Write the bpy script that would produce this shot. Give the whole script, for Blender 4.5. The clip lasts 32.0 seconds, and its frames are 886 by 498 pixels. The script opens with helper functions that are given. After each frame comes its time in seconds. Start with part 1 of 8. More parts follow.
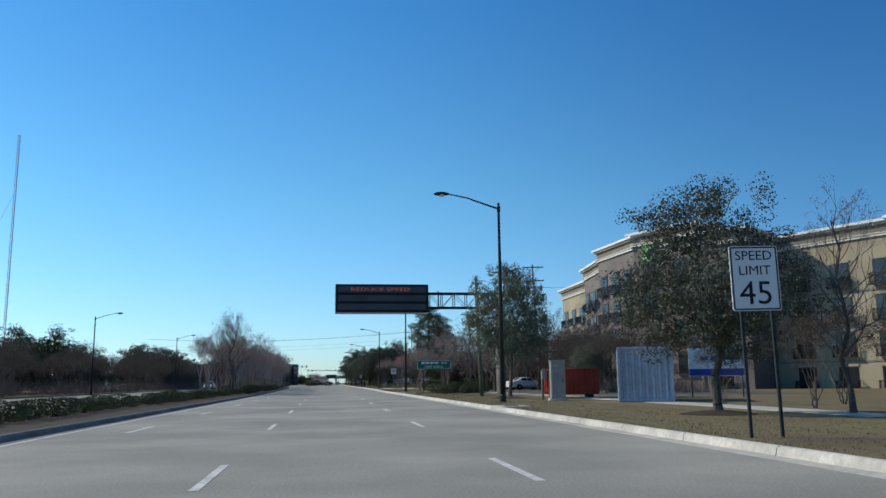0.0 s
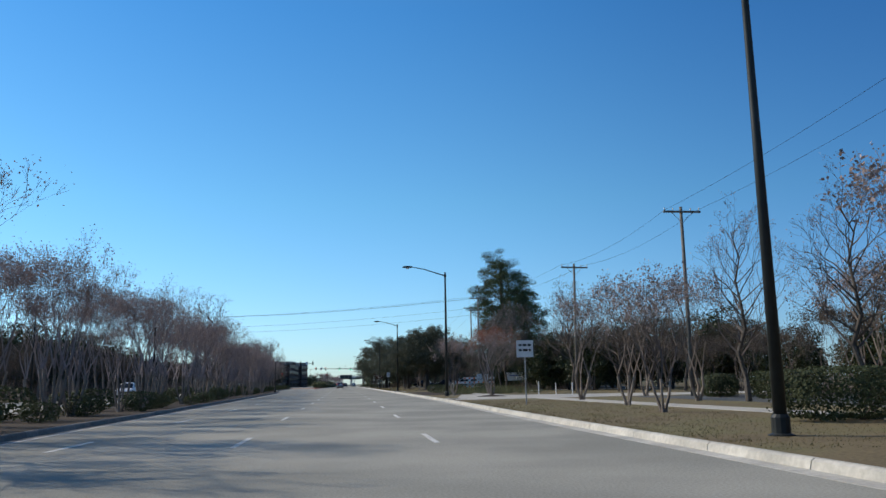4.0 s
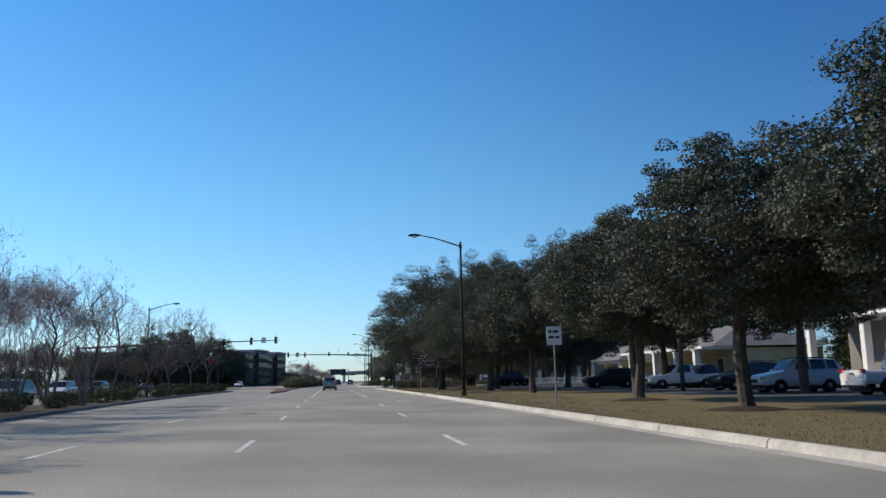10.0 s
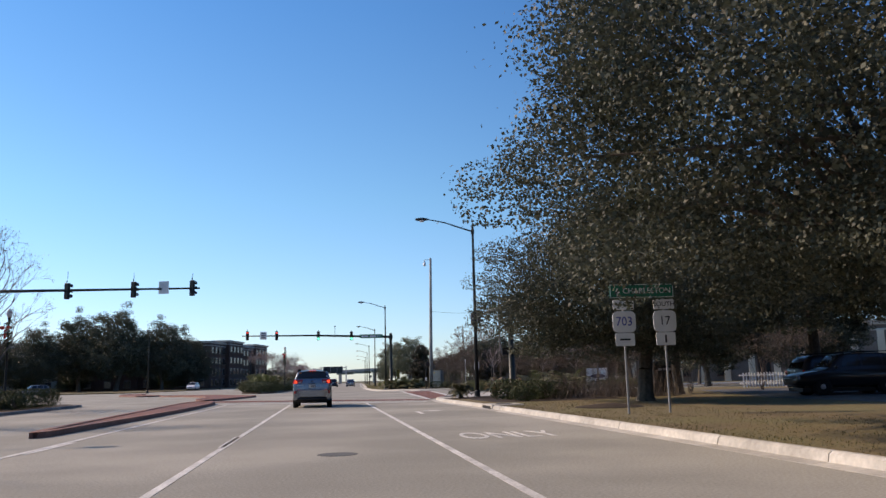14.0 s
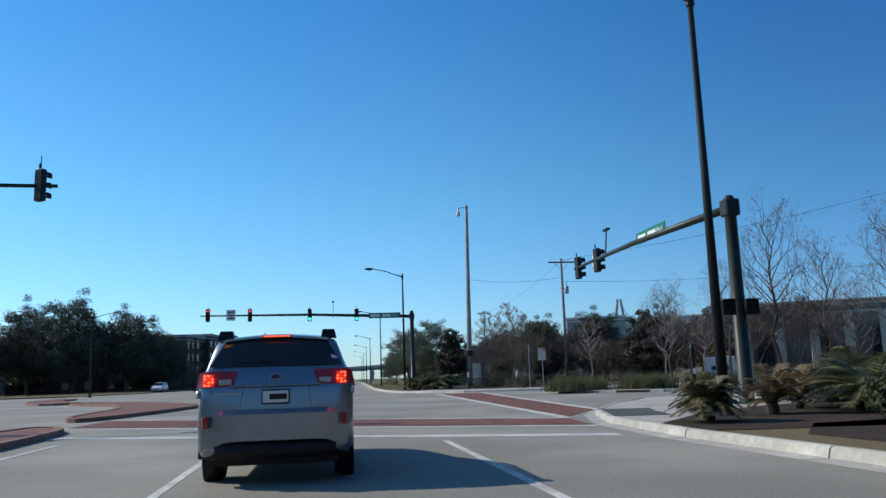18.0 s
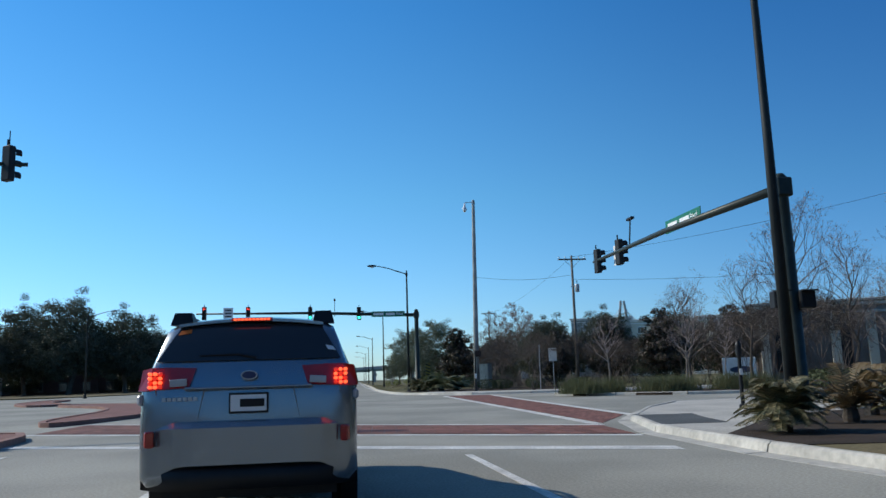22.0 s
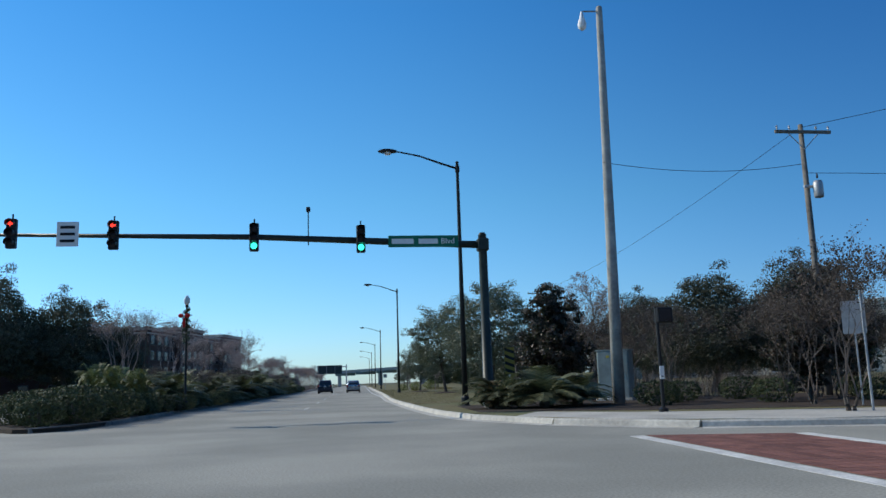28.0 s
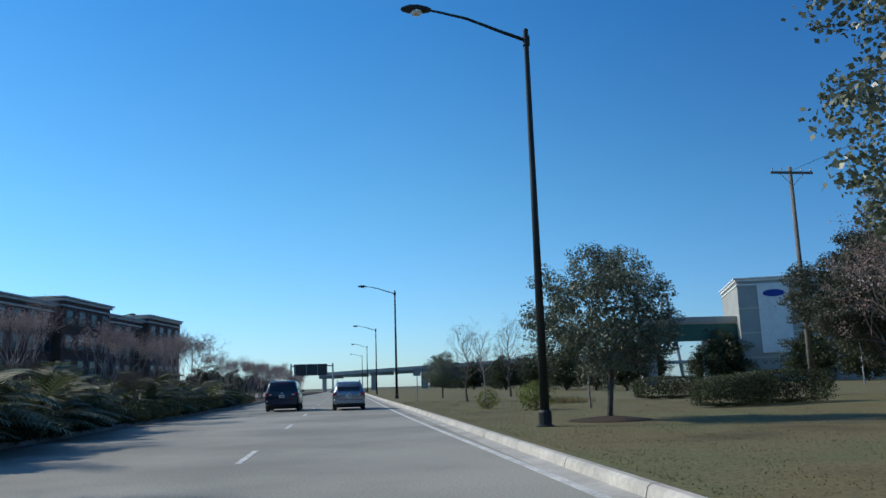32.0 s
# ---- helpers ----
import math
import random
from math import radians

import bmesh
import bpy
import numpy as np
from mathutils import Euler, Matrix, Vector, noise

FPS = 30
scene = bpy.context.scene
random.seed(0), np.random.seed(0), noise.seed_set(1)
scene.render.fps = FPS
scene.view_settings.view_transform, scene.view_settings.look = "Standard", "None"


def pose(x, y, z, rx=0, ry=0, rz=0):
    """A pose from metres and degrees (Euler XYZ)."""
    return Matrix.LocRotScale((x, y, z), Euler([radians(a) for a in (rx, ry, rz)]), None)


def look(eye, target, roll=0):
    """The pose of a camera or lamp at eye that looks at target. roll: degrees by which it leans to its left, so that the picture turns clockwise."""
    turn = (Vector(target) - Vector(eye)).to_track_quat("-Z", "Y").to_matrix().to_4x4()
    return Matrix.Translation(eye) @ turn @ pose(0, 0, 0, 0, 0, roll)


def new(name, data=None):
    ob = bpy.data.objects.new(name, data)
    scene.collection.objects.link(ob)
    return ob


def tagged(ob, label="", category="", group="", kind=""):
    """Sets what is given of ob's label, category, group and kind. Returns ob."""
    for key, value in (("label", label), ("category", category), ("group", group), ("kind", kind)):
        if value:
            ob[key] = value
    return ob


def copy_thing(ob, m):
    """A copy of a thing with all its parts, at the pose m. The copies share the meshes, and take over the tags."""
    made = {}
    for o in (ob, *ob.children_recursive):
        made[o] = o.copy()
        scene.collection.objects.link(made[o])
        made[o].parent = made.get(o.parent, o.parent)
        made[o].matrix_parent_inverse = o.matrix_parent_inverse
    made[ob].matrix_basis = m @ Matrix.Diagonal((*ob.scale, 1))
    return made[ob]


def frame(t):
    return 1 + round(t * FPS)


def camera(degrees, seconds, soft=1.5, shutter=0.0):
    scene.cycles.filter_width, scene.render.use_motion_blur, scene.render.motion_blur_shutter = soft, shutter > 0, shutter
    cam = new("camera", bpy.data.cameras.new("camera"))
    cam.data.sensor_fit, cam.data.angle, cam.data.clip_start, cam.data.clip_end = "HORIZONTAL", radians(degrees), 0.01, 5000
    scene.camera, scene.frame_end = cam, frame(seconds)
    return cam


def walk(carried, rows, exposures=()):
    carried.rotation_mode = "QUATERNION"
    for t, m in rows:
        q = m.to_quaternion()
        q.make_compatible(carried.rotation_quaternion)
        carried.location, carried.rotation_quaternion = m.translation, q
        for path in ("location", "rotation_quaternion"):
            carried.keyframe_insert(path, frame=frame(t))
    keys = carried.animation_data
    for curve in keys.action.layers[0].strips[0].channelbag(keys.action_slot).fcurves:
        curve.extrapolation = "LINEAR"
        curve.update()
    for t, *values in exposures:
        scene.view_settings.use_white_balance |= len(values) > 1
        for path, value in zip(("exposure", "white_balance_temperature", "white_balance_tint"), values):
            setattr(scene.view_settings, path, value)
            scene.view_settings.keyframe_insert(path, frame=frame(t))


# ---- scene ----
cam = camera(57.93, 32.0, soft=1.5)
PATH = [
    (0.0, pose(0.000, 0.000, 1.209, 99.397, 0.670, -8.159)),
    (0.5, pose(0.166, 9.328, 1.211, 99.455, 0.596, -8.246)),
    (1.0, pose(0.299, 18.767, 1.221, 99.512, 0.431, -8.019)),
    (1.5, pose(0.450, 28.436, 1.212, 99.386, 0.668, -7.825)),
    (2.0, pose(0.580, 38.317, 1.205, 99.254, 0.790, -7.483)),
    (2.5, pose(0.657, 48.294, 1.202, 99.230, 1.180, -7.060)),
    (3.0, pose(0.742, 58.322, 1.200, 99.257, 1.228, -6.952)),
    (3.5, pose(0.827, 68.352, 1.207, 99.472, 0.971, -7.039)),
    (5.5, pose(0.923, 108.974, 1.221, 99.426, 1.212, -7.333)),
    (6.0, pose(0.799, 119.210, 1.204, 99.394, 1.112, -7.554)),
    (6.5, pose(0.649, 129.645, 1.195, 99.269, 1.136, -7.665)),
    (7.0, pose(0.544, 140.115, 1.192, 99.263, 0.937, -7.689)),
    (7.5, pose(0.474, 150.521, 1.191, 99.266, 0.604, -7.657)),
    (8.0, pose(0.431, 160.879, 1.191, 99.208, 0.372, -7.704)),
    (8.5, pose(0.390, 171.248, 1.204, 99.285, 0.638, -7.660)),
    (9.0, pose(0.428, 181.597, 1.215, 99.245, 0.815, -7.839)),
    (9.5, pose(0.538, 191.955, 1.212, 99.249, 0.985, -7.826)),
    (10.0, pose(0.662, 202.344, 1.209, 99.232, 1.170, -7.781)),
    (10.5, pose(0.759, 212.783, 1.208, 99.169, 1.281, -7.821)),
    (11.0, pose(0.822, 223.163, 1.212, 99.143, 1.319, -8.038)),
    (11.5, pose(0.873, 233.172, 1.206, 99.052, 1.471, -8.162)),
    (12.0, pose(0.957, 242.625, 1.204, 99.078, 1.606, -8.126)),
    (12.5, pose(1.017, 251.468, 1.204, 99.134, 1.669, -7.914)),
    (13.0, pose(1.024, 259.693, 1.204, 99.107, 1.741, -8.061)),
    (13.5, pose(1.025, 267.237, 1.207, 99.135, 1.461, -8.011)),
    (14.0, pose(1.026, 274.115, 1.208, 99.215, 1.361, -8.140)),
    (14.5, pose(1.008, 280.356, 1.204, 99.218, 1.517, -8.248)),
    (15.0, pose(0.985, 285.959, 1.199, 99.190, 1.572, -8.329)),
    (15.5, pose(0.973, 290.843, 1.194, 99.225, 1.497, -8.446)),
    (17.5, pose(0.901, 302.365, 1.198, 99.119, 1.756, -8.856)),
    (18.0, pose(0.849, 303.466, 1.188, 99.032, 1.891, -8.600)),
    (18.5, pose(0.902, 304.225, 1.186, 99.032, 1.921, -8.622)),
    (19.0, pose(1.005, 304.834, 1.190, 99.084, 1.807, -8.388)),
    (19.5, pose(1.095, 305.294, 1.198, 99.133, 1.697, -8.313)),
    (20.0, pose(1.112, 305.566, 1.200, 99.127, 1.696, -8.315)),
    (20.5, pose(1.073, 305.726, 1.200, 99.122, 1.694, -8.330)),
    (21.0, pose(1.036, 305.929, 1.194, 99.145, 1.732, -8.373)),
    (21.5, pose(0.996, 306.103, 1.183, 99.148, 1.764, -8.438)),
    (22.0, pose(0.941, 306.175, 1.175, 99.141, 1.747, -8.464)),
    (22.5, pose(0.924, 306.392, 1.177, 99.245, 1.829, -8.158)),
    (23.0, pose(0.951, 307.132, 1.186, 99.416, 1.863, -8.111)),
    (23.5, pose(1.106, 308.504, 1.207, 99.587, 1.617, -8.143)),
    (24.0, pose(1.275, 310.429, 1.219, 99.538, 1.790, -8.164)),
    (24.5, pose(1.411, 312.820, 1.232, 99.589, 1.730, -8.180)),
    (25.0, pose(1.462, 315.735, 1.230, 99.532, 1.786, -8.264)),
    (25.5, pose(1.438, 319.177, 1.219, 99.558, 1.826, -8.396)),
    (27.5, pose(2.636, 336.575, 1.204, 99.401, 1.433, -7.770)),
    (28.0, pose(2.672, 342.504, 1.199, 99.337, 1.816, -8.097)),
    (28.5, pose(2.840, 349.130, 1.195, 99.286, 1.803, -8.328)),
    (29.0, pose(3.044, 356.343, 1.189, 99.110, 1.641, -9.122)),
    (29.5, pose(3.209, 363.730, 1.180, 98.992, 1.431, -9.112)),
    (30.0, pose(3.363, 371.314, 1.184, 99.031, 1.754, -9.018)),
    (30.5, pose(3.522, 379.212, 1.200, 99.395, 1.710, -9.128)),
    (31.0, pose(3.686, 387.473, 1.210, 99.441, 1.478, -9.146)),
    (31.5, pose(3.900, 396.141, 1.232, 99.662, 1.575, -9.133)),
    (32.0, pose(4.120, 405.273, 1.251, 99.624, 1.757, -9.037)),
]
walk(cam, PATH, ((0.0, 0.02, 6700, 10), (3.0, 0.05, 6850, 13), (6.0, 0.06, 6700, 11), (8.0, 0.08, 6900, 14), (10.5, 0.10, 7000, 16), (13.0, 0.26, 7700, 25), (14.3, 0.28, 7950, 28), (15.0, 0.22, 7500, 24), (17.5, 0.03, 6550, 11), (27.5, 0.0, 6350, 10), (32.0, 0.0, 6350, 10)))

# ---- world, sun ----
SUN_AZ = radians(298)      # direction the light comes from, clockwise from +y
SUN_EL = radians(34)
world = bpy.data.worlds.new("sky")
scene.world = world
world.use_nodes = True
wn = world.node_tree.nodes
wl = world.node_tree.links
wn.clear()
w_out = wn.new("ShaderNodeOutputWorld")
w_bg = wn.new("ShaderNodeBackground")
w_sky = wn.new("ShaderNodeTexSky")
w_sky.sky_type = "NISHITA"
w_sky.sun_disc = False
w_sky.sun_elevation = SUN_EL
w_sky.sun_rotation = SUN_AZ
w_sky.altitude = 10
w_sky.air_density = 1.0
w_sky.dust_density = 0.3
w_sky.ozone_density = 2.5
w_bg.inputs["Strength"].default_value = 0.215
w_geo = wn.new("ShaderNodeTexCoord")
w_sep = wn.new("ShaderNodeSeparateXYZ")
w_ramp = wn.new("ShaderNodeValToRGB")
w_mul = wn.new("ShaderNodeMix")
w_mul.data_type, w_mul.blend_type = "RGBA", "MULTIPLY"
w_mul.inputs["Factor"].default_value = 1.0
cr = w_ramp.color_ramp
cr.elements[0].position, cr.elements[0].color = 0.0, (0.385, 0.54, 0.75, 1)
cr.elements[1].position, cr.elements[1].color = 0.22, (0.275, 0.565, 0.69, 1)
for pos_, col_ in ((0.44, (0.165, 0.50, 0.72, 1)), (1.0, (0.40, 0.52, 0.60, 1))):
    e_ = cr.elements.new(pos_)
    e_.color = col_
wl.new(w_geo.outputs["Generated"], w_sep.inputs[0])
wl.new(w_sep.outputs["Z"], w_ramp.inputs[0])
wl.new(w_sky.outputs[0], w_mul.inputs["A"])
wl.new(w_ramp.outputs[0], w_mul.inputs["B"])
w_dot = wn.new("ShaderNodeVectorMath")
w_dot.operation = "DOT_PRODUCT"
w_dot.inputs[1].default_value = (math.sin(SUN_AZ), math.cos(SUN_AZ), 0)
wl.new(w_geo.outputs["Generated"], w_dot.inputs[0])
w_side = wn.new("ShaderNodeMapRange")
w_side.interpolation_type = "SMOOTHSTEP"
for key_, v_ in (("From Min", -0.35), ("From Max", 0.42), ("To Min", 0.0), ("To Max", 1.0)):
    w_side.inputs[key_].default_value = v_
wl.new(w_dot.outputs["Value"], w_side.inputs["Value"])
w_tint = wn.new("ShaderNodeMix")
w_tint.data_type = "RGBA"
w_tint.inputs["A"].default_value, w_tint.inputs["B"].default_value = (0.56, 0.635, 0.76, 1), (1, 1, 1, 1)
wl.new(w_side.outputs[0], w_tint.inputs["Factor"])
w_dim = wn.new("ShaderNodeMix")
w_dim.data_type, w_dim.blend_type = "RGBA", "MULTIPLY"
w_dim.inputs["Factor"].default_value = 1.0
wl.new(w_mul.outputs["Result"], w_dim.inputs["A"])
wl.new(w_tint.outputs["Result"], w_dim.inputs["B"])
wl.new(w_dim.outputs["Result"], w_bg.inputs["Color"])
wl.new(w_bg.outputs[0], w_out.inputs[0])

sun_data = bpy.data.lights.new("sun", "SUN")
sun_data.energy = 3.7
sun_data.angle = radians(0.53)
sun_data.color = (1.0, 0.92, 0.78)
sun = new("sun", sun_data)
sx, sy, sz = math.sin(SUN_AZ) * math.cos(SUN_EL), math.cos(SUN_AZ) * math.cos(SUN_EL), math.sin(SUN_EL)
sun.matrix_world = look((sx * 300, sy * 300, sz * 300), (0, 0, 0))


# ---- materials ----
def mat(name, color, rough=0.8, metal=0.0, grain=8.0, amount=0.25, stain=0.6, stains=0.2, bump=0.0, second=None,
        spec=0.3, per_object=0.0, per_island=0.0, coat=0.0):
    """A surface with a fine grain and broad stains, both in metres of the world."""
    m = bpy.data.materials.new(name)
    m.use_nodes = True
    n, l = m.node_tree.nodes, m.node_tree.links
    bs = n["Principled BSDF"]
    geo = n.new("ShaderNodeNewGeometry")
    a = n.new("ShaderNodeTexNoise")
    a.inputs["Scale"].default_value, a.inputs["Detail"].default_value = grain, 4
    b = n.new("ShaderNodeTexNoise")
    b.inputs["Scale"].default_value, b.inputs["Detail"].default_value = stain, 3
    l.new(geo.outputs["Position"], a.inputs["Vector"])
    l.new(geo.outputs["Position"], b.inputs["Vector"])

    def span(sock, k):
        r = n.new("ShaderNodeMapRange")
        r.inputs["From Min"].default_value, r.inputs["From Max"].default_value = 0.3, 0.7
        r.inputs["To Min"].default_value, r.inputs["To Max"].default_value = 1 - k, 1 + k
        l.new(sock, r.inputs["Value"])
        return r.outputs[0]

    mul = n.new("ShaderNodeMath")
    mul.operation = "MULTIPLY"
    l.new(span(a.outputs["Fac"], amount), mul.inputs[0])
    l.new(span(b.outputs["Fac"], stains), mul.inputs[1])
    val = mul.outputs[0]
    for k, sock in ((per_object, "obj"), (per_island, "isl")):
        if k:
            if sock == "obj":
                rnd = n.new("ShaderNodeObjectInfo").outputs["Random"]
            else:
                rnd = geo.outputs["Random Per Island"]
            r = n.new("ShaderNodeMapRange")
            r.inputs["To Min"].default_value, r.inputs["To Max"].default_value = 1 - k, 1 + k
            l.new(rnd, r.inputs["Value"])
            mm = n.new("ShaderNodeMath")
            mm.operation = "MULTIPLY"
            l.new(val, mm.inputs[0])
            l.new(r.outputs[0], mm.inputs[1])
            val = mm.outputs[0]
    base = n.new("ShaderNodeMix")
    base.data_type = "RGBA"
    c2 = second or color
    base.inputs["A"].default_value = (*color, 1)
    base.inputs["B"].default_value = (*c2, 1)
    if second and per_island:
        l.new(geo.outputs["Random Per Island"], base.inputs["Factor"])
    else:
        rr = n.new("ShaderNodeMapRange")
        rr.inputs["From Min"].default_value, rr.inputs["From Max"].default_value = 0.42, 0.6
        l.new(b.outputs["Fac"], rr.inputs["Value"])
        l.new(rr.outputs[0], base.inputs["Factor"])
    hsv = n.new("ShaderNodeHueSaturation")
    l.new(base.outputs["Result"], hsv.inputs["Color"])
    l.new(val, hsv.inputs["Value"])
    l.new(hsv.outputs[0], bs.inputs["Base Color"])
    bs.inputs["Roughness"].default_value = rough
    bs.inputs["Metallic"].default_value = metal
    bs.inputs["Specular IOR Level"].default_value = spec
    bs.inputs["Coat Weight"].default_value = coat
    if bump:
        bp = n.new("ShaderNodeBump")
        bp.inputs["Strength"].default_value, bp.inputs["Distance"].default_value = bump, 0.02
        l.new(a.outputs["Fac"], bp.inputs["Height"])
        l.new(bp.outputs[0], bs.inputs["Normal"])
    return m


def leafmat(name, color, second, rough=0.55, spread=0.45):
    m = mat(name, color, rough, 0, 3.0, 0.2, 0.35, 0.3, second=second, per_island=spread, per_object=0.12, spec=0.35)
    n, l = m.node_tree.nodes, m.node_tree.links
    bs, out = n["Principled BSDF"], n["Material Output"]
    tr = n.new("ShaderNodeBsdfTranslucent")
    tr.inputs["Color"].default_value = (*[min(1, c * 1.3) for c in color], 1)
    mx = n.new("ShaderNodeMixShader")
    mx.inputs[0].default_value = 0.22
    l.new(bs.outputs[0], mx.inputs[1])
    l.new(tr.outputs[0], mx.inputs[2])
    l.new(mx.outputs[0], out.inputs["Surface"])
    return m


def glow(name, color, strength):
    m = bpy.data.materials.new(name)
    m.use_nodes = True
    bs = m.node_tree.nodes["Principled BSDF"]
    bs.inputs["Base Color"].default_value = (*color, 1)
    bs.inputs["Emission Color"].default_value = (*color, 1)
    bs.inputs["Emission Strength"].default_value = strength
    return m


ASPHALT = mat("asphalt", (0.27, 0.265, 0.225), 0.9, 0, 28, 0.22, 0.22, 0.13, bump=0.35, second=(0.31, 0.30, 0.255))
ASPHALT_DARK = mat("patched_asphalt", (0.095, 0.10, 0.098), 0.9, 0, 25, 0.2, 0.4, 0.2, bump=0.3)
CONCRETE = mat("concrete", (0.44, 0.42, 0.37), 0.85, 0, 14, 0.14, 0.7, 0.16, bump=0.2)
# Darker concrete for the kerbs of the planted medians.
KERB_DARK = mat("dark_kerb_concrete", (0.20, 0.19, 0.17), 0.9, 0, 10, 0.2, 0.9, 0.25, bump=0.3, per_object=0.1)
KERB = mat("kerb_concrete", (0.46, 0.44, 0.39), 0.85, 0, 10, 0.15, 0.9, 0.2, bump=0.2, per_object=0.06)
GRASS_GROUND = mat("winter_turf", (0.185, 0.142, 0.075), 0.95, 0, 14, 0.32, 0.28, 0.34, bump=0.3, second=(0.128, 0.112, 0.052))
LAWN_FAR = mat("olive_winter_lawn", (0.182, 0.152, 0.07), 0.95, 0, 14, 0.36, 0.22, 0.5, bump=0.4, second=(0.10, 0.10, 0.042))
MULCH = mat("mulch", (0.045, 0.032, 0.022), 0.95, 0, 30, 0.5, 1.2, 0.3, bump=0.8)
EARTH = mat("far_ground", (0.11, 0.10, 0.055), 0.95, 0, 4, 0.3, 0.05, 0.3, second=(0.085, 0.09, 0.045))
PAINT = mat("road_paint", (0.58, 0.57, 0.53), 0.7, 0, 20, 0.25, 1.5, 0.25)
LOGO_NAVY = mat("navy_logo_paint", (0.035, 0.045, 0.10), 0.6, 0, 5, 0.1, 1, 0.1)
BRICK_JOINT = mat("paver_joint", (0.17, 0.115, 0.10), 0.9, 0, 20, 0.2, 0.8, 0.2)
POLE_DARK = mat("bronze_pole_paint", (0.022, 0.026, 0.026), 0.5, 0.1, 6, 0.15, 0.8, 0.2)
POLE_GREEN = mat("dark_green_mast_paint", (0.028, 0.036, 0.030), 0.45, 0.1, 6, 0.15, 0.8, 0.2)
BLACK = mat("black_plastic", (0.012, 0.012, 0.013), 0.5, 0, 10, 0.15, 1, 0.15)
GALV = mat("galvanised_steel", (0.36, 0.37, 0.38), 0.5, 0.5, 9, 0.12, 1, 0.15)
GREY_POLE = mat("weathered_concrete_pole", (0.34, 0.33, 0.30), 0.85, 0, 7, 0.15, 1.2, 0.2)
WOOD_POLE = mat("weathered_timber", (0.165, 0.148, 0.125), 0.9, 0, 6, 0.25, 1.0, 0.2, bump=0.3)
WOOD_TREATED = mat("greenish_treated_timber", (0.115, 0.145, 0.10), 0.9, 0, 6, 0.22, 1.0, 0.2, bump=0.3)
WHITE = mat("white_paint", (0.78, 0.78, 0.76), 0.55, 0, 5, 0.06, 0.8, 0.08)
SIGN_WHITE = mat("white_sign_sheet", (0.74, 0.74, 0.72), 0.5, 0, 3, 0.04, 0.8, 0.06)
SIGN_GREEN = mat("green_sign_sheet", (0.012, 0.16, 0.095), 0.45, 0, 3, 0.06, 0.8, 0.08)
SIGN_BROWN = mat("brown_sign_sheet", (0.085, 0.026, 0.015), 0.5, 0, 3, 0.06, 0.8, 0.08)
SIGN_BLUE = mat("blue_sign_sheet", (0.02, 0.05, 0.30), 0.5, 0, 3, 0.06, 0.8, 0.08)
LEGEND_BLACK = mat("black_legend", (0.01, 0.01, 0.01), 0.6, 0, 5, 0.1, 1, 0.1)
LEGEND_WHITE = mat("white_legend", (0.8, 0.8, 0.78), 0.5, 0, 5, 0.04, 1, 0.05)
RED_PAINT = mat("red_skip_paint", (0.42, 0.045, 0.02), 0.55, 0, 6, 0.15, 0.8, 0.25)
CONT_BLUE = mat("pale_blue_container_paint", (0.40, 0.45, 0.50), 0.5, 0, 5, 0.12, 0.9, 0.16)
CONT_GREY = mat("pale_grey_container_paint", (0.60, 0.63, 0.66), 0.5, 0, 5, 0.12, 0.9, 0.16)
CAB_GREEN = mat("grey_green_cabinet_paint", (0.27, 0.31, 0.285), 0.55, 0, 5, 0.12, 0.9, 0.16)
CAB_GREY = mat("grey_cabinet_paint", (0.24, 0.255, 0.245), 0.5, 0, 5, 0.1, 0.9, 0.16)
BRICK_WALL = mat("brown_brick", (0.178, 0.156, 0.142), 0.9, 0, 16, 0.25, 0.5, 0.16, bump=0.3)
BRICK_DARK = mat("dark_red_brick", (0.10, 0.058, 0.047), 0.9, 0, 16, 0.25, 0.5, 0.16, bump=0.3)
STUCCO_TAN = mat("tan_stucco", (0.35, 0.30, 0.21), 0.9, 0, 12, 0.1, 0.4, 0.12, bump=0.1)
STUCCO_CREAM = mat("cream_stucco", (0.55, 0.50, 0.40), 0.9, 0, 12, 0.08, 0.4, 0.1)
YELLOW_WALL = mat("pale_yellow_paint", (0.60, 0.51, 0.29), 0.8, 0, 10, 0.08, 0.6, 0.1)
ROOF_GREY = mat("grey_shingle", (0.17, 0.165, 0.16), 0.9, 0, 9, 0.2, 0.8, 0.18, bump=0.4)
ROOF_DARK = mat("dark_shingle", (0.05, 0.045, 0.042), 0.9, 0, 9, 0.2, 0.8, 0.18, bump=0.4)
GLASS_DARK = mat("dark_window_glass", (0.02, 0.025, 0.03), 0.08, 0, 2, 0.05, 0.5, 0.1, spec=0.6)
CAR_SILVER = mat("silver_car_paint", (0.25, 0.28, 0.305), 0.27, 0.8, 30, 0.03, 1, 0.04, coat=0.6)
CAR_NAVY = mat("dark_blue_car_paint", (0.018, 0.026, 0.045), 0.3, 0.3, 30, 0.03, 1, 0.04, coat=0.6)
CAR_WHITE = mat("white_car_paint", (0.72, 0.72, 0.72), 0.35, 0, 30, 0.03, 1, 0.04, coat=0.5)
CAR_BLACK = mat("black_car_paint", (0.015, 0.015, 0.018), 0.3, 0.1, 30, 0.03, 1, 0.04, coat=0.6)
CAR_GREY = mat("grey_car_paint", (0.16, 0.17, 0.18), 0.32, 0.4, 30, 0.03, 1, 0.04, coat=0.6)
RUBBER = mat("tyre_rubber", (0.015, 0.015, 0.015), 0.85, 0, 12, 0.15, 2, 0.15)
RIM = mat("alloy", (0.45, 0.46, 0.47), 0.35, 0.7, 12, 0.08, 2, 0.1)
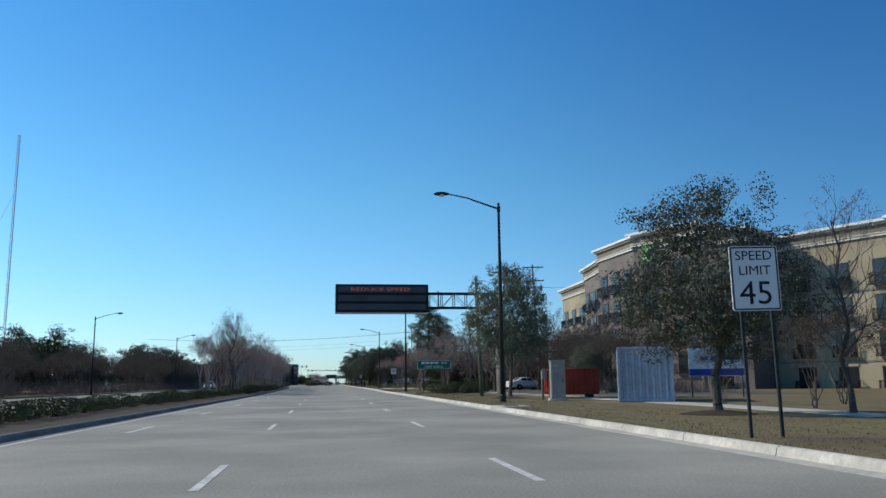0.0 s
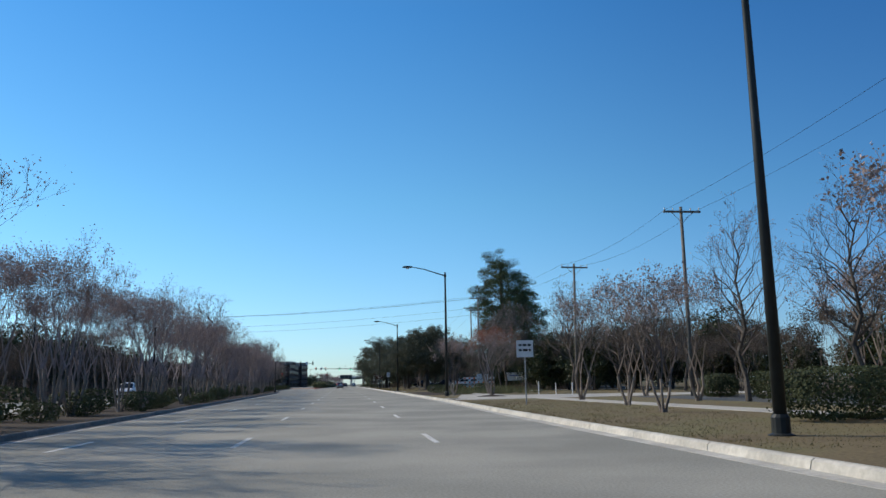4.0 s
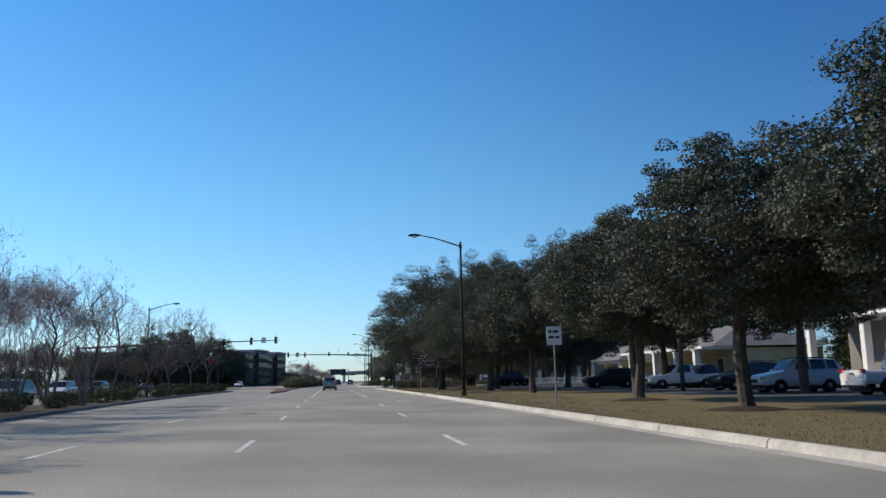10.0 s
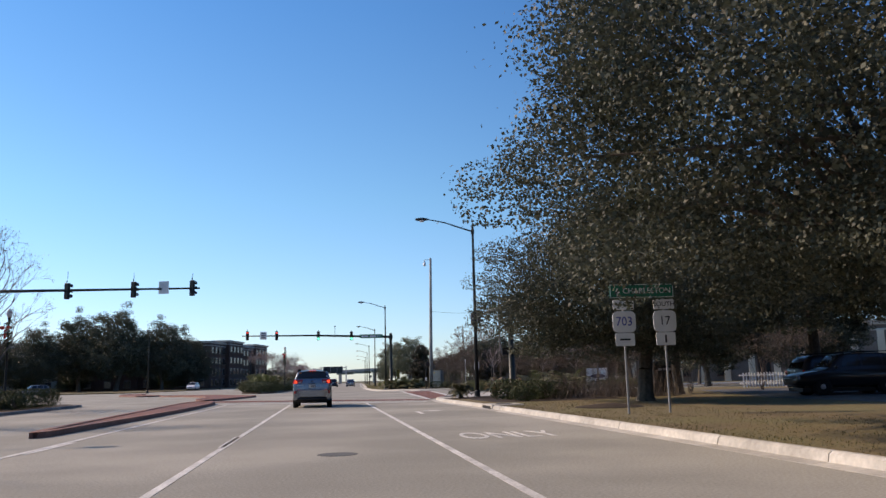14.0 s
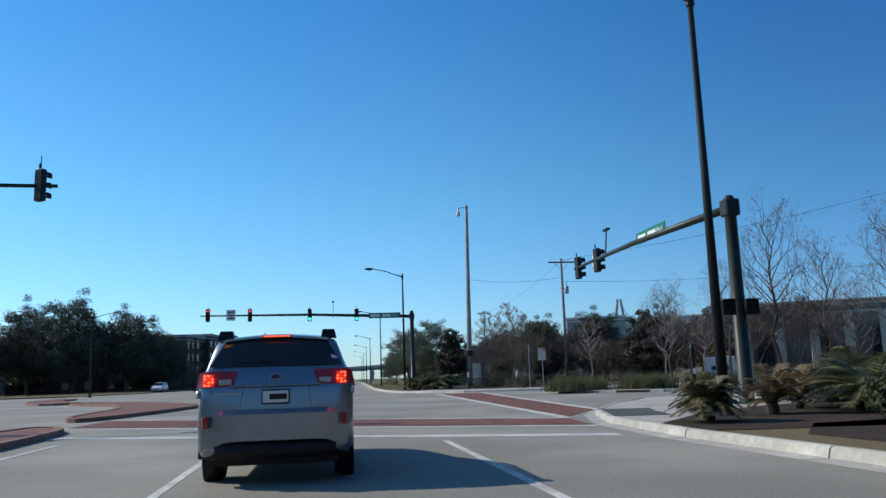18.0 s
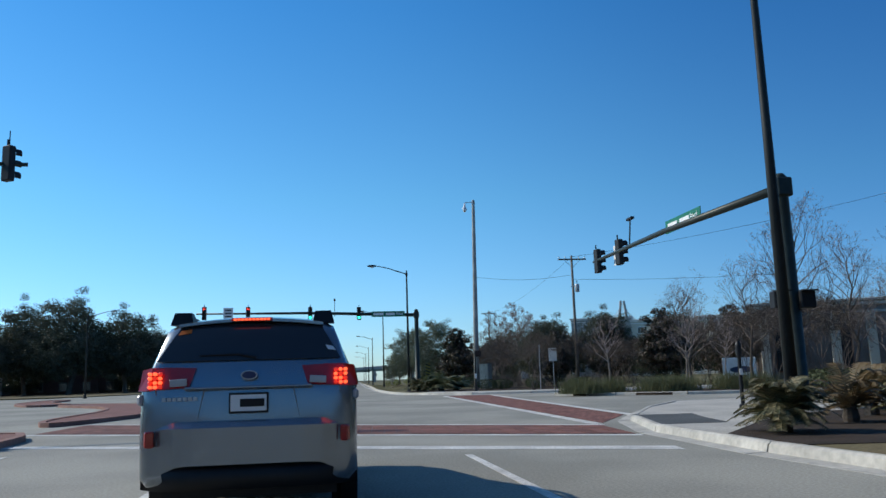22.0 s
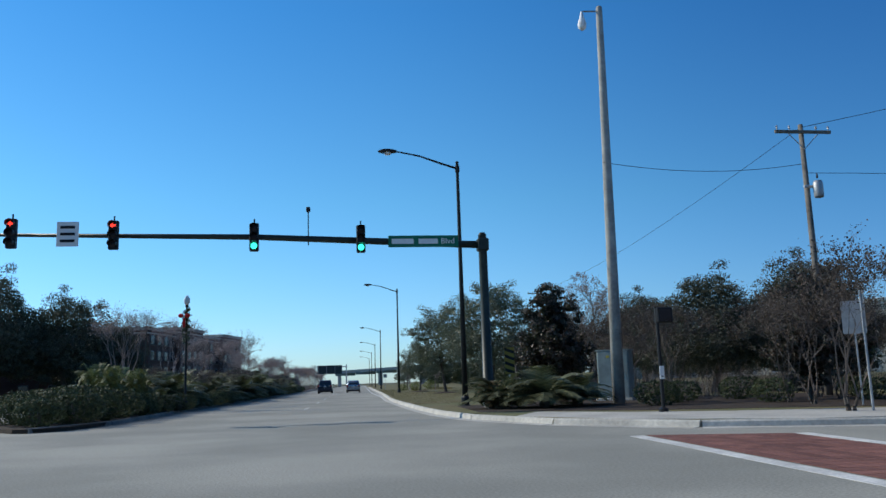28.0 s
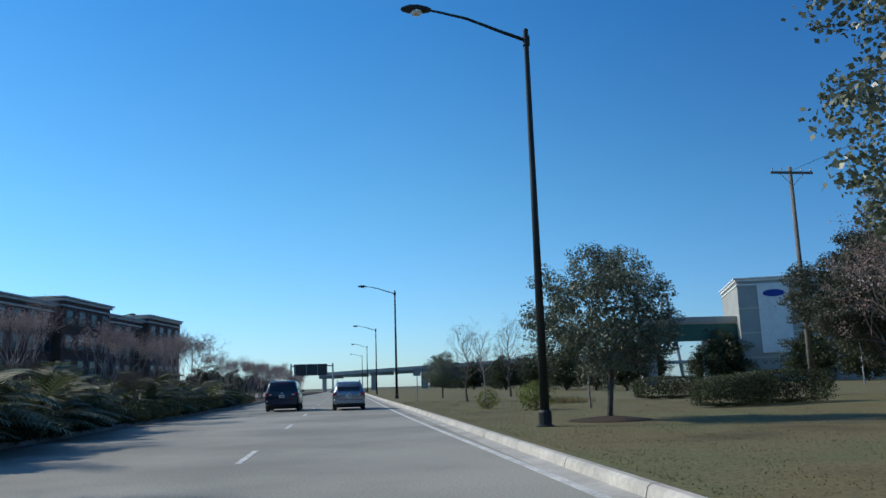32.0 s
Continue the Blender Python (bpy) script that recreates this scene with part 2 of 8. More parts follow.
TAIL_RED = mat("red_lens", (0.35, 0.012, 0.010), 0.2, 0, 12, 0.05, 2, 0.05, spec=0.5, coat=0.5)
LENS_CLEAR = mat("clear_lens", (0.40, 0.40, 0.41), 0.15, 0, 12, 0.05, 2, 0.05, spec=0.6)
ORANGE = mat("orange_plastic", (0.75, 0.16, 0.02), 0.6, 0, 12, 0.1, 2, 0.1)
RED_BOW = mat("red_ribbon", (0.55, 0.012, 0.012), 0.6, 0, 12, 0.1, 2, 0.1)
BARK = mat("grey_bark", (0.095, 0.08, 0.066), 0.95, 0, 9, 0.3, 1.5, 0.2, bump=0.4, per_object=0.15)
BARK_PALE = mat("pale_smooth_bark", (0.23, 0.19, 0.155), 0.9, 0, 5, 0.2, 1.5, 0.2, per_object=0.15)
TWIG = mat("brown_twigs", (0.15, 0.122, 0.105), 0.95, 0, 4, 0.2, 0.4, 0.2, per_object=0.18)
TWIG_PALE = mat("pale_pinkish_twigs", (0.28, 0.225, 0.21), 0.9, 0, 4, 0.2, 0.4, 0.2, per_object=0.18)
LEAF_OAK = leafmat("live_oak_leaf", (0.046, 0.055, 0.035), (0.104, 0.11, 0.075), 0.6, 0.3)
LEAF_THIN = leafmat("thin_winter_leaf", (0.058, 0.068, 0.044), (0.118, 0.124, 0.086), 0.6, 0.3)
LEAF_YOUNG = leafmat("young_oak_leaf", (0.085, 0.105, 0.065), (0.18, 0.195, 0.135), 0.4, 0.35)
LEAF_PINE = leafmat("pine_needle", (0.042, 0.062, 0.026), (0.07, 0.09, 0.04), 0.65)
LEAF_DARK = leafmat("magnolia_leaf", (0.022, 0.034, 0.014), (0.055, 0.06, 0.022), 0.4)
LEAF_HEDGE = leafmat("hedge_leaf", (0.036, 0.048, 0.022), (0.066, 0.08, 0.034), 0.8, 0.25)
LEAF_SAGO = leafmat("corner_sago_frond", (0.09, 0.10, 0.045), (0.22, 0.18, 0.10))
LEAF_PALM = leafmat("sago_frond", (0.075, 0.098, 0.045), (0.19, 0.175, 0.085))
LEAF_YUCCA = leafmat("yucca_blade", (0.13, 0.155, 0.05), (0.19, 0.20, 0.085), 0.6)
LEAF_DRY = leafmat("dry_frond", (0.22, 0.16, 0.08), (0.13, 0.09, 0.045))
LEAF_MAGNOLIA = leafmat("rust_backed_magnolia_leaf", (0.026, 0.038, 0.02), (0.125, 0.085, 0.07), 0.5)
LEAF_PODS = leafmat("seed_pods", (0.25, 0.195, 0.18), (0.36, 0.285, 0.265), 0.8)
LEAF_PINK = leafmat("pinkish_withered_leaf", (0.27, 0.205, 0.175), (0.17, 0.12, 0.10), 0.8)
LEAF_BRUSH = leafmat("brown_brush_leaf", (0.07, 0.056, 0.044), (0.105, 0.085, 0.068), 0.85)
LEAF_ORANGE = leafmat("orange_autumn_leaf", (0.27, 0.10, 0.05), (0.18, 0.09, 0.06), 0.7)
LEAF_YELLOW = leafmat("yellow_green_shrub_leaf", (0.16, 0.18, 0.03), (0.10, 0.13, 0.03))
TUFT_GREEN = leafmat("grey_green_grass_blade", (0.15, 0.155, 0.075), (0.085, 0.10, 0.05), 0.9)
STRAW = leafmat("dry_grass_blade", (0.23, 0.19, 0.095), (0.13, 0.125, 0.055), 0.9)
TURF_BLADE = leafmat("turf_blade", (0.145, 0.12, 0.062), (0.10, 0.098, 0.042), 0.9)
LAWN_BLADE = leafmat("lawn_blade", (0.19, 0.165, 0.075), (0.12, 0.125, 0.052), 0.9)
BRAKE_ON = glow("lit_brake_lamp", (1.0, 0.12, 0.04), 1.7)
BRAKE_DIM = glow("half_lit_brake_lamp", (0.9, 0.04, 0.02), 0.55)
GREEN_ON = glow("green_signal_lens", (0.05, 1.0, 0.62), 2.2)
RED_ON = glow("red_signal_lens", (1.0, 0.05, 0.03), 1.6)
LENS_OFF = mat("unlit_signal_lens", (0.03, 0.02, 0.018), 0.3, 0, 12, 0.05, 2, 0.05)
AMBER_LED = glow("amber_led", (1.0, 0.20, 0.08), 0.045)
LAMP_GLASS = mat("frosted_lamp_globe", (0.75, 0.74, 0.70), 0.3, 0, 5, 0.03, 1, 0.04)
STEEL_BRIDGE = mat("grey_green_girder", (0.16, 0.20, 0.18), 0.7, 0, 4, 0.08, 0.1, 0.1)
BRIDGE_DECK = mat("bridge_concrete", (0.36, 0.36, 0.34), 0.85, 0, 3, 0.08, 0.1, 0.1)


# ---- mesh tools ----
class Shape:
    """Collects vertices and faces for one mesh."""

    def __init__(self):
        self.v, self.f = [], []

    def add(self, verts, faces):
        o = len(self.v)
        self.v += [tuple(p) for p in verts]
        self.f += [tuple(i + o for i in q) for q in faces]
        return self

    def box(self, c, s, turn=None, cut=0.0):
        """A box about c of size s; cut chamfers its edges."""
        hx, hy, hz = s[0] / 2, s[1] / 2, s[2] / 2
        m = turn or Matrix.Identity(4)
        if cut <= 0:
            vs = [(x, y, z) for x in (-hx, hx) for y in (-hy, hy) for z in (-hz, hz)]
            fs = [(0, 1, 3, 2), (4, 6, 7, 5), (0, 4, 5, 1), (2, 3, 7, 6), (0, 2, 6, 4), (1, 5, 7, 3)]
        else:
            k = min(cut, hx * 0.9, hy * 0.9, hz * 0.9)
            bm = bmesh.new()
            bmesh.ops.create_cube(bm, size=1)
            for q in bm.verts:
                q.co = Vector((q.co.x * s[0], q.co.y * s[1], q.co.z * s[2]))
            bmesh.ops.bevel(bm, geom=bm.edges[:], offset=k, segments=1, affect="EDGES")
            vs = [tuple(q.co) for q in bm.verts]
            bm.verts.index_update()
            fs = [tuple(q.index for q in f.verts) for f in bm.faces]
            bm.free()
        cv = Vector(c)
        return self.add([cv + (m @ Vector(p)) for p in vs], fs)

    def tube(self, pts, radii, n=8, caps=True):
        pts = [Vector(p) for p in pts]
        rings = []
        for i, p in enumerate(pts):
            d = (pts[min(i + 1, len(pts) - 1)] - pts[max(i - 1, 0)]).normalized()
            a = d.cross(Vector((0, 0, 1)))
            if a.length < 0.05:
                a = d.cross(Vector((1, 0, 0)))
            a.normalize()
            b = d.cross(a)
            rings.append([p + radii[i] * (math.cos(2 * math.pi * k / n) * a + math.sin(2 * math.pi * k / n) * b) for k in range(n)])
        vs = [q for r in rings for q in r]
        fs = [(i * n + k, i * n + (k + 1) % n, (i + 1) * n + (k + 1) % n, (i + 1) * n + k) for i in range(len(pts) - 1) for k in range(n)]
        if caps:
            fs.append(tuple(range(n))[::-1])
            fs.append(tuple((len(pts) - 1) * n + k for k in range(n)))
        return self.add(vs, fs)

    def lathe(self, c, profile, n=16):
        """Turned about the vertical through c; profile of (radius, height)."""
        vs = [(c[0] + r * math.cos(2 * math.pi * k / n), c[1] + r * math.sin(2 * math.pi * k / n), c[2] + h) for r, h in profile for k in range(n)]
        fs = [(i * n + k, i * n + (k + 1) % n, (i + 1) * n + (k + 1) % n, (i + 1) * n + k) for i in range(len(profile) - 1) for k in range(n)]
        fs.append(tuple(range(n))[::-1])
        fs.append(tuple((len(profile) - 1) * n + k for k in range(n)))
        return self.add(vs, fs)

    def slab(self, outline, z0, z1):
        """A flat plate with the outline (anticlockwise), from z0 up to z1."""
        n = len(outline)
        vs = [(x, y, z0) for x, y in outline] + [(x, y, z1) for x, y in outline]
        fs = [tuple(range(n, 2 * n)), tuple(range(n))[::-1]] + [(i, (i + 1) % n, n + (i + 1) % n, n + i) for i in range(n)]
        return self.add(vs, fs)

    def mesh(self, name, smooth=False):
        me = bpy.data.meshes.new(name)
        me.from_pydata(self.v, [], self.f)
        if smooth:
            me.polygons.foreach_set("use_smooth", [True] * len(me.polygons))
        me.update()
        return me


def fast_mesh(name, verts, quads):
    me = bpy.data.meshes.new(name)
    me.from_pydata(verts.tolist(), [], quads.tolist())
    me.update()
    return me


def put(name, shape, material, parent=None, label="", smooth=False):
    me = shape if isinstance(shape, bpy.types.Mesh) else shape.mesh(name, smooth)
    if not me.materials:
        me.materials.append(material)
    ob = new(name, me)
    ob.parent = parent
    if label:
        ob["label"] = label
    return ob


def part(name, shape, material, parent, label="", smooth=False):
    return put(name, shape, material, parent, label, smooth)


def thing(name, label, category, group="", kind="", at=None):
    ob = tagged(new(name), label, category, group, kind)
    ob.empty_display_size = 0.2
    if at is not None:
        ob.matrix_basis = at
    return ob


def writing(text, size, material, parent, m, name="legend", squeeze=1.0, label=""):
    """Raised letters, centred at m's origin in m's x-y plane."""
    cu = bpy.data.curves.new(name, "FONT")
    cu.body, cu.size, cu.align_x, cu.align_y, cu.extrude = text, size, "CENTER", "CENTER", 0.003
    cu.resolution_u = 3
    tmp = bpy.data.objects.new("tmp", cu)
    scene.collection.objects.link(tmp)
    bpy.context.view_layer.update()
    me = bpy.data.meshes.new_from_object(tmp)
    bpy.data.objects.remove(tmp)
    bpy.data.curves.remove(cu)
    me.transform(m @ Matrix.Diagonal((squeeze, 1, 1, 1)))
    me.materials.clear()
    me.materials.append(material)
    ob = new(name, me)
    ob.parent = parent
    if label:
        ob["label"] = label
    return ob


def facing(x, y, z):
    """A sheet's frame at this place that faces -y: its x to the right, its y up."""
    return pose(x, y, z, 90, 0, 0)


def ribbon(line, half, z0, z1):
    """A strip of even width along a line of (x, y)."""
    s = Shape()
    L, R = [], []
    for i, p in enumerate(line):
        a, b = line[max(i - 1, 0)], line[min(i + 1, len(line) - 1)]
        d = Vector((b[0] - a[0], b[1] - a[1])).normalized()
        L.append((p[0] - d.y * half, p[1] + d.x * half))
        R.append((p[0] + d.y * half, p[1] - d.x * half))
    n = len(line)
    vs = [(x, y, z0) for x, y in L] + [(x, y, z1) for x, y in L] + [(x, y, z1) for x, y in R] + [(x, y, z0) for x, y in R]
    fs = []
    for i in range(n - 1):
        for k in range(3):
            fs.append((k * n + i, k * n + i + 1, (k + 1) * n + i + 1, (k + 1) * n + i)[::-1])
    fs += [(0, n, 2 * n, 3 * n), (n - 1, 4 * n - 1, 3 * n - 1, 2 * n - 1)]
    return s.add(vs, fs)


def smooth_line(pts, step=2.0):
    """Rounds a line of (x, y) by Catmull-Rom."""
    out = []
    for i in range(len(pts) - 1):
        p0, p1, p2, p3 = (np.array(pts[max(0, min(len(pts) - 1, j))], float) for j in (i - 1, i, i + 1, i + 2))
        k = max(2, int(np.linalg.norm(p2 - p1) / step))
        k = min(k, 24)
        for u in np.linspace(0, 1, k, endpoint=False):
            q = 0.5 * ((2 * p1) + (p2 - p0) * u + (2 * p0 - 5 * p1 + 4 * p2 - p3) * u * u + (3 * p1 - p0 - 3 * p2 + p3) * u ** 3)
            out.append((float(q[0]), float(q[1])))
    out.append(tuple(pts[-1]))
    return out


# ---- plants ----
def leaf_quads(centres, size, rng, out=None, loose=0.7):
    """Small four-cornered leaves at the centres, turned every way, or facing outwards more or less."""
    n = len(centres)
    up = rng.normal(size=(n, 3))
    if out is not None:
        up = out + up * loose
    up /= np.linalg.norm(up, axis=1)[:, None]
    a = np.cross(up, rng.normal(size=(n, 3)))
    a /= np.linalg.norm(a, axis=1)[:, None]
    b = np.cross(up, a)
    s = size * rng.uniform(0.6, 1.35, size=(n, 1))
    a, b = a * s, b * s
    v = np.stack([centres - a * 0.5, centres + b * 0.38, centres + a * 0.5, centres - b * 0.38], 1).reshape(-1, 3)
    q = np.arange(4 * n).reshape(-1, 4)
    return v, q


def limb_tubes(segs, n=5):
    """Tapered tubes for rows of (p0, p1, r0, r1)."""
    s = np.array([[*a, *b, r, t] for a, b, r, t in segs])
    p0, p1 = s[:, :3], s[:, 3:6]
    d = p1 - p0
    d /= np.linalg.norm(d, axis=1)[:, None] + 1e-9
    ref = np.where(np.abs(d[:, 2:3]) > 0.9, np.array([[1.0, 0, 0]]), np.array([[0, 0, 1.0]]))
    a = np.cross(d, ref)
    a /= np.linalg.norm(a, axis=1)[:, None]
    b = np.cross(d, a)
    vs = []
    for p, r in ((p0, s[:, 6]), (p1, s[:, 7])):
        for k in range(n):
            w = 2 * math.pi * k / n
            vs.append(p + r[:, None] * (math.cos(w) * a + math.sin(w) * b))
    v = np.stack(vs, 1).reshape(-1, 3)
    base = np.arange(len(s))[:, None] * 2 * n
    q = np.concatenate([np.concatenate([base + k, base + (k + 1) % n, base + n + (k + 1) % n, base + n + k], 1) for k in range(n)])
    return v, q


def grow(rng, start, way, length, r, depth, spread, lift, segs, tips, forks=(2, 3), keep=0.72):
    """One limb that bends and forks; thin ends are gathered in tips."""
    p, d = np.array(start, float), np.array(way, float)
    d /= np.linalg.norm(d)
    k = 3 if depth > 1 else 2
    r_end = r * 0.62
    for i in range(k):
        d2 = d + rng.normal(size=3) * 0.10 + np.array([0, 0, lift * 0.12])
        d2 /= np.linalg.norm(d2)
        q = p + d2 * length / k
        ra, rb = r + (r_end - r) * i / k, r + (r_end - r) * (i + 1) / k
        segs.append((p, q, ra, rb))
        p, d = q, d2
        if depth <= 1:
            tips.append(p)
    if depth <= 0:
        return
    for i in range(rng.integers(forks[0], forks[1] + 1)):
        side = rng.normal(size=3)
        side -= d * (side @ d)
        side /= np.linalg.norm(side)
        w = d + side * spread * rng.uniform(0.6, 1.3) + np.array([0, 0, lift * 0.25])
        grow(rng, p, w, length * keep * rng.uniform(0.8, 1.15), max(r_end * 0.75, 0.004), depth - 1, spread, lift, segs, tips, forks, keep)


def bare_tree(name, label, seed, height, stems, trunk_h, r, depth, spread, lift, bark, pods=0, pod_mat=None, pod_size=0.1, category="tree", group=""):
    rng = np.random.default_rng(seed)
    segs, tips, trunk = [], [], []
    for i in range(stems):
        w = 2 * math.pi * (i + rng.uniform(-0.2, 0.2)) / stems
        lean = 0.0 if stems == 1 else rng.uniform(0.12, 0.30)
        foot = np.array([math.cos(w), math.sin(w), 0]) * (0.0 if stems == 1 else 0.12)
        top = foot + np.array([math.cos(w) * lean, math.sin(w) * lean, 1]) * trunk_h
        mid = (foot + top) / 2 + rng.normal(size=3) * 0.05
        mid[2] = trunk_h * 0.5
        trunk += [(foot - [0, 0, 0.1], foot + [0, 0, 0.15], r * 1.5, r * 1.08), (foot + [0, 0, 0.15], mid, r * 1.08, r * 0.95), (mid, top, r * 0.95, r * 0.85)]
        n = 3 if stems == 1 else 2
        for j in range(n + (1 if stems == 1 else 0)):
            ww = w + 2 * math.pi * j / n + rng.uniform(-0.5, 0.5)
            up = 1.6 if j < n else 6.0
            grow(rng, top, (math.cos(ww) * spread * 1.1, math.sin(ww) * spread * 1.1, up), height * 0.26, r * 0.62, depth, spread, lift, segs, tips)
    zmax = max(s[1][2] for s in segs)
    k = (height - trunk_h) / max(0.1, zmax - trunk_h)
    fit = lambda p: np.array([p[0] * (0.5 + 0.5 * k), p[1] * (0.5 + 0.5 * k), trunk_h + (p[2] - trunk_h) * k])
    segs = [(fit(a), fit(b), c, d) for a, b, c, d in segs]
    tips = [fit(t) for t in tips]
    root = thing(name, label, category, group)
    for i in range(stems):
        v, q = limb_tubes(trunk[3 * i:3 * i + 3], 8)
        part("trunk" if stems == 1 else "stem", fast_mesh("stem", v, q), bark, root)
    v, q = limb_tubes(segs, 3)
    part("twig_canopy", fast_mesh("twig_canopy", v, q), TWIG_PALE if stems > 3 else TWIG, root)
    if pods:
        t = np.array(tips)
        c = t[rng.integers(0, len(t), pods)] + rng.normal(size=(pods, 3)) * 0.14
        v, q = leaf_quads(c, pod_size, rng)
        part("withered_foliage", fast_mesh("withered_foliage", v, q), pod_mat or LEAF_PODS, root)
    return root


def leader_tree(name, label, seed, height, clear, width, r, boughs, bark, pods=0, pod_mat=None, pod_size=0.08, depth=3, category="tree", group="", twig=None):
    """A bare tree with one leader, ascending boughs all the way up and an oval haze of twigs."""
    rng = np.random.default_rng(seed)
    segs, tips, trunk = [], [], []
    line = [np.array([0, 0, -0.15])]
    for i in range(1, 8):
        line.append(np.array([rng.normal() * 0.06 * i, rng.normal() * 0.06 * i, height * 0.86 * i / 7]))
    rad = [r * 1.35] + [r * (1 - 0.88 * i / 7) for i in range(1, 8)]
    for i in range(7):
        trunk.append((line[i], line[i + 1], rad[i], rad[i + 1]))
    for k in range(boughs):
        u = (k + rng.uniform(0, 1)) / boughs
        z = clear + (height * 0.86 - clear) * u
        f = z / (height * 0.86) * 7
        i = min(6, int(f))
        p = line[i] + (line[i + 1] - line[i]) * (f - i)
        w = k * 2.4 + rng.uniform(-0.5, 0.5)
        reach = width / 2 * (0.55 + 0.45 * math.sin(math.pi * min(1, 0.25 + 0.6 * u))) * (1 - 0.45 * u) * rng.uniform(0.75, 1.1)
        grow(rng, p, (math.cos(w), math.sin(w), rng.uniform(0.55, 0.95) + 0.5 * u), reach * 0.50, max(0.012, r * 0.42 * (1 - 0.6 * u)), depth, 0.55, 0.35, segs, tips, (2, 3), 0.66)
    root = thing(name, label, category, group)
    v, q = limb_tubes(trunk, 8)
    part("trunk", fast_mesh("trunk", v, q), bark, root)
    v, q = limb_tubes(segs, 3)
    part("twig_canopy", fast_mesh("twig_canopy", v, q), twig or TWIG, root)
    if pods:
        t = np.array(tips)
        v, q = leaf_quads(t[rng.integers(0, len(t), pods)] + rng.normal(size=(pods, 3)) * 0.1, pod_size, rng)
        part("withered_foliage", fast_mesh("withered_foliage", v, q), pod_mat, root)
    return root


def leafy_tree(name, label, seed, height, width, clear, leaves, size, leaf, r=0.22, blobs=60, flat_top=0.9, inner=0, fluff=0.062, taper=0.35, plump=0.78, spray=0.08, spire=0.0, category="tree", group="", bark=None, stems=1, core_reach=0.68, core_leaf=2.2):
    """A trunk, limbs that reach the crown's clumps, and a crown of small leaves gathered in clumps."""
    rng = np.random.default_rng(seed)
    mid = clear + (height - clear) * 0.38
    up, down = (height - clear) * 0.64, (height - clear) * 0.40
    cs, unit, tries = [], [], 0
    apart = 2.35 / math.sqrt(blobs)
    while len(cs) < blobs:
        tries += 1
        p = rng.normal(size=3)
        p /= np.linalg.norm(p)
        rr = rng.uniform(0.62, 1.0)
        rr *= 1 + 0.24 * noise.noise(Vector(p * 2.1 + seed)) + 0.14 * noise.noise(Vector(p * 5.0 + seed))
        c = p * rr * 0.88
        if tries < blobs * 40 and any(abs(c[0] - d[0]) < apart and np.linalg.norm(c - d) < apart for d in unit):
            continue
        unit.append(c.copy())
        if c[2] > 0:
            c[:2] *= 1 - taper * c[2]
        cs.append(c * np.array([width / 2, width / 2, up if c[2] > 0 else down]) + [0, 0, mid])
    cs = np.array(cs)
    sig = width * fluff
    big = rng.uniform(0.65, 1.35, size=blobs)
    core_c, core_r = np.repeat(cs, 4, axis=0), np.repeat(big, 4)
    cs_ = core_c + rng.normal(size=(blobs * 4, 3)) * (core_r * sig * 0.75)[:, None] * np.array([1, 1, 0.8])
    big_ = core_r * rng.uniform(0.42, 0.8, size=blobs * 4)
    pick = rng.choice(blobs * 4, leaves, p=big_ ** 2 / np.sum(big_ ** 2))
    way = rng.normal(size=(leaves, 3))
    way /= np.linalg.norm(way, axis=1)[:, None]
    way[:, 2] = np.where(way[:, 2] < -0.3, way[:, 2] * 0.5, way[:, 2])
    reach = rng.uniform(0.35, 1.0, size=leaves) ** 0.4 * np.where(rng.random(leaves) < spray, rng.uniform(1.0, 1.5, leaves), 1.0)
    pts = cs_[pick] + way * (reach * big_[pick] * sig * 1.75)[:, None] * np.array([1, 1, plump])
    ok = pts[:, 2] > clear * 0.75
    pts, way = pts[ok], way[ok]
    v, q = leaf_quads(pts, size, rng, way, 0.62)
    if inner:
        w2 = rng.normal(size=(inner, 3))
        w2 /= np.linalg.norm(w2, axis=1)[:, None]
        core = w2 * (rng.uniform(0.0, 1.0, size=(inner, 1)) ** 0.4) * core_reach
        core[:, :2] *= 1 - taper * np.maximum(core[:, 2:3], 0)
        core = core * np.where(core[:, 2:3] > 0, np.array([[width / 2, width / 2, up]]), np.array([[width / 2, width / 2, down]])) + [0, 0, mid]
        v2, q2 = leaf_quads(core, size * core_leaf, rng)
        v, q = np.concatenate([v, v2]), np.concatenate([q, q2 + len(v)])
    root = thing(name, label, category, group)
    segs = []
    trunk = []
    for s in range(stems):
        w0 = 2 * math.pi * s / stems
        foot = np.array([math.cos(w0), math.sin(w0), 0]) * (0.25 if stems > 1 else 0)
        head = np.array([rng.normal() * 0.2 + foot[0] * 3, rng.normal() * 0.2 + foot[1] * 3, clear + (mid - clear) * 0.35 if not spire else height * spire])
        kn = (foot + head) / 2 + np.array([rng.normal() * 0.1, rng.normal() * 0.1, 0])
        trunk += [(foot - [0, 0, .15], foot + [0, 0, .3], r * 1.6, r * 1.1), (foot + [0, 0, .3], kn, r * 1.1, r * 0.95), (kn, head, r * 0.95, r * 0.8)]
        for c in cs[rng.permutation(blobs)[:max(8, blobs // 6)]]:
            if spire:
                head = np.array([0, 0, max(clear * 0.8, min(height * spire, c[2] - 0.8))])
            a = head + (c - head) * 0.5 + rng.normal(size=3) * width * 0.03 + [0, 0, 0.3]
            segs += [(head, a, r * 0.34, r * 0.16), (a, c, r * 0.16, r * 0.05)]
    tv, tq = limb_tubes(trunk, 9)
    part("trunk", fast_mesh("trunk", tv, tq), bark or BARK, root)
    lv, lq = limb_tubes(segs, 4)
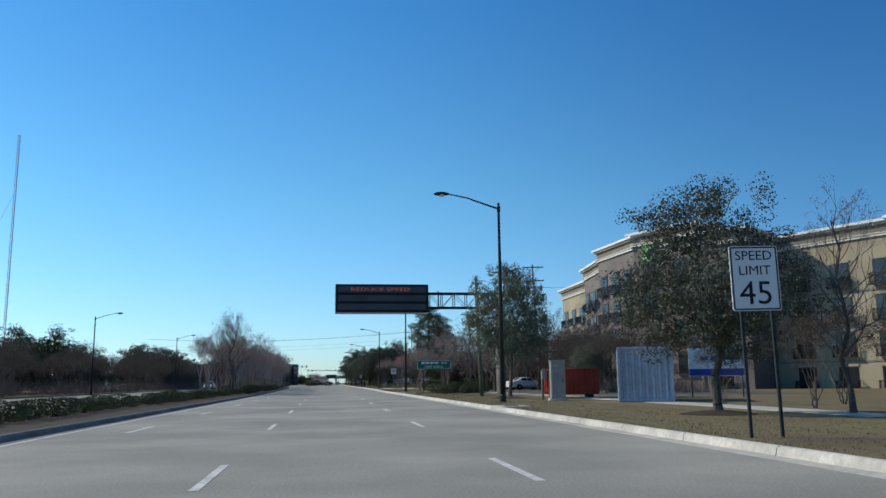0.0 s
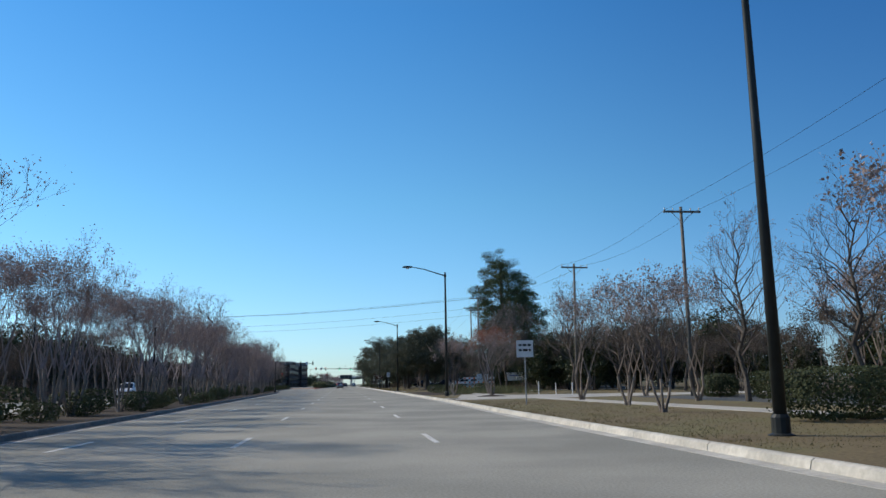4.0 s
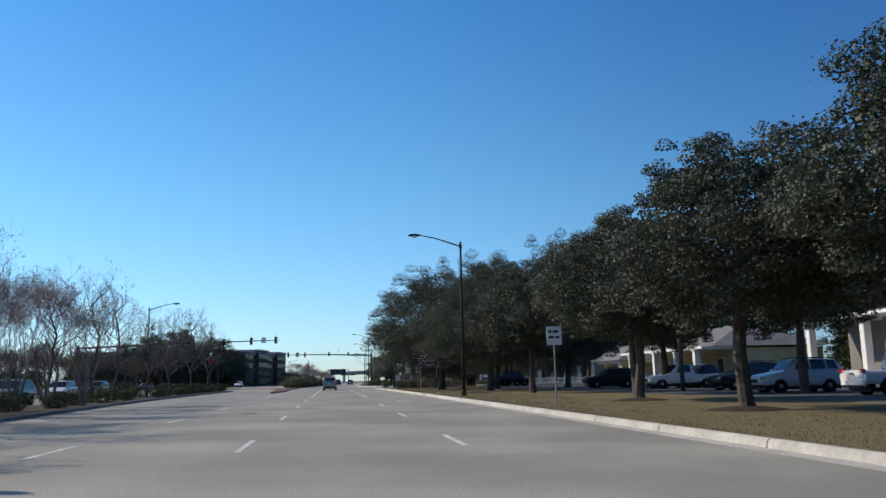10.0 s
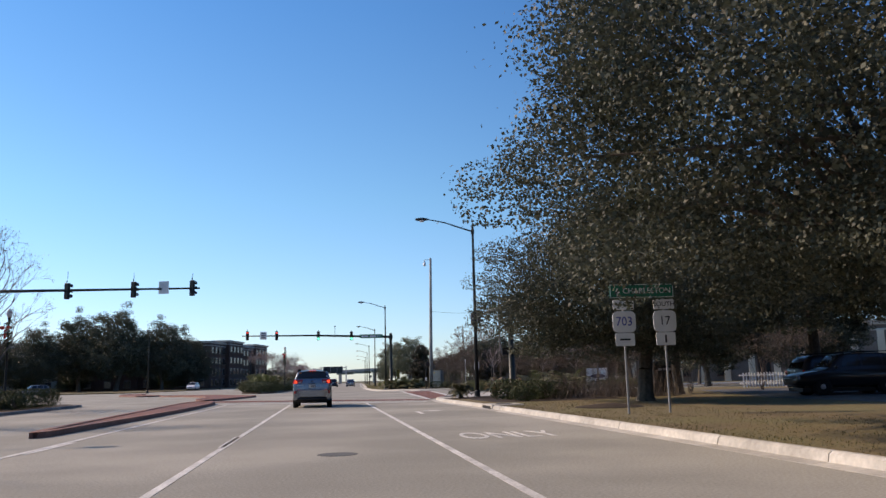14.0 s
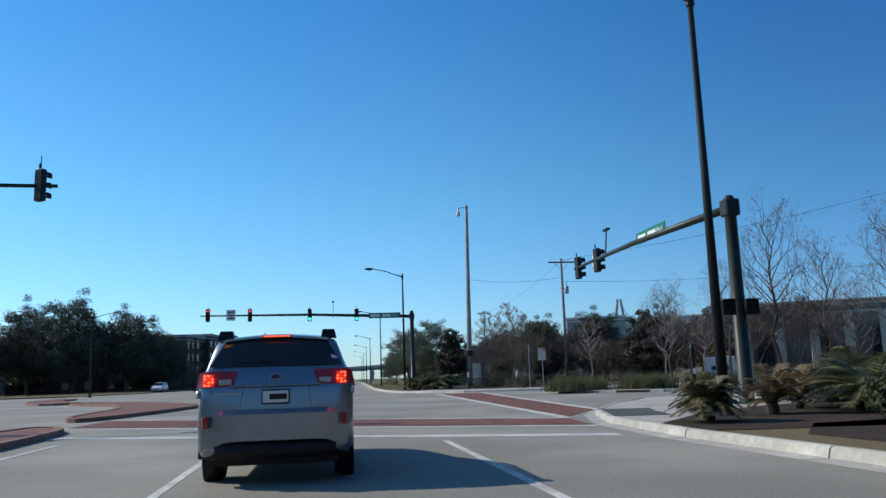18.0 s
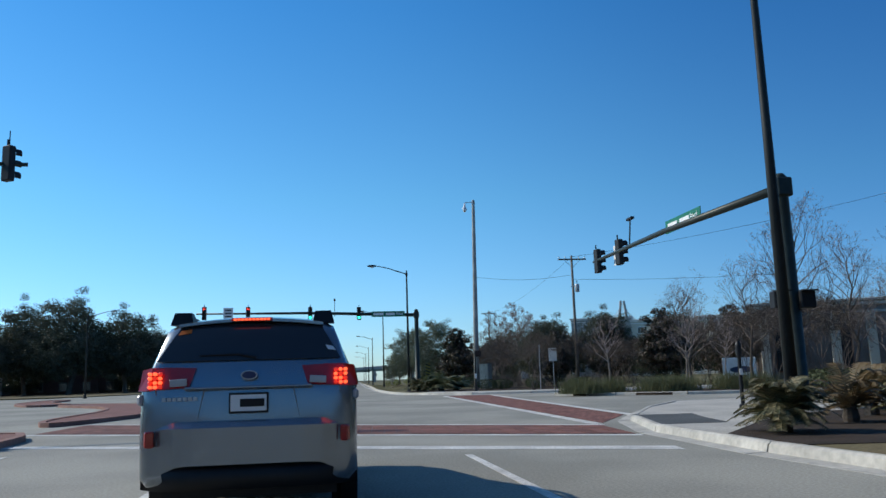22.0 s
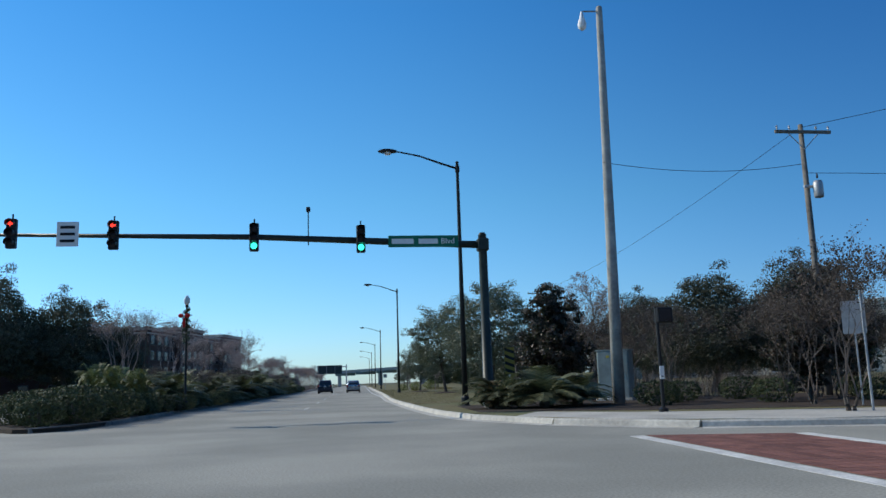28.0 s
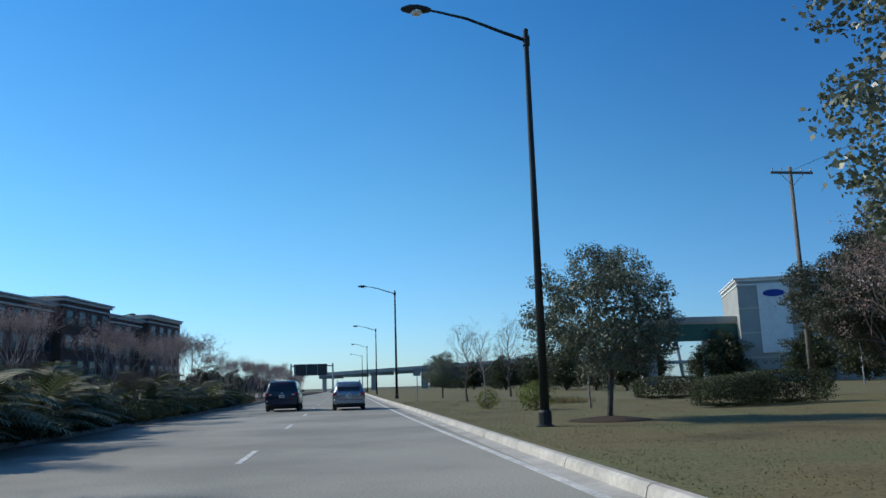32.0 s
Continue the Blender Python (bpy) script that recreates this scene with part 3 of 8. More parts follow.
    part("limb_scaffold", fast_mesh("limb_scaffold", lv, lq), BARK, root)
    part("crown", fast_mesh("crown", v, q), leaf, root)
    return root


def shrub(name, label, seed, sx, sy, sz, leaves, size, leaf, box=0.0, category="shrub", group="", lumps=0.16):
    """A low bush; box near 1 makes it a clipped block."""
    rng = np.random.default_rng(seed)
    p = rng.normal(size=(leaves, 3))
    p /= np.linalg.norm(p, axis=1)[:, None]
    if box:
        p = p / np.max(np.abs(p), axis=1)[:, None] * box + p * (1 - box)
    lump = np.array([1 + lumps * noise.noise(Vector(c) * 2.4 + Vector((seed, 0, 0))) for c in p])
    away = p.copy()
    p *= (rng.uniform(0.55, 1.0, size=leaves) ** 0.25 * lump)[:, None]
    p = p * [sx / 2, sy / 2, sz / 2] + [0, 0, sz / 2]
    p[:, 2] = np.maximum(p[:, 2], 0.02)
    v, q = leaf_quads(p, size, rng, away, 0.6)
    root = thing(name, label, category, group)
    part("foliage", fast_mesh("foliage", v, q), leaf, root)
    segs = [((0, 0, -0.05), (rng.normal() * sx * 0.15, rng.normal() * sy * 0.15, sz * 0.6), 0.03, 0.01) for i in range(6)]
    v, q = limb_tubes(segs, 4)
    part("woody_base", fast_mesh("woody_base", v, q), BARK, root)
    return root


def palm_clump(name, label, seed, fronds, reach, height, leaf, category="palm", group=""):
    """Arching feathered fronds from one short stem."""
    rng = np.random.default_rng(seed)
    vs, qs, segs = [], [], []
    o = 0
    for i in range(fronds):
        w = rng.uniform(0, 2 * math.pi)
        rise = rng.uniform(0, 1)
        out = reach * (0.6 + 0.5 * math.sqrt(1 - rise)) * rng.uniform(0.85, 1.05)
        up = height * (0.45 + 1.35 * rise)
        prev = np.array([0, 0, 0.25])
        side = np.array([-math.sin(w), math.cos(w), 0])
        for k in range(1, 9):
            u = k / 8
            p = np.array([math.cos(w) * out * u, math.sin(w) * out * u, 0.25 + up * (1.9 * u - (1.75 - 0.6 * rise) * u * u) - 0.2 * (1 - rise) * u])
            segs.append((prev, p, 0.012, 0.008))
            d = (p - prev) / np.linalg.norm(p - prev)
            for j in range(3):
                c = prev + (p - prev) * j / 3
                ln = 0.30 * reach * math.sin(min(1, u + 0.12) * math.pi * 0.93) + 0.05
                for sgn in (-1, 1):
                    tip = c + side * sgn * ln + d * ln * 0.55 - np.array([0, 0, ln * 0.15])
                    b = d * 0.022
                    vs += [c - b, c + b, tip]
                    qs.append((o, o + 1, o + 2))
                    o += 3
            prev = p
    root = thing(name, label, category, group)
    part("frond_crown", fast_mesh("frond_crown", np.array(vs), np.array(qs)), leaf, root)
    v, q = limb_tubes(segs, 3)
    part("rib_crown", fast_mesh("rib_crown", v, q), leaf, root)
    part("stem", Shape().lathe((0, 0, -0.05), [(0.14, 0), (0.17, 0.15), (0.12, 0.4)], 10), BARK, root)
    return root


def blades(name, label, seed, spots, per, height, spread, leaf, width=0.012, category="grass", kind="", slant=0.6):
    """Upright thin blades round each spot."""
    rng = np.random.default_rng(seed)
    n = len(spots) * per
    c = np.repeat(np.array(spots, float), per, axis=0)
    c[:, :2] += rng.normal(size=(n, 2)) * spread * 0.4
    w = rng.uniform(0, 2 * math.pi, n)
    h = height * rng.uniform(0.5, 1.1, n)
    lean = rng.uniform(0.1, slant, n) * h
    tip = c + np.stack([np.cos(w) * lean, np.sin(w) * lean, h], 1)
    side = np.stack([-np.sin(w), np.cos(w), np.zeros(n)], 1) * width
    v = np.stack([c - side, c + side, tip], 1).reshape(-1, 3)
    q = np.arange(3 * n).reshape(-1, 3)
    ob = put(name, fast_mesh(name, v, q), leaf)
    return tagged(ob, label, category, "", kind)


def stand(root, x, y, z=0.13, turn=0.0, scale=1.0, tall=1.0):
    """Places a thing, or says where a copy goes."""
    return pose(x, y, z, 0, 0, turn) @ Matrix.Diagonal((scale, scale, scale * tall, 1))


def plant_row(root, places, seed=1, label=None):
    """Puts the first plant at the first place and copies at the others; places of (x, y, scale)."""
    rng = random.Random(seed)
    for i, (x, y, s) in enumerate(places):
        m = pose(x, y, 0.13, 0, 0, rng.uniform(0, 360)) @ Matrix.Diagonal((s, s, s * rng.uniform(0.93, 1.07), 1))
        if i == 0:
            first = m
        else:
            copy_thing(root, m)
    root.matrix_basis = first
    return root


# ---- ground, roads, kerbs ----
KERB_R = smooth_line([(7.0, -120), (7.05, 60), (7.1, 105), (7.6, 140), (7.7, 240), (7.6, 290), (7.4, 308), (7.2, 318.5), (7.9, 323.4), (9.3, 327), (12.2, 331.5), (16.5, 333.6), (40, 331), (120, 322)])
KERB_F = smooth_line([(120, 342), (40, 353), (20, 356.8), (12.8, 358.6), (9.6, 361.0), (7.6, 365), (6.75, 369.5), (6.55, 378), (6.8, 395), (7.6, 412), (8.9, 442), (10.8, 490), (14.5, 580), (19, 700)])
KERB_L = smooth_line([(-7.2, -120), (-7.1, 80), (-7.7, 130), (-8.3, 165), (-9.0, 200), (-10.2, 222), (-12.2, 248), (-13.5, 275), (-13.9, 322), (-14.8, 329), (-16.2, 330.5)])
MED_L = smooth_line([(-13.2, -120), (-13.0, 60), (-14.5, 130), (-16.5, 200), (-18.0, 260), (-18.2, 322), (-17.4, 329.5), (-16.2, 330.5)])
MED_F = smooth_line([(-6.4, 369.0), (-5.5, 370.0), (-5.0, 373), (-4.8, 378), (-4.8, 384), (-4.9, 392), (-4.2, 412), (-2.6, 450), (-0.5, 500), (4, 600), (8.5, 700)])
MED_F2 = smooth_line([(-6.9, 369.2), (-8.6, 371.8), (-9.3, 376), (-9.5, 388), (-9.5, 412), (-8.5, 450), (-7, 500), (-3, 600), (1, 700)])

ground = tagged(put("ground", Shape().add([(-1500, -900, -0.06), (1500, -900, -0.06), (1500, 2600, -0.06), (-1500, 2600, -0.06)], [(0, 1, 2, 3)]), EARTH),
                "flat brownish winter ground reaching the horizon", "ground", kind="structure")

road = tagged(put("road", Shape().add([(-34, -140, 0), (14, -140, 0), (14, 335, 0), (130, 320, 0), (130, 345, 0), (18, 362, 0), (26, 760, 0), (-24, 760, 0), (-34, 420, 0),
                                       (-170, 460, 0), (-170, 380, 0), (-36, 334, 0)], [tuple(range(12))]), ASPHALT),
              "worn pale grey asphalt dual carriageway with fine cracks", "road", kind="structure")

verge_r = tagged(put("verge", Shape().slab([(x + 0.15, y) for x, y in KERB_R[:-6]] + [(120, 323), (120, -120)], -0.05, 0.13), GRASS_GROUND),
                 "dormant brown and green winter turf beside the road", "verge", kind="structure")
verge_f = tagged(put("verge", Shape().slab([(120, 700)] + [(120, 342.5)] + [(x + 0.15, y + 0.1) for x, y in KERB_F[4:]], -0.05, 0.13), LAWN_FAR),
                 "mown brownish winter lawn beside the road", "verge", kind="structure")
median = tagged(put("median", Shape().slab(KERB_L[:-1] + MED_L[::-1], -0.05, 0.13), MULCH), "planted median of dark mulch between kerbs", "median", kind="structure")
median_far = tagged(put("median", Shape().slab(MED_F2[::-1] + MED_F, -0.05, 0.13), MULCH), "planted median of dark mulch and low palms", "median", kind="structure")
verge_l = tagged(put("verge", Shape().slab([(-31, -120), (-31, 320), (-38, 334), (-170, 382), (-170, -120)], -0.05, 0.13), GRASS_GROUND), "rough turf along the far carriageway", "verge", kind="structure")
verge_lf = tagged(put("verge", Shape().slab([(-170, 461), (-60, 432), (-32, 424), (-27, 440), (-20, 700), (-170, 700)], -0.05, 0.13), GRASS_GROUND), "rough turf beyond the side street", "verge", kind="structure")


def kerb_stones(line, side, label, name="kerb", paint=None):
    """A kerb of concrete lengths with joints, and a gutter pan beside it."""
    root = thing(name, label, "kerb", kind="structure")
    pts = []
    for a, b in zip(line, line[1:]):
        d = math.dist(a, b)
        k = max(1, int(d / 1.5))
        for i in range(k):
            pts.append((a[0] + (b[0] - a[0]) * i / k, a[1] + (b[1] - a[1]) * i / k))
    pts.append(line[-1])
    chunk = []
    for p in pts:
        chunk.append(p)
        if len(chunk) > 2 and math.dist(chunk[0], p) > 3.0:
            stone(chunk, root, side, paint or KERB)
            chunk = [p]
    if len(chunk) > 1:
        stone(chunk, root, side, paint or KERB)
    return root


def stone(chunk, root, side, paint):
    a, b = chunk[0], chunk[-1]
    d = math.dist(a, b)
    ang = math.atan2(b[1] - a[1], b[0] - a[0])
    me = bpy.data.meshes.get("kerb_stone_" + paint.name)
    if me is None:
        s = Shape()
        prof = [(-0.10, -0.06), (-0.10, 0.13), (-0.07, 0.155), (0.03, 0.155), (0.075, 0.12), (0.10, 0.012), (0.42, 0.004), (0.42, -0.06)]
        vs = [(x, -y, z) for x in (0.004, 0.996) for y, z in prof]
        k = len(prof)
        fs = [(i, i + 1, k + i + 1, k + i) for i in range(k - 1)] + [tuple(range(k))[::-1], tuple(range(k, 2 * k))]
        s.add(vs, fs)
        me = s.mesh("kerb_stone_" + paint.name)
        me.materials.append(paint)
    ob = new("kerb_stone", me)
    ob.parent = root
    ob.matrix_basis = Matrix.LocRotScale((a[0], a[1], 0), Euler((0, 0, ang)), (d, side, 0.92 if 320.6 < (a[1] + b[1]) / 2 < 327.0 and 7 < a[0] < 10 else 1))


def stripe(line, half=0.06, z=0.005):
    return ribbon(line, half, z - 0.004, z)


def road_x(y):
    """Sideways shift of the lanes along the road."""
    if y < 60:
        return -0.45
    if y < 140:
        return -0.45 + 0.5 * (y - 60) / 80
    if y < 340:
        return 0.05
    return 0.05 + 0.034 * (y - 340)


lane_marks = thing("lane_marking", "worn white dashed lane lines on the asphalt", "road marking", kind="structure")
for y in np.arange(-100, 296, 12.2):
    for x in (-4.6, -1.05, 3.05):
        if x == 3.05 and y > 245:
            continue
        a, b = float(y), float(y) + 3.0
        part("dash", stripe([(x + road_x(a), a), (x + road_x(b), b)]), PAINT, lane_marks)
for y in np.arange(380, 640, 12.2):
    a, b = float(y) + 3.4, float(y) + 6.4
    part("dash", stripe([(1.45 + 0.034 * (a - 380), a), (1.45 + 0.034 * (b - 380), b)]), PAINT, lane_marks)
part("solid_line", stripe([(3.15, 262), (3.15, 318.6)]), PAINT, lane_marks)
part("solid_line", stripe([(-0.95, 270), (-0.95, 319.5)]), PAINT, lane_marks)
part("solid_line", stripe([(-4.7, 270), (-4.7, 322)]), PAINT, lane_marks)
part("solid_line", stripe(smooth_line([(6.35, 388), (6.5, 397), (7.15, 412), (8.0, 442), (9.9, 490), (13.6, 580), (18, 690)]), 0.07), PAINT, lane_marks)
part("solid_line", stripe([(-6.6, -100), (-6.6, 90), (-7.2, 135), (-7.8, 165), (-8.5, 200)]), PAINT, lane_marks)
part("stop_line", Shape().slab([(-6.1, 325.1), (-6.05, 324.5), (6.35, 317.9), (6.45, 318.5)], 0.001, 0.005), PAINT, lane_marks)
for a, b in (((-6.8, 329.3), (6.9, 320.9)), ((-6.7, 334.4), (7.3, 324.2)), ((7.3, 324.6), (8.7, 358)), ((9.5, 327.9), (11.6, 357))):
    part("crosswalk_line", stripe([a, b], 0.14), PAINT, lane_marks)


def arrow_mark(x, y, turn_right=True):
    s = Shape()
    s.slab([(x - 0.07, y - 1.8), (x + 0.07, y - 1.8), (x + 0.07, y), (x - 0.07, y)], 0.001, 0.005)
    s.slab([(x - 0.07, y), (x + 0.55, y + 0.5), (x + 0.55, y + 0.75), (x - 0.07, y + 0.35)], 0.001, 0.005)
    s.slab([(x + 0.55, y + 0.1), (x + 1.05, y + 0.62), (x + 0.55, y + 1.15)], 0.001, 0.005)
    return tagged(put("turn_arrow", s, PAINT), "white painted right-turn arrow on the asphalt", "road marking", "turn arrows", "structure")


for x, y in ((4.6, 201.5), (4.5, 250.0), (4.4, 304.8)):
    arrow_mark(x, y)
for x, y in ((4.7, 187.3), (4.85, 291.2)):
    t_only = thing("lane_word", "white painted word on the asphalt of the turn lane", "road marking", kind="structure")
    writing("ONLY", 2.6, PAINT, t_only, Matrix.Translation((x, y, 0.003)) @ Matrix.Diagonal((0.30, 1, 1, 1)), "word")


def paver_band(root, quad, nu, nv):
    """Red pavers laid over a four-cornered field."""
    a, b, c, d = (Vector((*p, 0.004)) for p in quad)
    s = Shape()
    for i in range(nu):
        for j in range(nv):
            u0, u1, v0, v1 = (i + 0.04) / nu, (i + 0.96) / nu, (j + 0.04) / nv, (j + 0.96) / nv
            P = lambda u, v: (a * (1 - u) + b * u) * (1 - v) + (d * (1 - u) + c * u) * v
            lo = [P(u0, v0), P(u1, v0), P(u1, v1), P(u0, v1)]
            hi = [p + Vector((0, 0, 0.008)) for p in lo]
            s.add(lo + hi, [(4, 5, 6, 7), (0, 1, 5, 4), (1, 2, 6, 5), (2, 3, 7, 6), (3, 0, 4, 7)])
    return s


crosswalk = thing("brick_crosswalk", "red brick paver crosswalk bands across the junction", "crosswalk", kind="structure")
PAVER_LOOSE = mat("red_paver_field", (0.19, 0.085, 0.065), 0.85, 0, 18, 0.2, 0.8, 0.15, bump=0.2, per_island=0.25)
for q, nu, nv in ((((-6.7, 329.6), (6.9, 321.2), (7.2, 324.0), (-6.6, 334.1)), 50, 9), (((7.5, 324.8), (9.3, 328.1), (11.4, 357), (8.9, 358)), 9, 100)):
    part("joint_bed", Shape().add([(*p, 0.003) for p in q], [(0, 1, 2, 3)]), BRICK_JOINT, crosswalk)
    f = part("paver_field", paver_band(crosswalk, q, nu, nv), PAVER_LOOSE, crosswalk)
    f["kind"] = "stuff"


def island(outline, label):
    root = thing("traffic_island", label, "traffic island", kind="structure")
    line = smooth_line(outline + [outline[0]], 0.8)[:-1]
    part("island_bed", Shape().slab(line, -0.02, 0.12), PAVER_LOOSE, root)
    part("island_kerb", ribbon(line + [line[0]], 0.10, -0.02, 0.15), mat("red_kerb_concrete", (0.26, 0.14, 0.11), 0.85, 0, 14, 0.15, 0.8, 0.2), root)
    return root


island([(-5.35, 348.5), (-6.6, 351.5), (-10.5, 360), (-15.5, 366), (-16.5, 364), (-11.5, 355), (-9.2, 346), (-8.6, 337), (-7.6, 333.6), (-6.6, 337), (-5.6, 344)], "low red brick traffic island with sloped kerb")
island([(-5.5, 312), (-5.6, 321), (-6.0, 326.5), (-7.0, 328.2), (-7.6, 326), (-7.0, 312), (-6.2, 296), (-5.8, 300)], "long low red brick median nose before the crosswalk")
island([(-17, 368), (-22, 380), (-24, 392), (-26, 392), (-24, 378), (-19.5, 367)], "low red brick traffic island with sloped kerb")

# planted bed in the mouth of the side street
bed_line = smooth_line([(13.7, 349.8), (16, 346.5), (21, 342.9), (40, 337.5), (70, 332), (70, 338), (40, 345.5), (20, 350.6), (15, 352), (13.7, 349.8)], 1.5)
bed = tagged(put("median", Shape().slab(bed_line[:-1], -0.05, 0.13), MULCH), "mulched planting bed in the side street", "planting bed", kind="structure")

# corner pavements
corner = thing("pavement", "pale concrete corner pavement with tactile ramp", "pavement", kind="structure")
arc = [p for p in KERB_R if p[1] > 318.4 and p[0] < 18]


def inside(i, off):
    """A point set back from the kerb line."""
    a_, b_ = arc[max(i - 1, 0)], arc[min(i + 1, len(arc) - 1)]
    d_ = Vector((b_[0] - a_[0], b_[1] - a_[1])).normalized()
    return (arc[i][0] + d_.y * off, arc[i][1] - d_.x * off)


RAMP = [i for i, p in enumerate(arc) if 321.0 < p[1] < 326.6]
edge = [inside(i, 0.11) for i in range(RAMP[0])] + [inside(RAMP[0], 0.11)] + [inside(i, 1.35) for i in RAMP] + [inside(RAMP[-1], 0.11)] + [inside(i, 0.11) for i in range(RAMP[-1] + 1, len(arc))]
part("slab", Shape().slab([(9.7, 321.5), (12.0, 323.4), (14.0, 324.3), (18.2, 326)] + edge[::-1], 0.02, 0.145), CONCRETE, corner)
n_r = len(RAMP)
part("tactile_ramp", Shape().add([(*inside(i, 0.10), 0.139) for i in RAMP] + [(*inside(i, 1.37), 0.154) for i in RAMP], [(k, n_r + k, n_r + k + 1, k + 1) for k in range(n_r - 1)]), ASPHALT_DARK, corner, "dark tactile ramp")
walk_far = thing("pavement", "pale concrete pavement round the far corner", "pavement", kind="structure")
part("slab", Shape().slab([(8.0, 365.2), (9.9, 361.4), (13, 359.0), (20, 357.2), (40, 353.4), (60, 350.4), (60, 354), (40, 357), (20, 361), (13.5, 363.4), (11.2, 365), (9.2, 367.5)], 0.02, 0.145), CONCRETE, walk_far)
walk_r = thing("pavement", "pale concrete footpath set back behind the grass strip", "pavement", kind="structure")
for i in range(46):
    y0 = 20 + i * 3.6
    x0 = 14.6 + 1.2 * math.sin(y0 / 33.0)
    part("slab", Shape().box((x0, y0 + 1.78, 0.10), (1.6, 3.54, 0.09), pose(0, 0, 0, 0, 0, -2.0 * math.cos(y0 / 33.0)), 0.01), CONCRETE, walk_r)
drive = tagged(put("driveway", Shape().slab([(7.8, 128), (30, 132), (60, 132), (60, 138.5), (30, 138.5), (14, 143), (12.5, 150), (15, 166), (40, 172), (40, 178), (15, 172)], 0.02, 0.140), CONCRETE), "pale concrete driveway crossing the grass", "driveway", kind="structure")
lot = thing("car_park", "dark asphalt car park under the oaks", "car park", kind="structure")
part("surface", Shape().slab([(19, 202), (21, 191), (46, 190), (46, 322), (24, 322), (19, 305)], 0.02, 0.137), ASPHALT_DARK, lot)
lot0 = thing("car_park", "asphalt car park in front of the brick hotel", "car park", kind="structure")
part("surface", Shape().slab([(19, 50), (33, 50), (33, 128), (19, 128)], 0.02, 0.137), ASPHALT_DARK, lot0)
kerb_stones([p for p in KERB_R if -30 < p[1] and p[0] < 45], -1, "pale concrete kerb with gutter along the road")
kerb_stones([p for p in KERB_F if p[0] < 45 and p[1] < 560], -1, "pale concrete kerb with gutter round the far corner")
kerb_stones([p for p in KERB_L if -10 < p[1]], 1, "dark concrete kerb along the planted median", paint=KERB_DARK)
kerb_stones([p for p in MED_F if p[1] < 560], 1, "dark concrete kerb along the far planted median", paint=KERB_DARK)
kerb_stones(bed_line, -1, "concrete kerb round the planting bed")


# ---- street lamps ----
def street_lamp(m, label="tall bronze steel street lamp with a curved single arm", arm=3.0, height=9.95):
    root = thing("street_lamp", label, "street lamp", "street lamps along the road", at=None)
    part("base", Shape().lathe((0, 0, 0), [(0.24, -0.1), (0.24, 0.03), (0.17, 0.06), (0.17, 0.34), (0.13, 0.40)], 12), POLE_DARK, root)
    part("pole", Shape().lathe((0, 0, 0), [(0.125, 0.3), (0.085, height * 0.6), (0.065, height), (0.075, height + 0.02), (0.06, height + 0.06)], 12), POLE_DARK, root, smooth=True)
    pts = [(0, 0, height - 0.25), (-arm * 0.25, 0, height - 0.02), (-arm * 0.55, 0, height + 0.28), (-arm * 0.8, 0, height + 0.42), (-arm + 0.35, 0, height + 0.46)]
    part("arm", Shape().tube(pts, [0.05, 0.045, 0.038, 0.033, 0.03], 8), POLE_DARK, root, smooth=True)
    part("collar", Shape().lathe((0, 0, height - 0.4), [(0.09, 0), (0.10, 0.03), (0.10, 0.25), (0.085, 0.28)], 12), POLE_DARK, root)
    head = Shape()
    rings = []
    for u, w, h0, h1 in ((0.0, 0.06, -0.03, 0.05), (0.12, 0.13, -0.06, 0.09), (0.35, 0.19, -0.08, 0.12), (0.6, 0.18, -0.08, 0.11), (0.76, 0.11, -0.05, 0.06), (0.82, 0.04, -0.02, 0.02)):
        x = -arm + 0.38 - u
        rings.append([(x, w * math.cos(a), height + 0.46 + (h1 if math.sin(a) > 0 else -h0 * 1.0) * math.sin(a)) for a in np.linspace(0, 2 * math.pi, 12, endpoint=False)])
    vs = [p for r in rings for p in r]
    fs = [(i * 12 + k, i * 12 + (k + 1) % 12, (i + 1) * 12 + (k + 1) % 12, (i + 1) * 12 + k) for i in range(5) for k in range(12)] + [tuple(range(12)), tuple(60 + k for k in range(12))[::-1]]
    hd = part("lamp_head", head.add(vs, fs), POLE_DARK, root, smooth=True)
    part("lens", Shape().lathe((-arm - 0.02, 0, height + 0.31), [(0.05, 0), (0.12, 0.02), (0.155, 0.07), (0.15, 0.10)], 12), LAMP_GLASS, hd, "pale glass lens")
    root.matrix_basis = m
    return root


lamp0 = street_lamp(pose(0, 0, 0))
RIGHT_LAMPS = [(8.5, -12, 10.1), (8.85, 40.4, 10.4), (9.0, 92.8, 10.24), (9.1, 142.0, 9.95), (9.05, 198.4, 9.9), (8.95, 253.3, 10.0), (9.6, 320.2, 10.06), (8.34, 375.9, 10.55), (9.9, 425.3, 10.75),
               (11.6, 479.3, 10.0), (13.5, 528.2, 10.0), (15.5, 580, 10.0), (17.5, 632, 10.0)]
LEFT_LAMPS = [(-30, 60), (-30, 110), (-28.5, 160), (-28.5, 212), (-28.5, 262), (-20.4, 299), (-27.5, 410), (-22.7, 461), (-20, 504), (-17.5, 556)]
for x, y, h in RIGHT_LAMPS[1:]:
    copy_thing(lamp0, pose(x, y, 0.12) @ Matrix.Diagonal((1, 1, (h - 0.12) / 9.95, 1)))
for x, y in LEFT_LAMPS:
    copy_thing(lamp0, pose(x, y, 0.12, 0, 0, 180))
lamp0.matrix_basis = pose(*RIGHT_LAMPS[0][:2], 0.12)


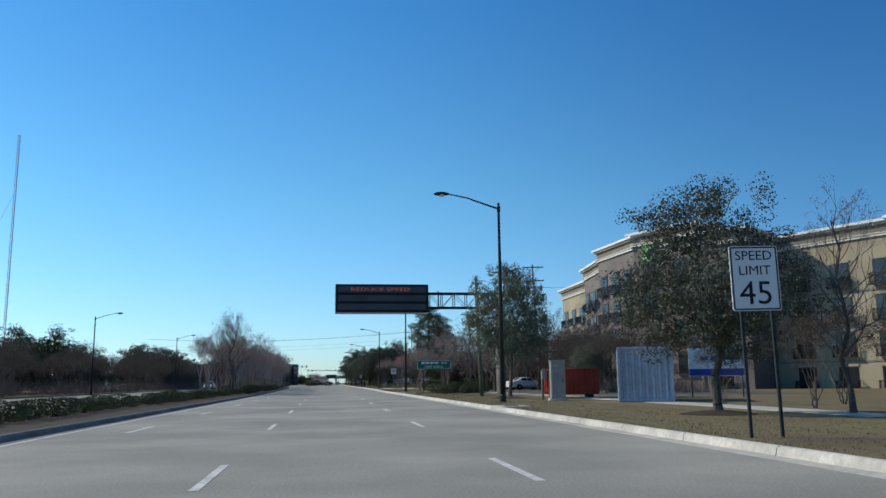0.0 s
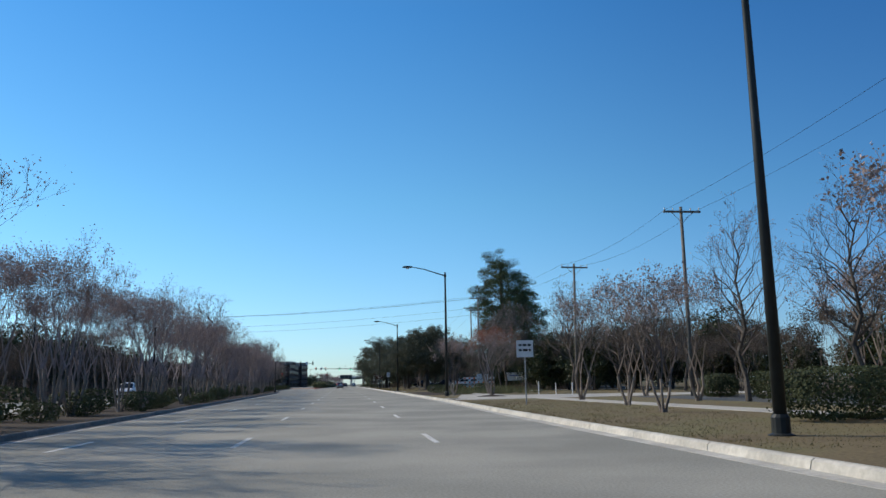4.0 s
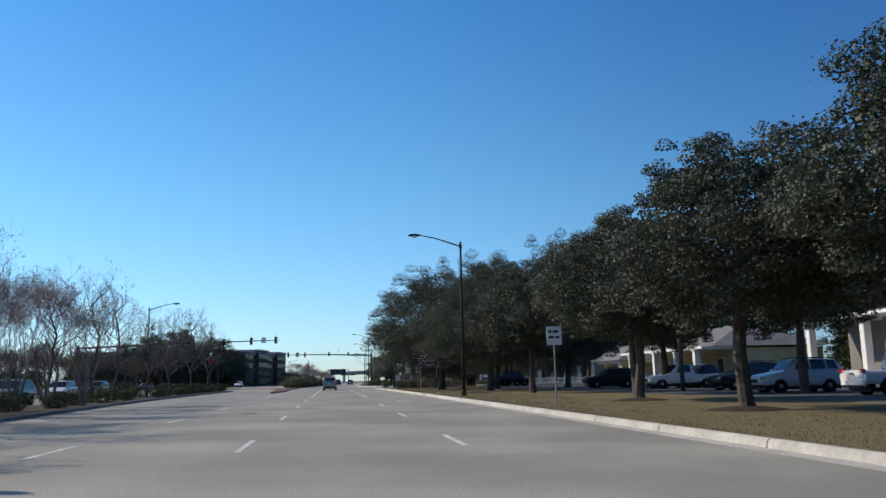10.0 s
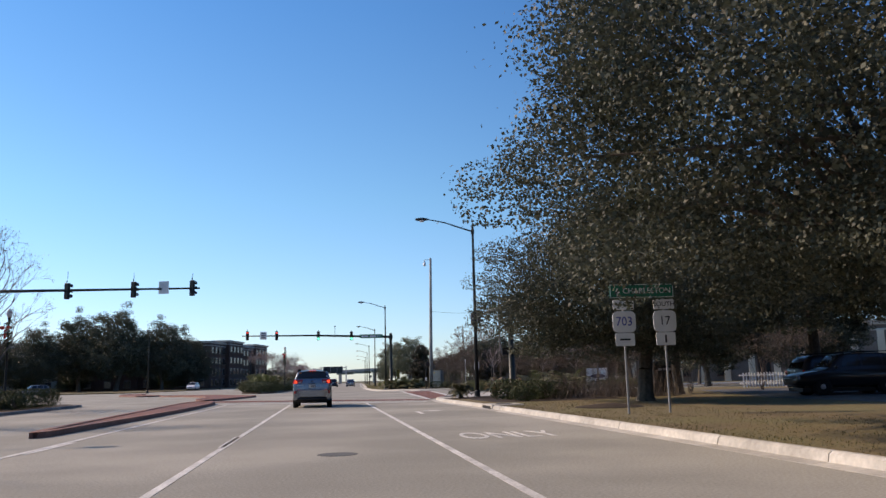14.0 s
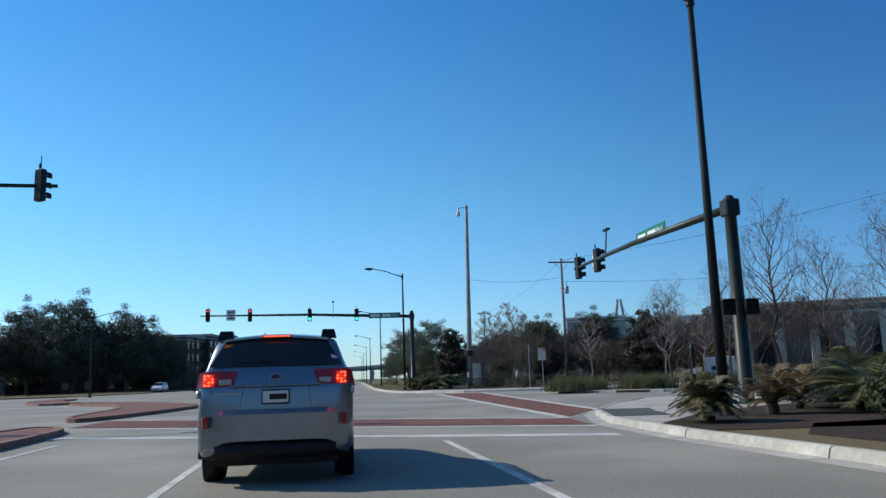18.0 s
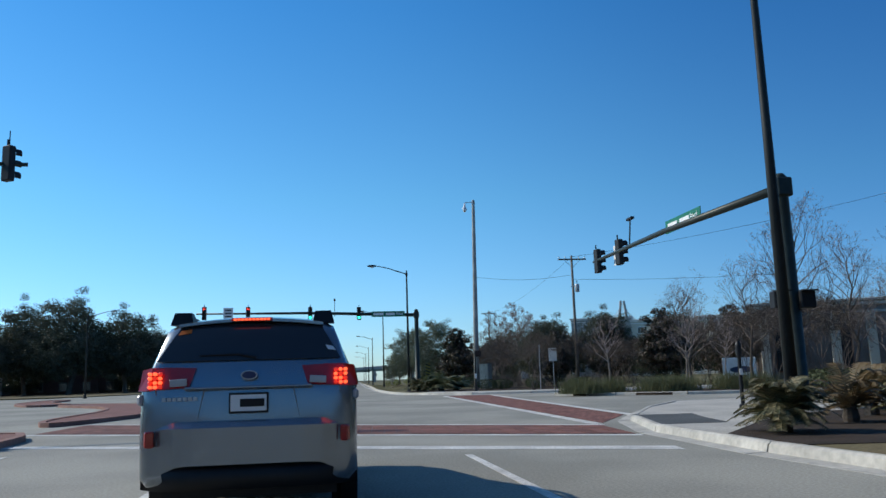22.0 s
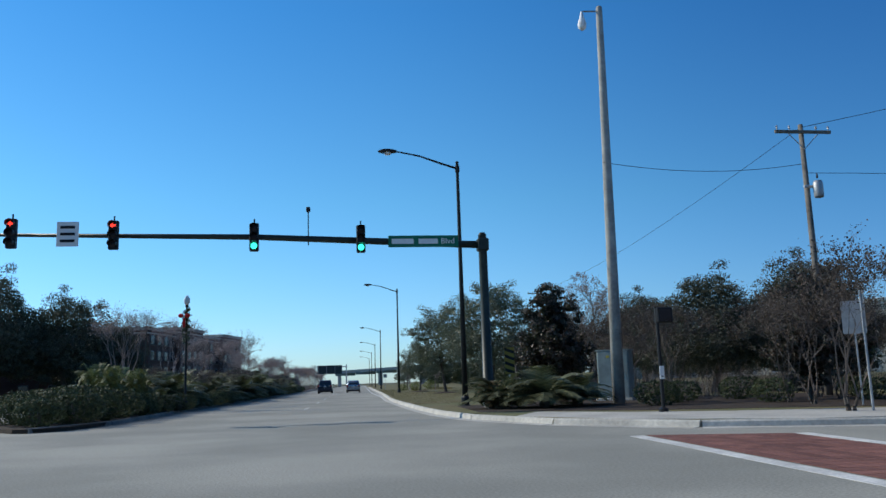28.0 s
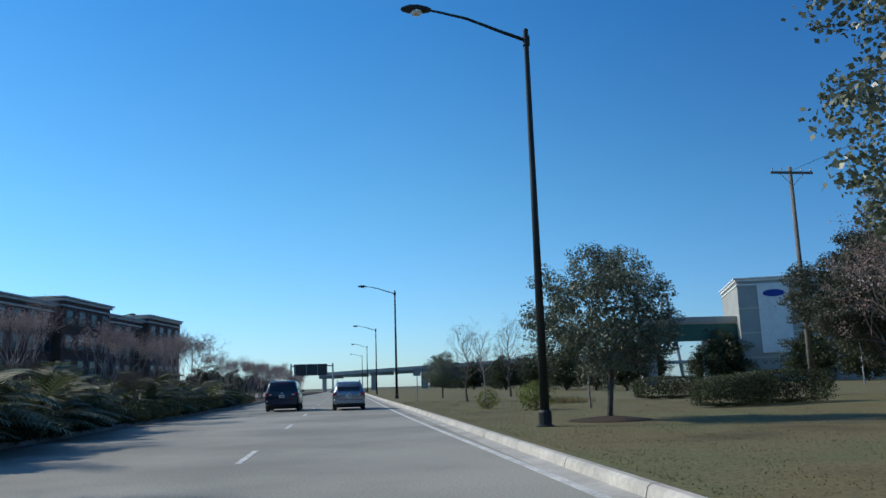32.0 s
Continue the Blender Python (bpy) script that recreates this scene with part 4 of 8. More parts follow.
# ---- timber utility poles and wires ----
def utility_pole(x, y, height, arms=1, transformer=False, label="weathered timber utility pole with a cross-arm", wood=None, lean=0.0, group="utility poles"):
    root = thing("utility_pole", label, "utility pole", group)
    wd = wood or WOOD_POLE
    part("pole", Shape().lathe((0, 0, 0), [(0.15, -0.1), (0.13, height * 0.4), (0.095, height)], 10), wd, root, smooth=True)
    for k in range(arms):
        z = height - 0.35 - k * 1.6
        part("cross_arm", Shape().box((0, -0.13, z), (2.5, 0.10, 0.13), None, 0.01), wd, root)
        for sx in (-1, 1):
            part("brace", Shape().tube([(sx * 0.7, -0.14, z - 0.05), (0, -0.14, z - 0.75)], [0.02, 0.02], 5), GALV, root)
        for xx in (-1.15, -0.6, 0.6, 1.15):
            part("insulator", Shape().lathe((xx, -0.13, z + 0.065), [(0.015, 0), (0.02, 0.06), (0.05, 0.08), (0.03, 0.13), (0.045, 0.16), (0.02, 0.2)], 8), GALV, root)
    if transformer:
        for xx in (-0.75, 0.0, 0.75) if transformer > 1 else (0.24,):
            c = part("transformer", Shape().lathe((xx, -0.4, height - 3.2), [(0.15, 0), (0.19, 0.05), (0.19, 0.6), (0.14, 0.7)], 12), GALV, root, "grey pole transformer", True)
            part("bushing", Shape().lathe((xx, -0.4, height - 2.4), [(0.03, 0), (0.05, 0.06), (0.025, 0.2)], 6), BLACK, c)
        part("mount_bar", Shape().box((0, -0.2, height - 2.7), (2.2 if transformer > 1 else 0.5, 0.1, 0.1)), GALV, root)
    root.matrix_basis = pose(x, y, 0.12, 0, lean, 0)
    return root


utility_pole(24.4, 91.2, 14.6, 2, 3, "timber utility pole with two cross-arms and three transformers", lean=-2.0)
utility_pole(22.5, 126.6, 12.0, 1)
utility_pole(21.7, 148.9, 11.6, 1, 0, "weathered timber utility pole with a cross-arm", lean=1.0)
utility_pole(19.8, 189.3, 13.0, 2, 0, "tall timber utility pole beside the pine")
utility_pole(23.4, 218.0, 14.3, 1)
utility_pole(23.0, 252.0, 12.0, 1)
utility_pole(22.3, 372.2, 11.15, 1, 1, "timber utility pole with cross-arm and one transformer")
utility_pole(29.9, 444.2, 12.3, 1, label="timber utility pole behind the clipped hedge")
utility_pole(11.0, 57.2, 8.6, 0, 0, "short leaning greenish timber pole without cross-arm", WOOD_TREATED, -2.0)


def wire(a, b, sag=0.8, r=0.012, label="thin black overhead wire sagging between poles"):
    pts = [Vector(a).lerp(Vector(b), u) - Vector((0, 0, sag * 4 * u * (1 - u))) for u in np.linspace(0, 1, 13)]
    return tagged(put("overhead_wire", Shape().tube(pts, [r] * 13, 4), BLACK), label, "wire", "overhead wires")


for z, dx in ((13.0, -1.1), (13.0, 0.6), (13.0, 1.1), (11.4, -1.1), (10.6, 0.3)):
    wire((19.8 + dx, 189.3, z), (-45 + dx, 213, z - 0.3), 1.3)
chain = [(23.9, 91.2, 14.5), (22.5, 126.6, 11.9), (21.7, 148.9, 11.6), (19.8, 189.3, 12.9), (23.4, 218, 14.2), (23, 252, 11.9)]
for (x0, y0, z0), (x1, y1, z1) in zip(chain, chain[1:]):
    for dx in (-1.1, 1.1):
        wire((x0 + dx, y0, z0), (x1 + dx, y1, z1), 0.6, 0.010)
wire((10.7, 57.2, 8.5), (24.0, 70.0, 9.6), 0.3)
wire((22.3, 372.2, 9.6), (13.5, 371.9, 9.5), 0.35)
wire((22.3, 372.2, 11.15), (45, 352, 14), 0.5)
wire((22.3, 372.2, 9.2), (60, 368, 11), 0.8)
wire((22.3, 372.2, 11.15), (29.9, 444.2, 12.2), 0.9)
wire((-241, 646, 150), (-300, 640, 0), 0, 0.08, "guy wire of the radio mast")


# ---- camera pole at the far corner ----
cp = thing("camera_pole", "tall pale concrete pole with a traffic camera on a short arm", "camera pole")
part("pole", Shape().lathe((0, 0, 0), [(0.24, -0.1), (0.20, 6), (0.13, 15.7), (0.10, 15.8)], 14), GREY_POLE, cp, smooth=True)
part("arm", Shape().tube([(0, 0, 15.6), (-0.75, 0, 15.55)], [0.035, 0.03], 6), GALV, cp)
part("camera_housing", Shape().lathe((-0.75, 0, 14.75), [(0.06, 0), (0.16, 0.1), (0.18, 0.25), (0.14, 0.42), (0.10, 0.5), (0.05, 0.8)], 12), WHITE, cp, "white dome camera housing", True)
cp.matrix_basis = pose(13.55, 372.0, 0.13, 0, 0.9, 0) @ Matrix.Diagonal((1, 1, 1.012, 1))


# ---- signs ----
def sheet(root, w, h, c, material, t=0.02, r=0.04, name="panel", label=""):
    """An upright sign sheet facing -y, with rounded corners."""
    pts = []
    for sx, sy, a0 in ((1, -1, -90), (1, 1, 0), (-1, 1, 90), (-1, -1, 180)):
        for k in range(4):
            a = radians(a0 + 30 * k)
            pts.append((sx * (w / 2 - r) + r * math.cos(a), sy * (h / 2 - r) + r * math.sin(a)))
    n = len(pts)
    vs = [(c[0] + x, c[1] - t / 2, c[2] + z) for x, z in pts] + [(c[0] + x, c[1] + t / 2, c[2] + z) for x, z in pts]
    fs = [tuple(range(n)), tuple(range(n, 2 * n))[::-1]] + [(i, n + i, n + (i + 1) % n, (i + 1) % n) for i in range(n)]
    return part(name, Shape().add(vs, fs), material, root, label)


def border(root, w, h, c, material, t=0.025, inset=0.03):
    s = Shape()
    for dx, dz, bw, bh in ((0, h / 2 - inset, w - 2 * inset, t), (0, -h / 2 + inset, w - 2 * inset, t), (w / 2 - inset, 0, t, h - 2 * inset), (-w / 2 + inset, 0, t, h - 2 * inset)):
        s.box((c[0] + dx, c[1] - 0.0135, c[2] + dz), (bw, 0.005, bh))
    return part("border", s, material, root)


def post(root, x, h, r=0.03, material=None, y=0.05, name="post"):
    return part(name, Shape().box((x, y, h / 2 - 0.05), (r * 2, r * 2, h + 0.1), None, 0.006), material or GALV, root)


def bars(root, x0, x1, z, h, y, material, seed=3):
    """Bars in place of words that are not spelt out."""
    rng = random.Random(seed)
    x = x0
    while x < x1 - 0.05:
        w = min(rng.uniform(1.2, 2.6) * h, x1 - x)
        part("word_bar", Shape().box((x + w / 2, y, z), (w, 0.006, h)), material, root)
        x += w + h * 0.5


sp = thing("speed_limit_sign", "white speed limit sign on two dark steel posts", "road sign")
sheet(sp, 0.92, 1.22, (0, 0, 2.92), SIGN_WHITE)
border(sp, 0.92, 1.22, (0, 0, 2.92), LEGEND_BLACK)
writing("SPEED", 0.25, LEGEND_BLACK, sp, facing(0, -0.012, 3.34), squeeze=1.05)
writing("LIMIT", 0.25, LEGEND_BLACK, sp, facing(0, -0.012, 3.06), squeeze=1.05)
writing("45", 0.62, LEGEND_BLACK, sp, facing(0, -0.012, 2.62), squeeze=1.05)
post(sp, -0.29, 3.4, 0.028, POLE_DARK)
post(sp, 0.29, 3.4, 0.028, POLE_DARK)
sp.matrix_basis = pose(7.95, 13.9, 0.13, 0, -0.6, -6)

# overhead message board on its cantilever truss
vm = thing("message_board", "black overhead message board on a steel cantilever truss", "message sign")
body = part("board", Shape().box((4.5, 67.0, 8.1), (7.75, 1.2, 2.35), None, 0.05), mat("board_shell", (0.012, 0.013, 0.016), 0.5, 0, 5, 0.1, 0.5, 0.15), vm)
for i in range(3):
    part("display_row", Shape().box((4.5, 66.385, 8.82 - i * 0.72), (7.35, 0.03, 0.52), None, 0.01), mat("display_mesh", (0.075, 0.08, 0.09), 0.6, 0, 40, 0.25, 0.5, 0.1), body)
    part("ledge", Shape().box((4.5, 66.33, 8.50 - i * 0.72), (7.6, 0.16, 0.05)), BLACK, body)
part("underside", Shape().box((4.5, 67.0, 6.90), (7.75, 1.15, 0.06)), GALV, vm, "pale grey underside")
writing("REDUCE SPEED", 0.42, AMBER_LED, vm, facing(4.35, 66.36, 8.82), squeeze=1.75, name="led_text")
for z in (7.35, 8.55):
    for y in (66.5, 67.5):
        part("chord", Shape().tube([(8.3, y, z), (14.4, y, z)], [0.07, 0.07], 8), POLE_DARK, vm)
for i in range(6):
    x0 = 8.5 + i * 1.05
    for y in (66.5, 67.5):
        part("web", Shape().tube([(x0, y, 7.35), (x0, y, 8.55)], [0.035, 0.035], 6), POLE_DARK, vm)
        part("web", Shape().tube([(x0, y, 7.35 if i % 2 else 8.55), (x0 + 1.05, y, 8.55 if i % 2 else 7.35)], [0.028, 0.028], 6), GALV, vm)
for x in (9.2, 12.4):
    part("hanger", Shape().box((x, 66.4, 7.95), (0.1, 0.1, 1.5)), POLE_DARK, vm)
# Post colour darkened and mottled to stand in for tree shade.
part("post", Shape().lathe((14.6, 67.2, 0), [(0.55, 0.0), (0.55, 0.18), (0.40, 0.20), (0.36, 8.6), (0.30, 8.65)], 16), mat("shade_toned_steel", (0.115, 0.11, 0.10), 0.75, 0.1, 5, 0.25, 0.9, 0.3), vm, "grey steel post darkened and mottled for tree shade", True)

gs = thing("guide_sign", "green street guide sign on two dark posts", "road sign")
sheet(gs, 3.1, 0.82, (0, 0, 2.62), SIGN_GREEN)
border(gs, 3.1, 0.82, (0, 0, 2.62), LEGEND_WHITE)
bars(gs, -1.15, 0.40, 2.79, 0.18, -0.013, LEGEND_WHITE)
writing("Blvd", 0.30, LEGEND_WHITE, gs, facing(0.92, -0.012, 2.79))
writing("NEXT SIGNAL", 0.30, LEGEND_WHITE, gs, facing(0, -0.012, 2.43), squeeze=0.95)
post(gs, -1.0, 3.0, 0.04, POLE_DARK)
post(gs, 1.0, 3.0, 0.04, POLE_DARK)
gs.matrix_basis = pose(9.8, 74.1, 0.13, 0, 0, -4)

br = thing("guide_sign", "two brown tourist guide signs on two posts under the oaks", "road sign")
for z, w, rows in ((3.53, 2.95, ("BOATS TO", "FORT SUMTER")), (2.68, 2.0, ("PATRIOTS", "POINT"))):
    p = sheet(br, w, 0.82, (0.0, 0, z), SIGN_BROWN)
    border(br, w, 0.82, (0, 0, z), LEGEND_WHITE, 0.018, 0.022)
    for i, t in enumerate(rows):
        writing(t, 0.31, LEGEND_WHITE, br, facing(0.18 if w > 2.5 else 0.08, -0.012, z + 0.17 - 0.36 * i))
    s = Shape().box((-w / 2 + 0.28, -0.013, z), (0.20, 0.006, 0.04))
    s.add([(-w / 2 + 0.12, -0.016, z), (-w / 2 + 0.22, -0.016, z + 0.07), (-w / 2 + 0.22, -0.016, z - 0.07)], [(0, 2, 1)])
    part("arrow", s, LEGEND_WHITE, br)
post(br, -0.8, 3.9, 0.035)
post(br, 0.8, 3.9, 0.035)
br.matrix_basis = pose(10.1, 281.7, 0.13, 0, 0, -3)

rt = thing("route_sign", "green destination sign over two route shields on posts", "road sign")
sheet(rt, 1.85, 0.40, (0.0, 0, 3.42), SIGN_GREEN)
border(rt, 1.85, 0.40, (0, 0, 3.42), LEGEND_WHITE, 0.015, 0.02)
writing("CHARLESTON", 0.22, LEGEND_WHITE, rt, facing(0.15, -0.012, 3.42))
part("arrow", Shape().add([(-0.78, -0.016, 3.36), (-0.62, -0.016, 3.36), (-0.70, -0.016, 3.52)], [(0, 1, 2)]).box((-0.70, -0.014, 3.34), (0.04, 0.005, 0.12)), LEGEND_WHITE, rt)
for x, top, num, c in ((-0.55, "TO", "703", SIGN_BLUE), (0.62, "SOUTH", "17", LEGEND_BLACK)):
    sheet(rt, 0.6, 0.28, (x, 0, 3.03), SIGN_WHITE, name="plate")
    writing(top, 0.19, LEGEND_BLACK, rt, facing(x, -0.012, 3.03))
    sheet(rt, 0.66, 0.60, (x, 0, 2.55), SIGN_WHITE, r=0.14, name="shield")
    writing(num, 0.36, c, rt, facing(x, -0.012, 2.55), squeeze=0.9)
    sheet(rt, 0.55, 0.36, (x, 0, 2.05), SIGN_WHITE, name="plate")
    part("arrow", Shape().box((x, -0.014, 2.05), (0.30, 0.005, 0.05) if x < 0 else (0.05, 0.005, 0.22)), LEGEND_BLACK, rt)
    post(rt, x, 3.2, 0.025)
rt.matrix_basis = pose(9.9, 295.8, 0.13, 0, 0, -5)


def small_sign(x, y, w, h, z, label, material=None, rows=2, turn=-5, post_m=None):
    s = thing("road_sign", label, "road sign")
    sheet(s, w, h, (0, 0, z), material or SIGN_WHITE)
    for i in range(rows):
        bars(s, -w * 0.36, w * 0.36, z + h * 0.22 - i * h * 0.3, h * 0.13, -0.013, LEGEND_BLACK, i + int(x * 7))
    post(s, 0, z + h * 0.4, 0.025, post_m)
    s.matrix_basis = pose(x, y, 0.13, 0, 0, turn)
    return s


small_sign(9.7, 234.5, 0.62, 0.76, 2.75, "white lane-use sign on a steel post")
small_sign(9.5, 116.0, 0.8, 0.8, 2.6, "white lane-use sign on a steel post")
small_sign(17.7, 363.7, 0.62, 0.95, 2.5, "blank grey back of a sign at the side street", GALV, 0, -35)
small_sign(15.95, 360.8, 0.1, 0.5, 2.9, "narrow sign seen from its edge on a post", rows=0, turn=80)


# ---- traffic signals ----
def signal_head(root, c, turn, lit, arrow=False):
    """A three-lens signal; turn 0 faces -y."""
    m = Matrix.Translation(c) @ pose(0, 0, 0, 0, 0, turn)
    sh = Shape().box((0, 0, 0), (0.34, 0.22, 1.06), None, 0.03)
    sh.v = [tuple(m @ Vector(p)) for p in sh.v]
    hd = part("signal_head", sh, BLACK, root)
    for i, nm in enumerate(("red", "amber", "green")):
        z = 0.34 - 0.34 * i
        v = Shape()
        n = 12
        rim = [(0.15 * math.cos(a), 0.15 * math.sin(a)) for a in np.linspace(radians(-30), radians(210), n)]
        vs = [m @ Vector((x, -0.11, z + h)) for x, h in rim] + [m @ Vector((x * 1.02, -0.33, z + h * 1.02 + 0.01)) for x, h in rim]
        v.add(vs, [(k, k + 1, n + k + 1, n + k) for k in range(n - 1)])
        part("visor", v, BLACK, hd)
        d = Shape()
        if arrow and lit == nm:
            d.add([m @ Vector(p) for p in ((-0.12, -0.135, z), (0.0, -0.135, z + 0.1), (0.0, -0.135, z + 0.035), (0.12, -0.135, z + 0.035), (0.12, -0.135, z - 0.035), (0.0, -0.135, z - 0.035), (0.0, -0.135, z - 0.1))], [tuple(range(7))[::-1]])
        else:
            ring = [m @ Vector((0.12 * math.cos(a), -0.125 - 0.0, z + 0.12 * math.sin(a))) for a in np.linspace(0, 2 * math.pi, 14, endpoint=False)]
            d.add(ring + [m @ Vector((0, -0.145, z))], [(k, (k + 1) % 14, 14) for k in range(14)])
        on = {"red": RED_ON, "green": GREEN_ON}.get(nm)
        part("lens", d, on if lit == nm and on else LENS_OFF, hd)
    sh = Shape().tube([m @ Vector((0, 0.05, 0.55)), m @ Vector((0, 0.05, 0.72))], [0.03, 0.03], 6)
    part("clamp", sh, BLACK, hd)
    return hd


def mast(label, base, top_z, arm_pts, radii, heads=(), sign=None, detector=None, plate=None):
    root = thing("traffic_signal", label, "traffic light", "traffic signals of the junction")
    bx, by = base
    part("mast_pole", Shape().lathe((bx, by, 0), [(0.30, 0.0), (0.30, 0.08), (0.21, 0.12), (0.165, top_z), (0.175, top_z + 0.02), (0.10, top_z + 0.12)], 14), POLE_GREEN, root, smooth=True)
    part("hand_hole", Shape().box((bx, by - 0.2, 0.7), (0.16, 0.03, 0.26), None, 0.008), POLE_GREEN, root)
    part("mast_arm", Shape().tube(arm_pts, radii, 12), POLE_GREEN, root, smooth=True)
    part("arm_bracket", Shape().box((bx, by, arm_pts[0][2]), (0.44, 0.44, 0.5), None, 0.04), POLE_GREEN, root)
    for c, turn, lit, arrow in heads:
        signal_head(root, c, turn, lit, arrow)
    return root


# near right mast, arm reaching over the side street
A0, A1 = Vector((12.8, 325.0, 5.80)), Vector((13.05, 340.4, 6.10))
near = mast("dark green signal mast with arm over the side street", (12.8, 325.0), 6.05, [A0, A0.lerp(A1, 0.5) + Vector((0, 0, 0.10)), A1], [0.13, 0.10, 0.065],
            [((13.07, 337.3, 6.06), 100, "", False), ((13.05, 339.9, 6.07), 100, "", False)])
nb = part("street_name_panel", Shape().box((12.90, 331.0, 6.12), (0.03, 2.65, 0.45), None, 0.008), SIGN_GREEN, near, "green street name panel")
for i in range(2):
    part("word_bar", Shape().box((12.88, 331.75 - i * 0.92, 6.12), (0.006, 0.72, 0.20)), LEGEND_WHITE, nb)
writing("Blvd", 0.30, LEGEND_WHITE, nb, Matrix.Translation((12.88, 330.15, 6.12)) @ Matrix(((0, 0, -1, 0), (-1, 0, 0, 0), (0, 1, 0, 0), (0, 0, 0, 1))))
dt = part("detector_pole", Shape().tube([(13.0, 336.0, 6.1), (13.1, 336.0, 7.15)], [0.03, 0.03], 6), POLE_GREEN, near)
part("detector", Shape().box((13.1, 336.0, 7.2), (0.16, 0.55, 0.10), None, 0.02), BLACK, dt)
pl = part("lane_plate", Shape().box((13.35, 338.3, 6.1), (0.03, 0.7, 0.85), None, 0.008), SIGN_WHITE, near, "white lane plate")
for dx, t in ((-0.36, 0), (0.36, 90)):
    pb = part("pedestrian_signal", Shape().box((12.7 + dx, 324.8, 2.85), (0.42, 0.26, 0.44), None, 0.03), BLACK, near, "black pedestrian signal box")
    part("hood", Shape().box((12.7 + dx, 324.63, 3.07), (0.44, 0.16, 0.03)), BLACK, pb)

# far mast over the main road
B0, B1 = Vector((8.82, 373.35, 6.48)), Vector((-9.0, 372.4, 6.80))
hx = [(-8.35, "red", True), (-4.95, "red", True), (0.0, "green", False), (3.98, "green", False)]
far = mast("dark green signal mast with long arm over the main road", (8.82, 373.35), 6.85, [B0, B0.lerp(B1, 0.5) + Vector((0, 0, 0.12)), B1], [0.15, 0.11, 0.06],
           [((x, 373.12 - (8.82 - x) * 0.053, 6.60 + (8.82 - x) * 0.012), 0, lit, arr) for x, lit, arr in hx])
nb = part("street_name_panel", Shape().box((6.42, 373.02, 6.58), (2.75, 0.03, 0.46), None, 0.008), SIGN_GREEN, far, "green street name panel")
for x0, w in ((5.4, 0.85), (6.4, 0.75)):
    part("word_bar", Shape().box((x0 + 0.20, 373.0, 6.58), (w, 0.006, 0.20)), LEGEND_WHITE, nb)
writing("Blvd", 0.32, LEGEND_WHITE, nb, facing(7.37, 373.0, 6.58))
pl = part("lane_plate", Shape().box((-6.5, 372.3, 6.80), (0.75, 0.03, 0.9), None, 0.008), SIGN_WHITE, far, "white left-turn lane plate")
for i in range(3):
    part("word_bar", Shape().box((-6.5, 372.28, 7.05 - i * 0.25), (0.5, 0.006, 0.10)), LEGEND_BLACK, pl)
dt = part("detector_pole", Shape().tube([(1.99, 373.0, 6.45), (1.99, 373.0, 7.75)], [0.025, 0.025], 6), POLE_GREEN, far)
part("detector", Shape().box((1.99, 372.95, 7.83), (0.16, 0.24, 0.18), None, 0.03), BLACK, dt)

# left mast, arm reaching in from the far carriageway
C0, C1 = Vector((-36.0, 325.7, 6.7)), Vector((-7.6, 330.6, 7.75))
left = mast("dark green signal mast with arm over the left-turn lanes", (-36.0, 325.7), 6.95, [C0, C0.lerp(C1, 0.5) + Vector((0, 0, 0.1)), C1], [0.15, 0.11, 0.06],
            [((-8.1, 330.5, 7.75), 150, "", False), ((-11.8, 329.9, 7.6), 150, "", False), ((-15.8, 329.2, 7.45), 150, "", False)])
for x in (-8.1, -11.8, -15.8):
    part("finial", Shape().tube([(x, 330.5 + (x + 8.1) * 0.17, 8.25), (x, 330.5 + (x + 8.1) * 0.17, 8.75)], [0.02, 0.015], 5), BLACK, left)
pl = part("lane_plate", Shape().box((-9.9, 330.1, 7.75), (0.75, 0.03, 0.85), pose(0, 0, 0, 0, 0, -20), 0.008), SIGN_WHITE, left, "white lane plate")


def ped_post(x, y, label="short dark pedestrian push-button post"):
    r = thing("pedestrian_post", label, "pedestrian signal")
    part("post", Shape().lathe((0, 0, 0), [(0.14, 0), (0.14, 0.1), (0.055, 0.14), (0.05, 2.9), (0.06, 2.95)], 10), BLACK, r)
    h = part("signal_box", Shape().box((0.2, 0, 2.72), (0.46, 0.28, 0.44), None, 0.03), BLACK, r)
    part("face", Shape().box((0.2, -0.145, 2.72), (0.34, 0.01, 0.34)), LENS_OFF, h)
    b = part("button_plate", Shape().box((0, -0.07, 1.1), (0.13, 0.02, 0.36)), SIGN_WHITE, r)
    part("button", Shape().lathe((0, -0.09, 0.98), [(0.03, 0), (0.03, 0.03)], 8), BLACK, b)
    r.matrix_basis = pose(x, y, 0.13)
    return r


ped_post(12.0, 364.3)
bol = thing("bollard_lamp", "slim dark bollard lamp post at the corner", "bollard")
part("post", Shape().lathe((0, 0, 0), [(0.10, 0), (0.10, 0.1), (0.05, 0.14), (0.05, 1.15), (0.075, 1.2), (0.075, 1.45), (0.03, 1.55)], 10), BLACK, bol)
part("sticker", Shape().box((0, -0.052, 0.85), (0.08, 0.01, 0.14)), SIGN_WHITE, bol)
bol.matrix_basis = pose(11.65, 325.8, 0.13) @ Matrix.Diagonal((1, 1, 1.14, 1))


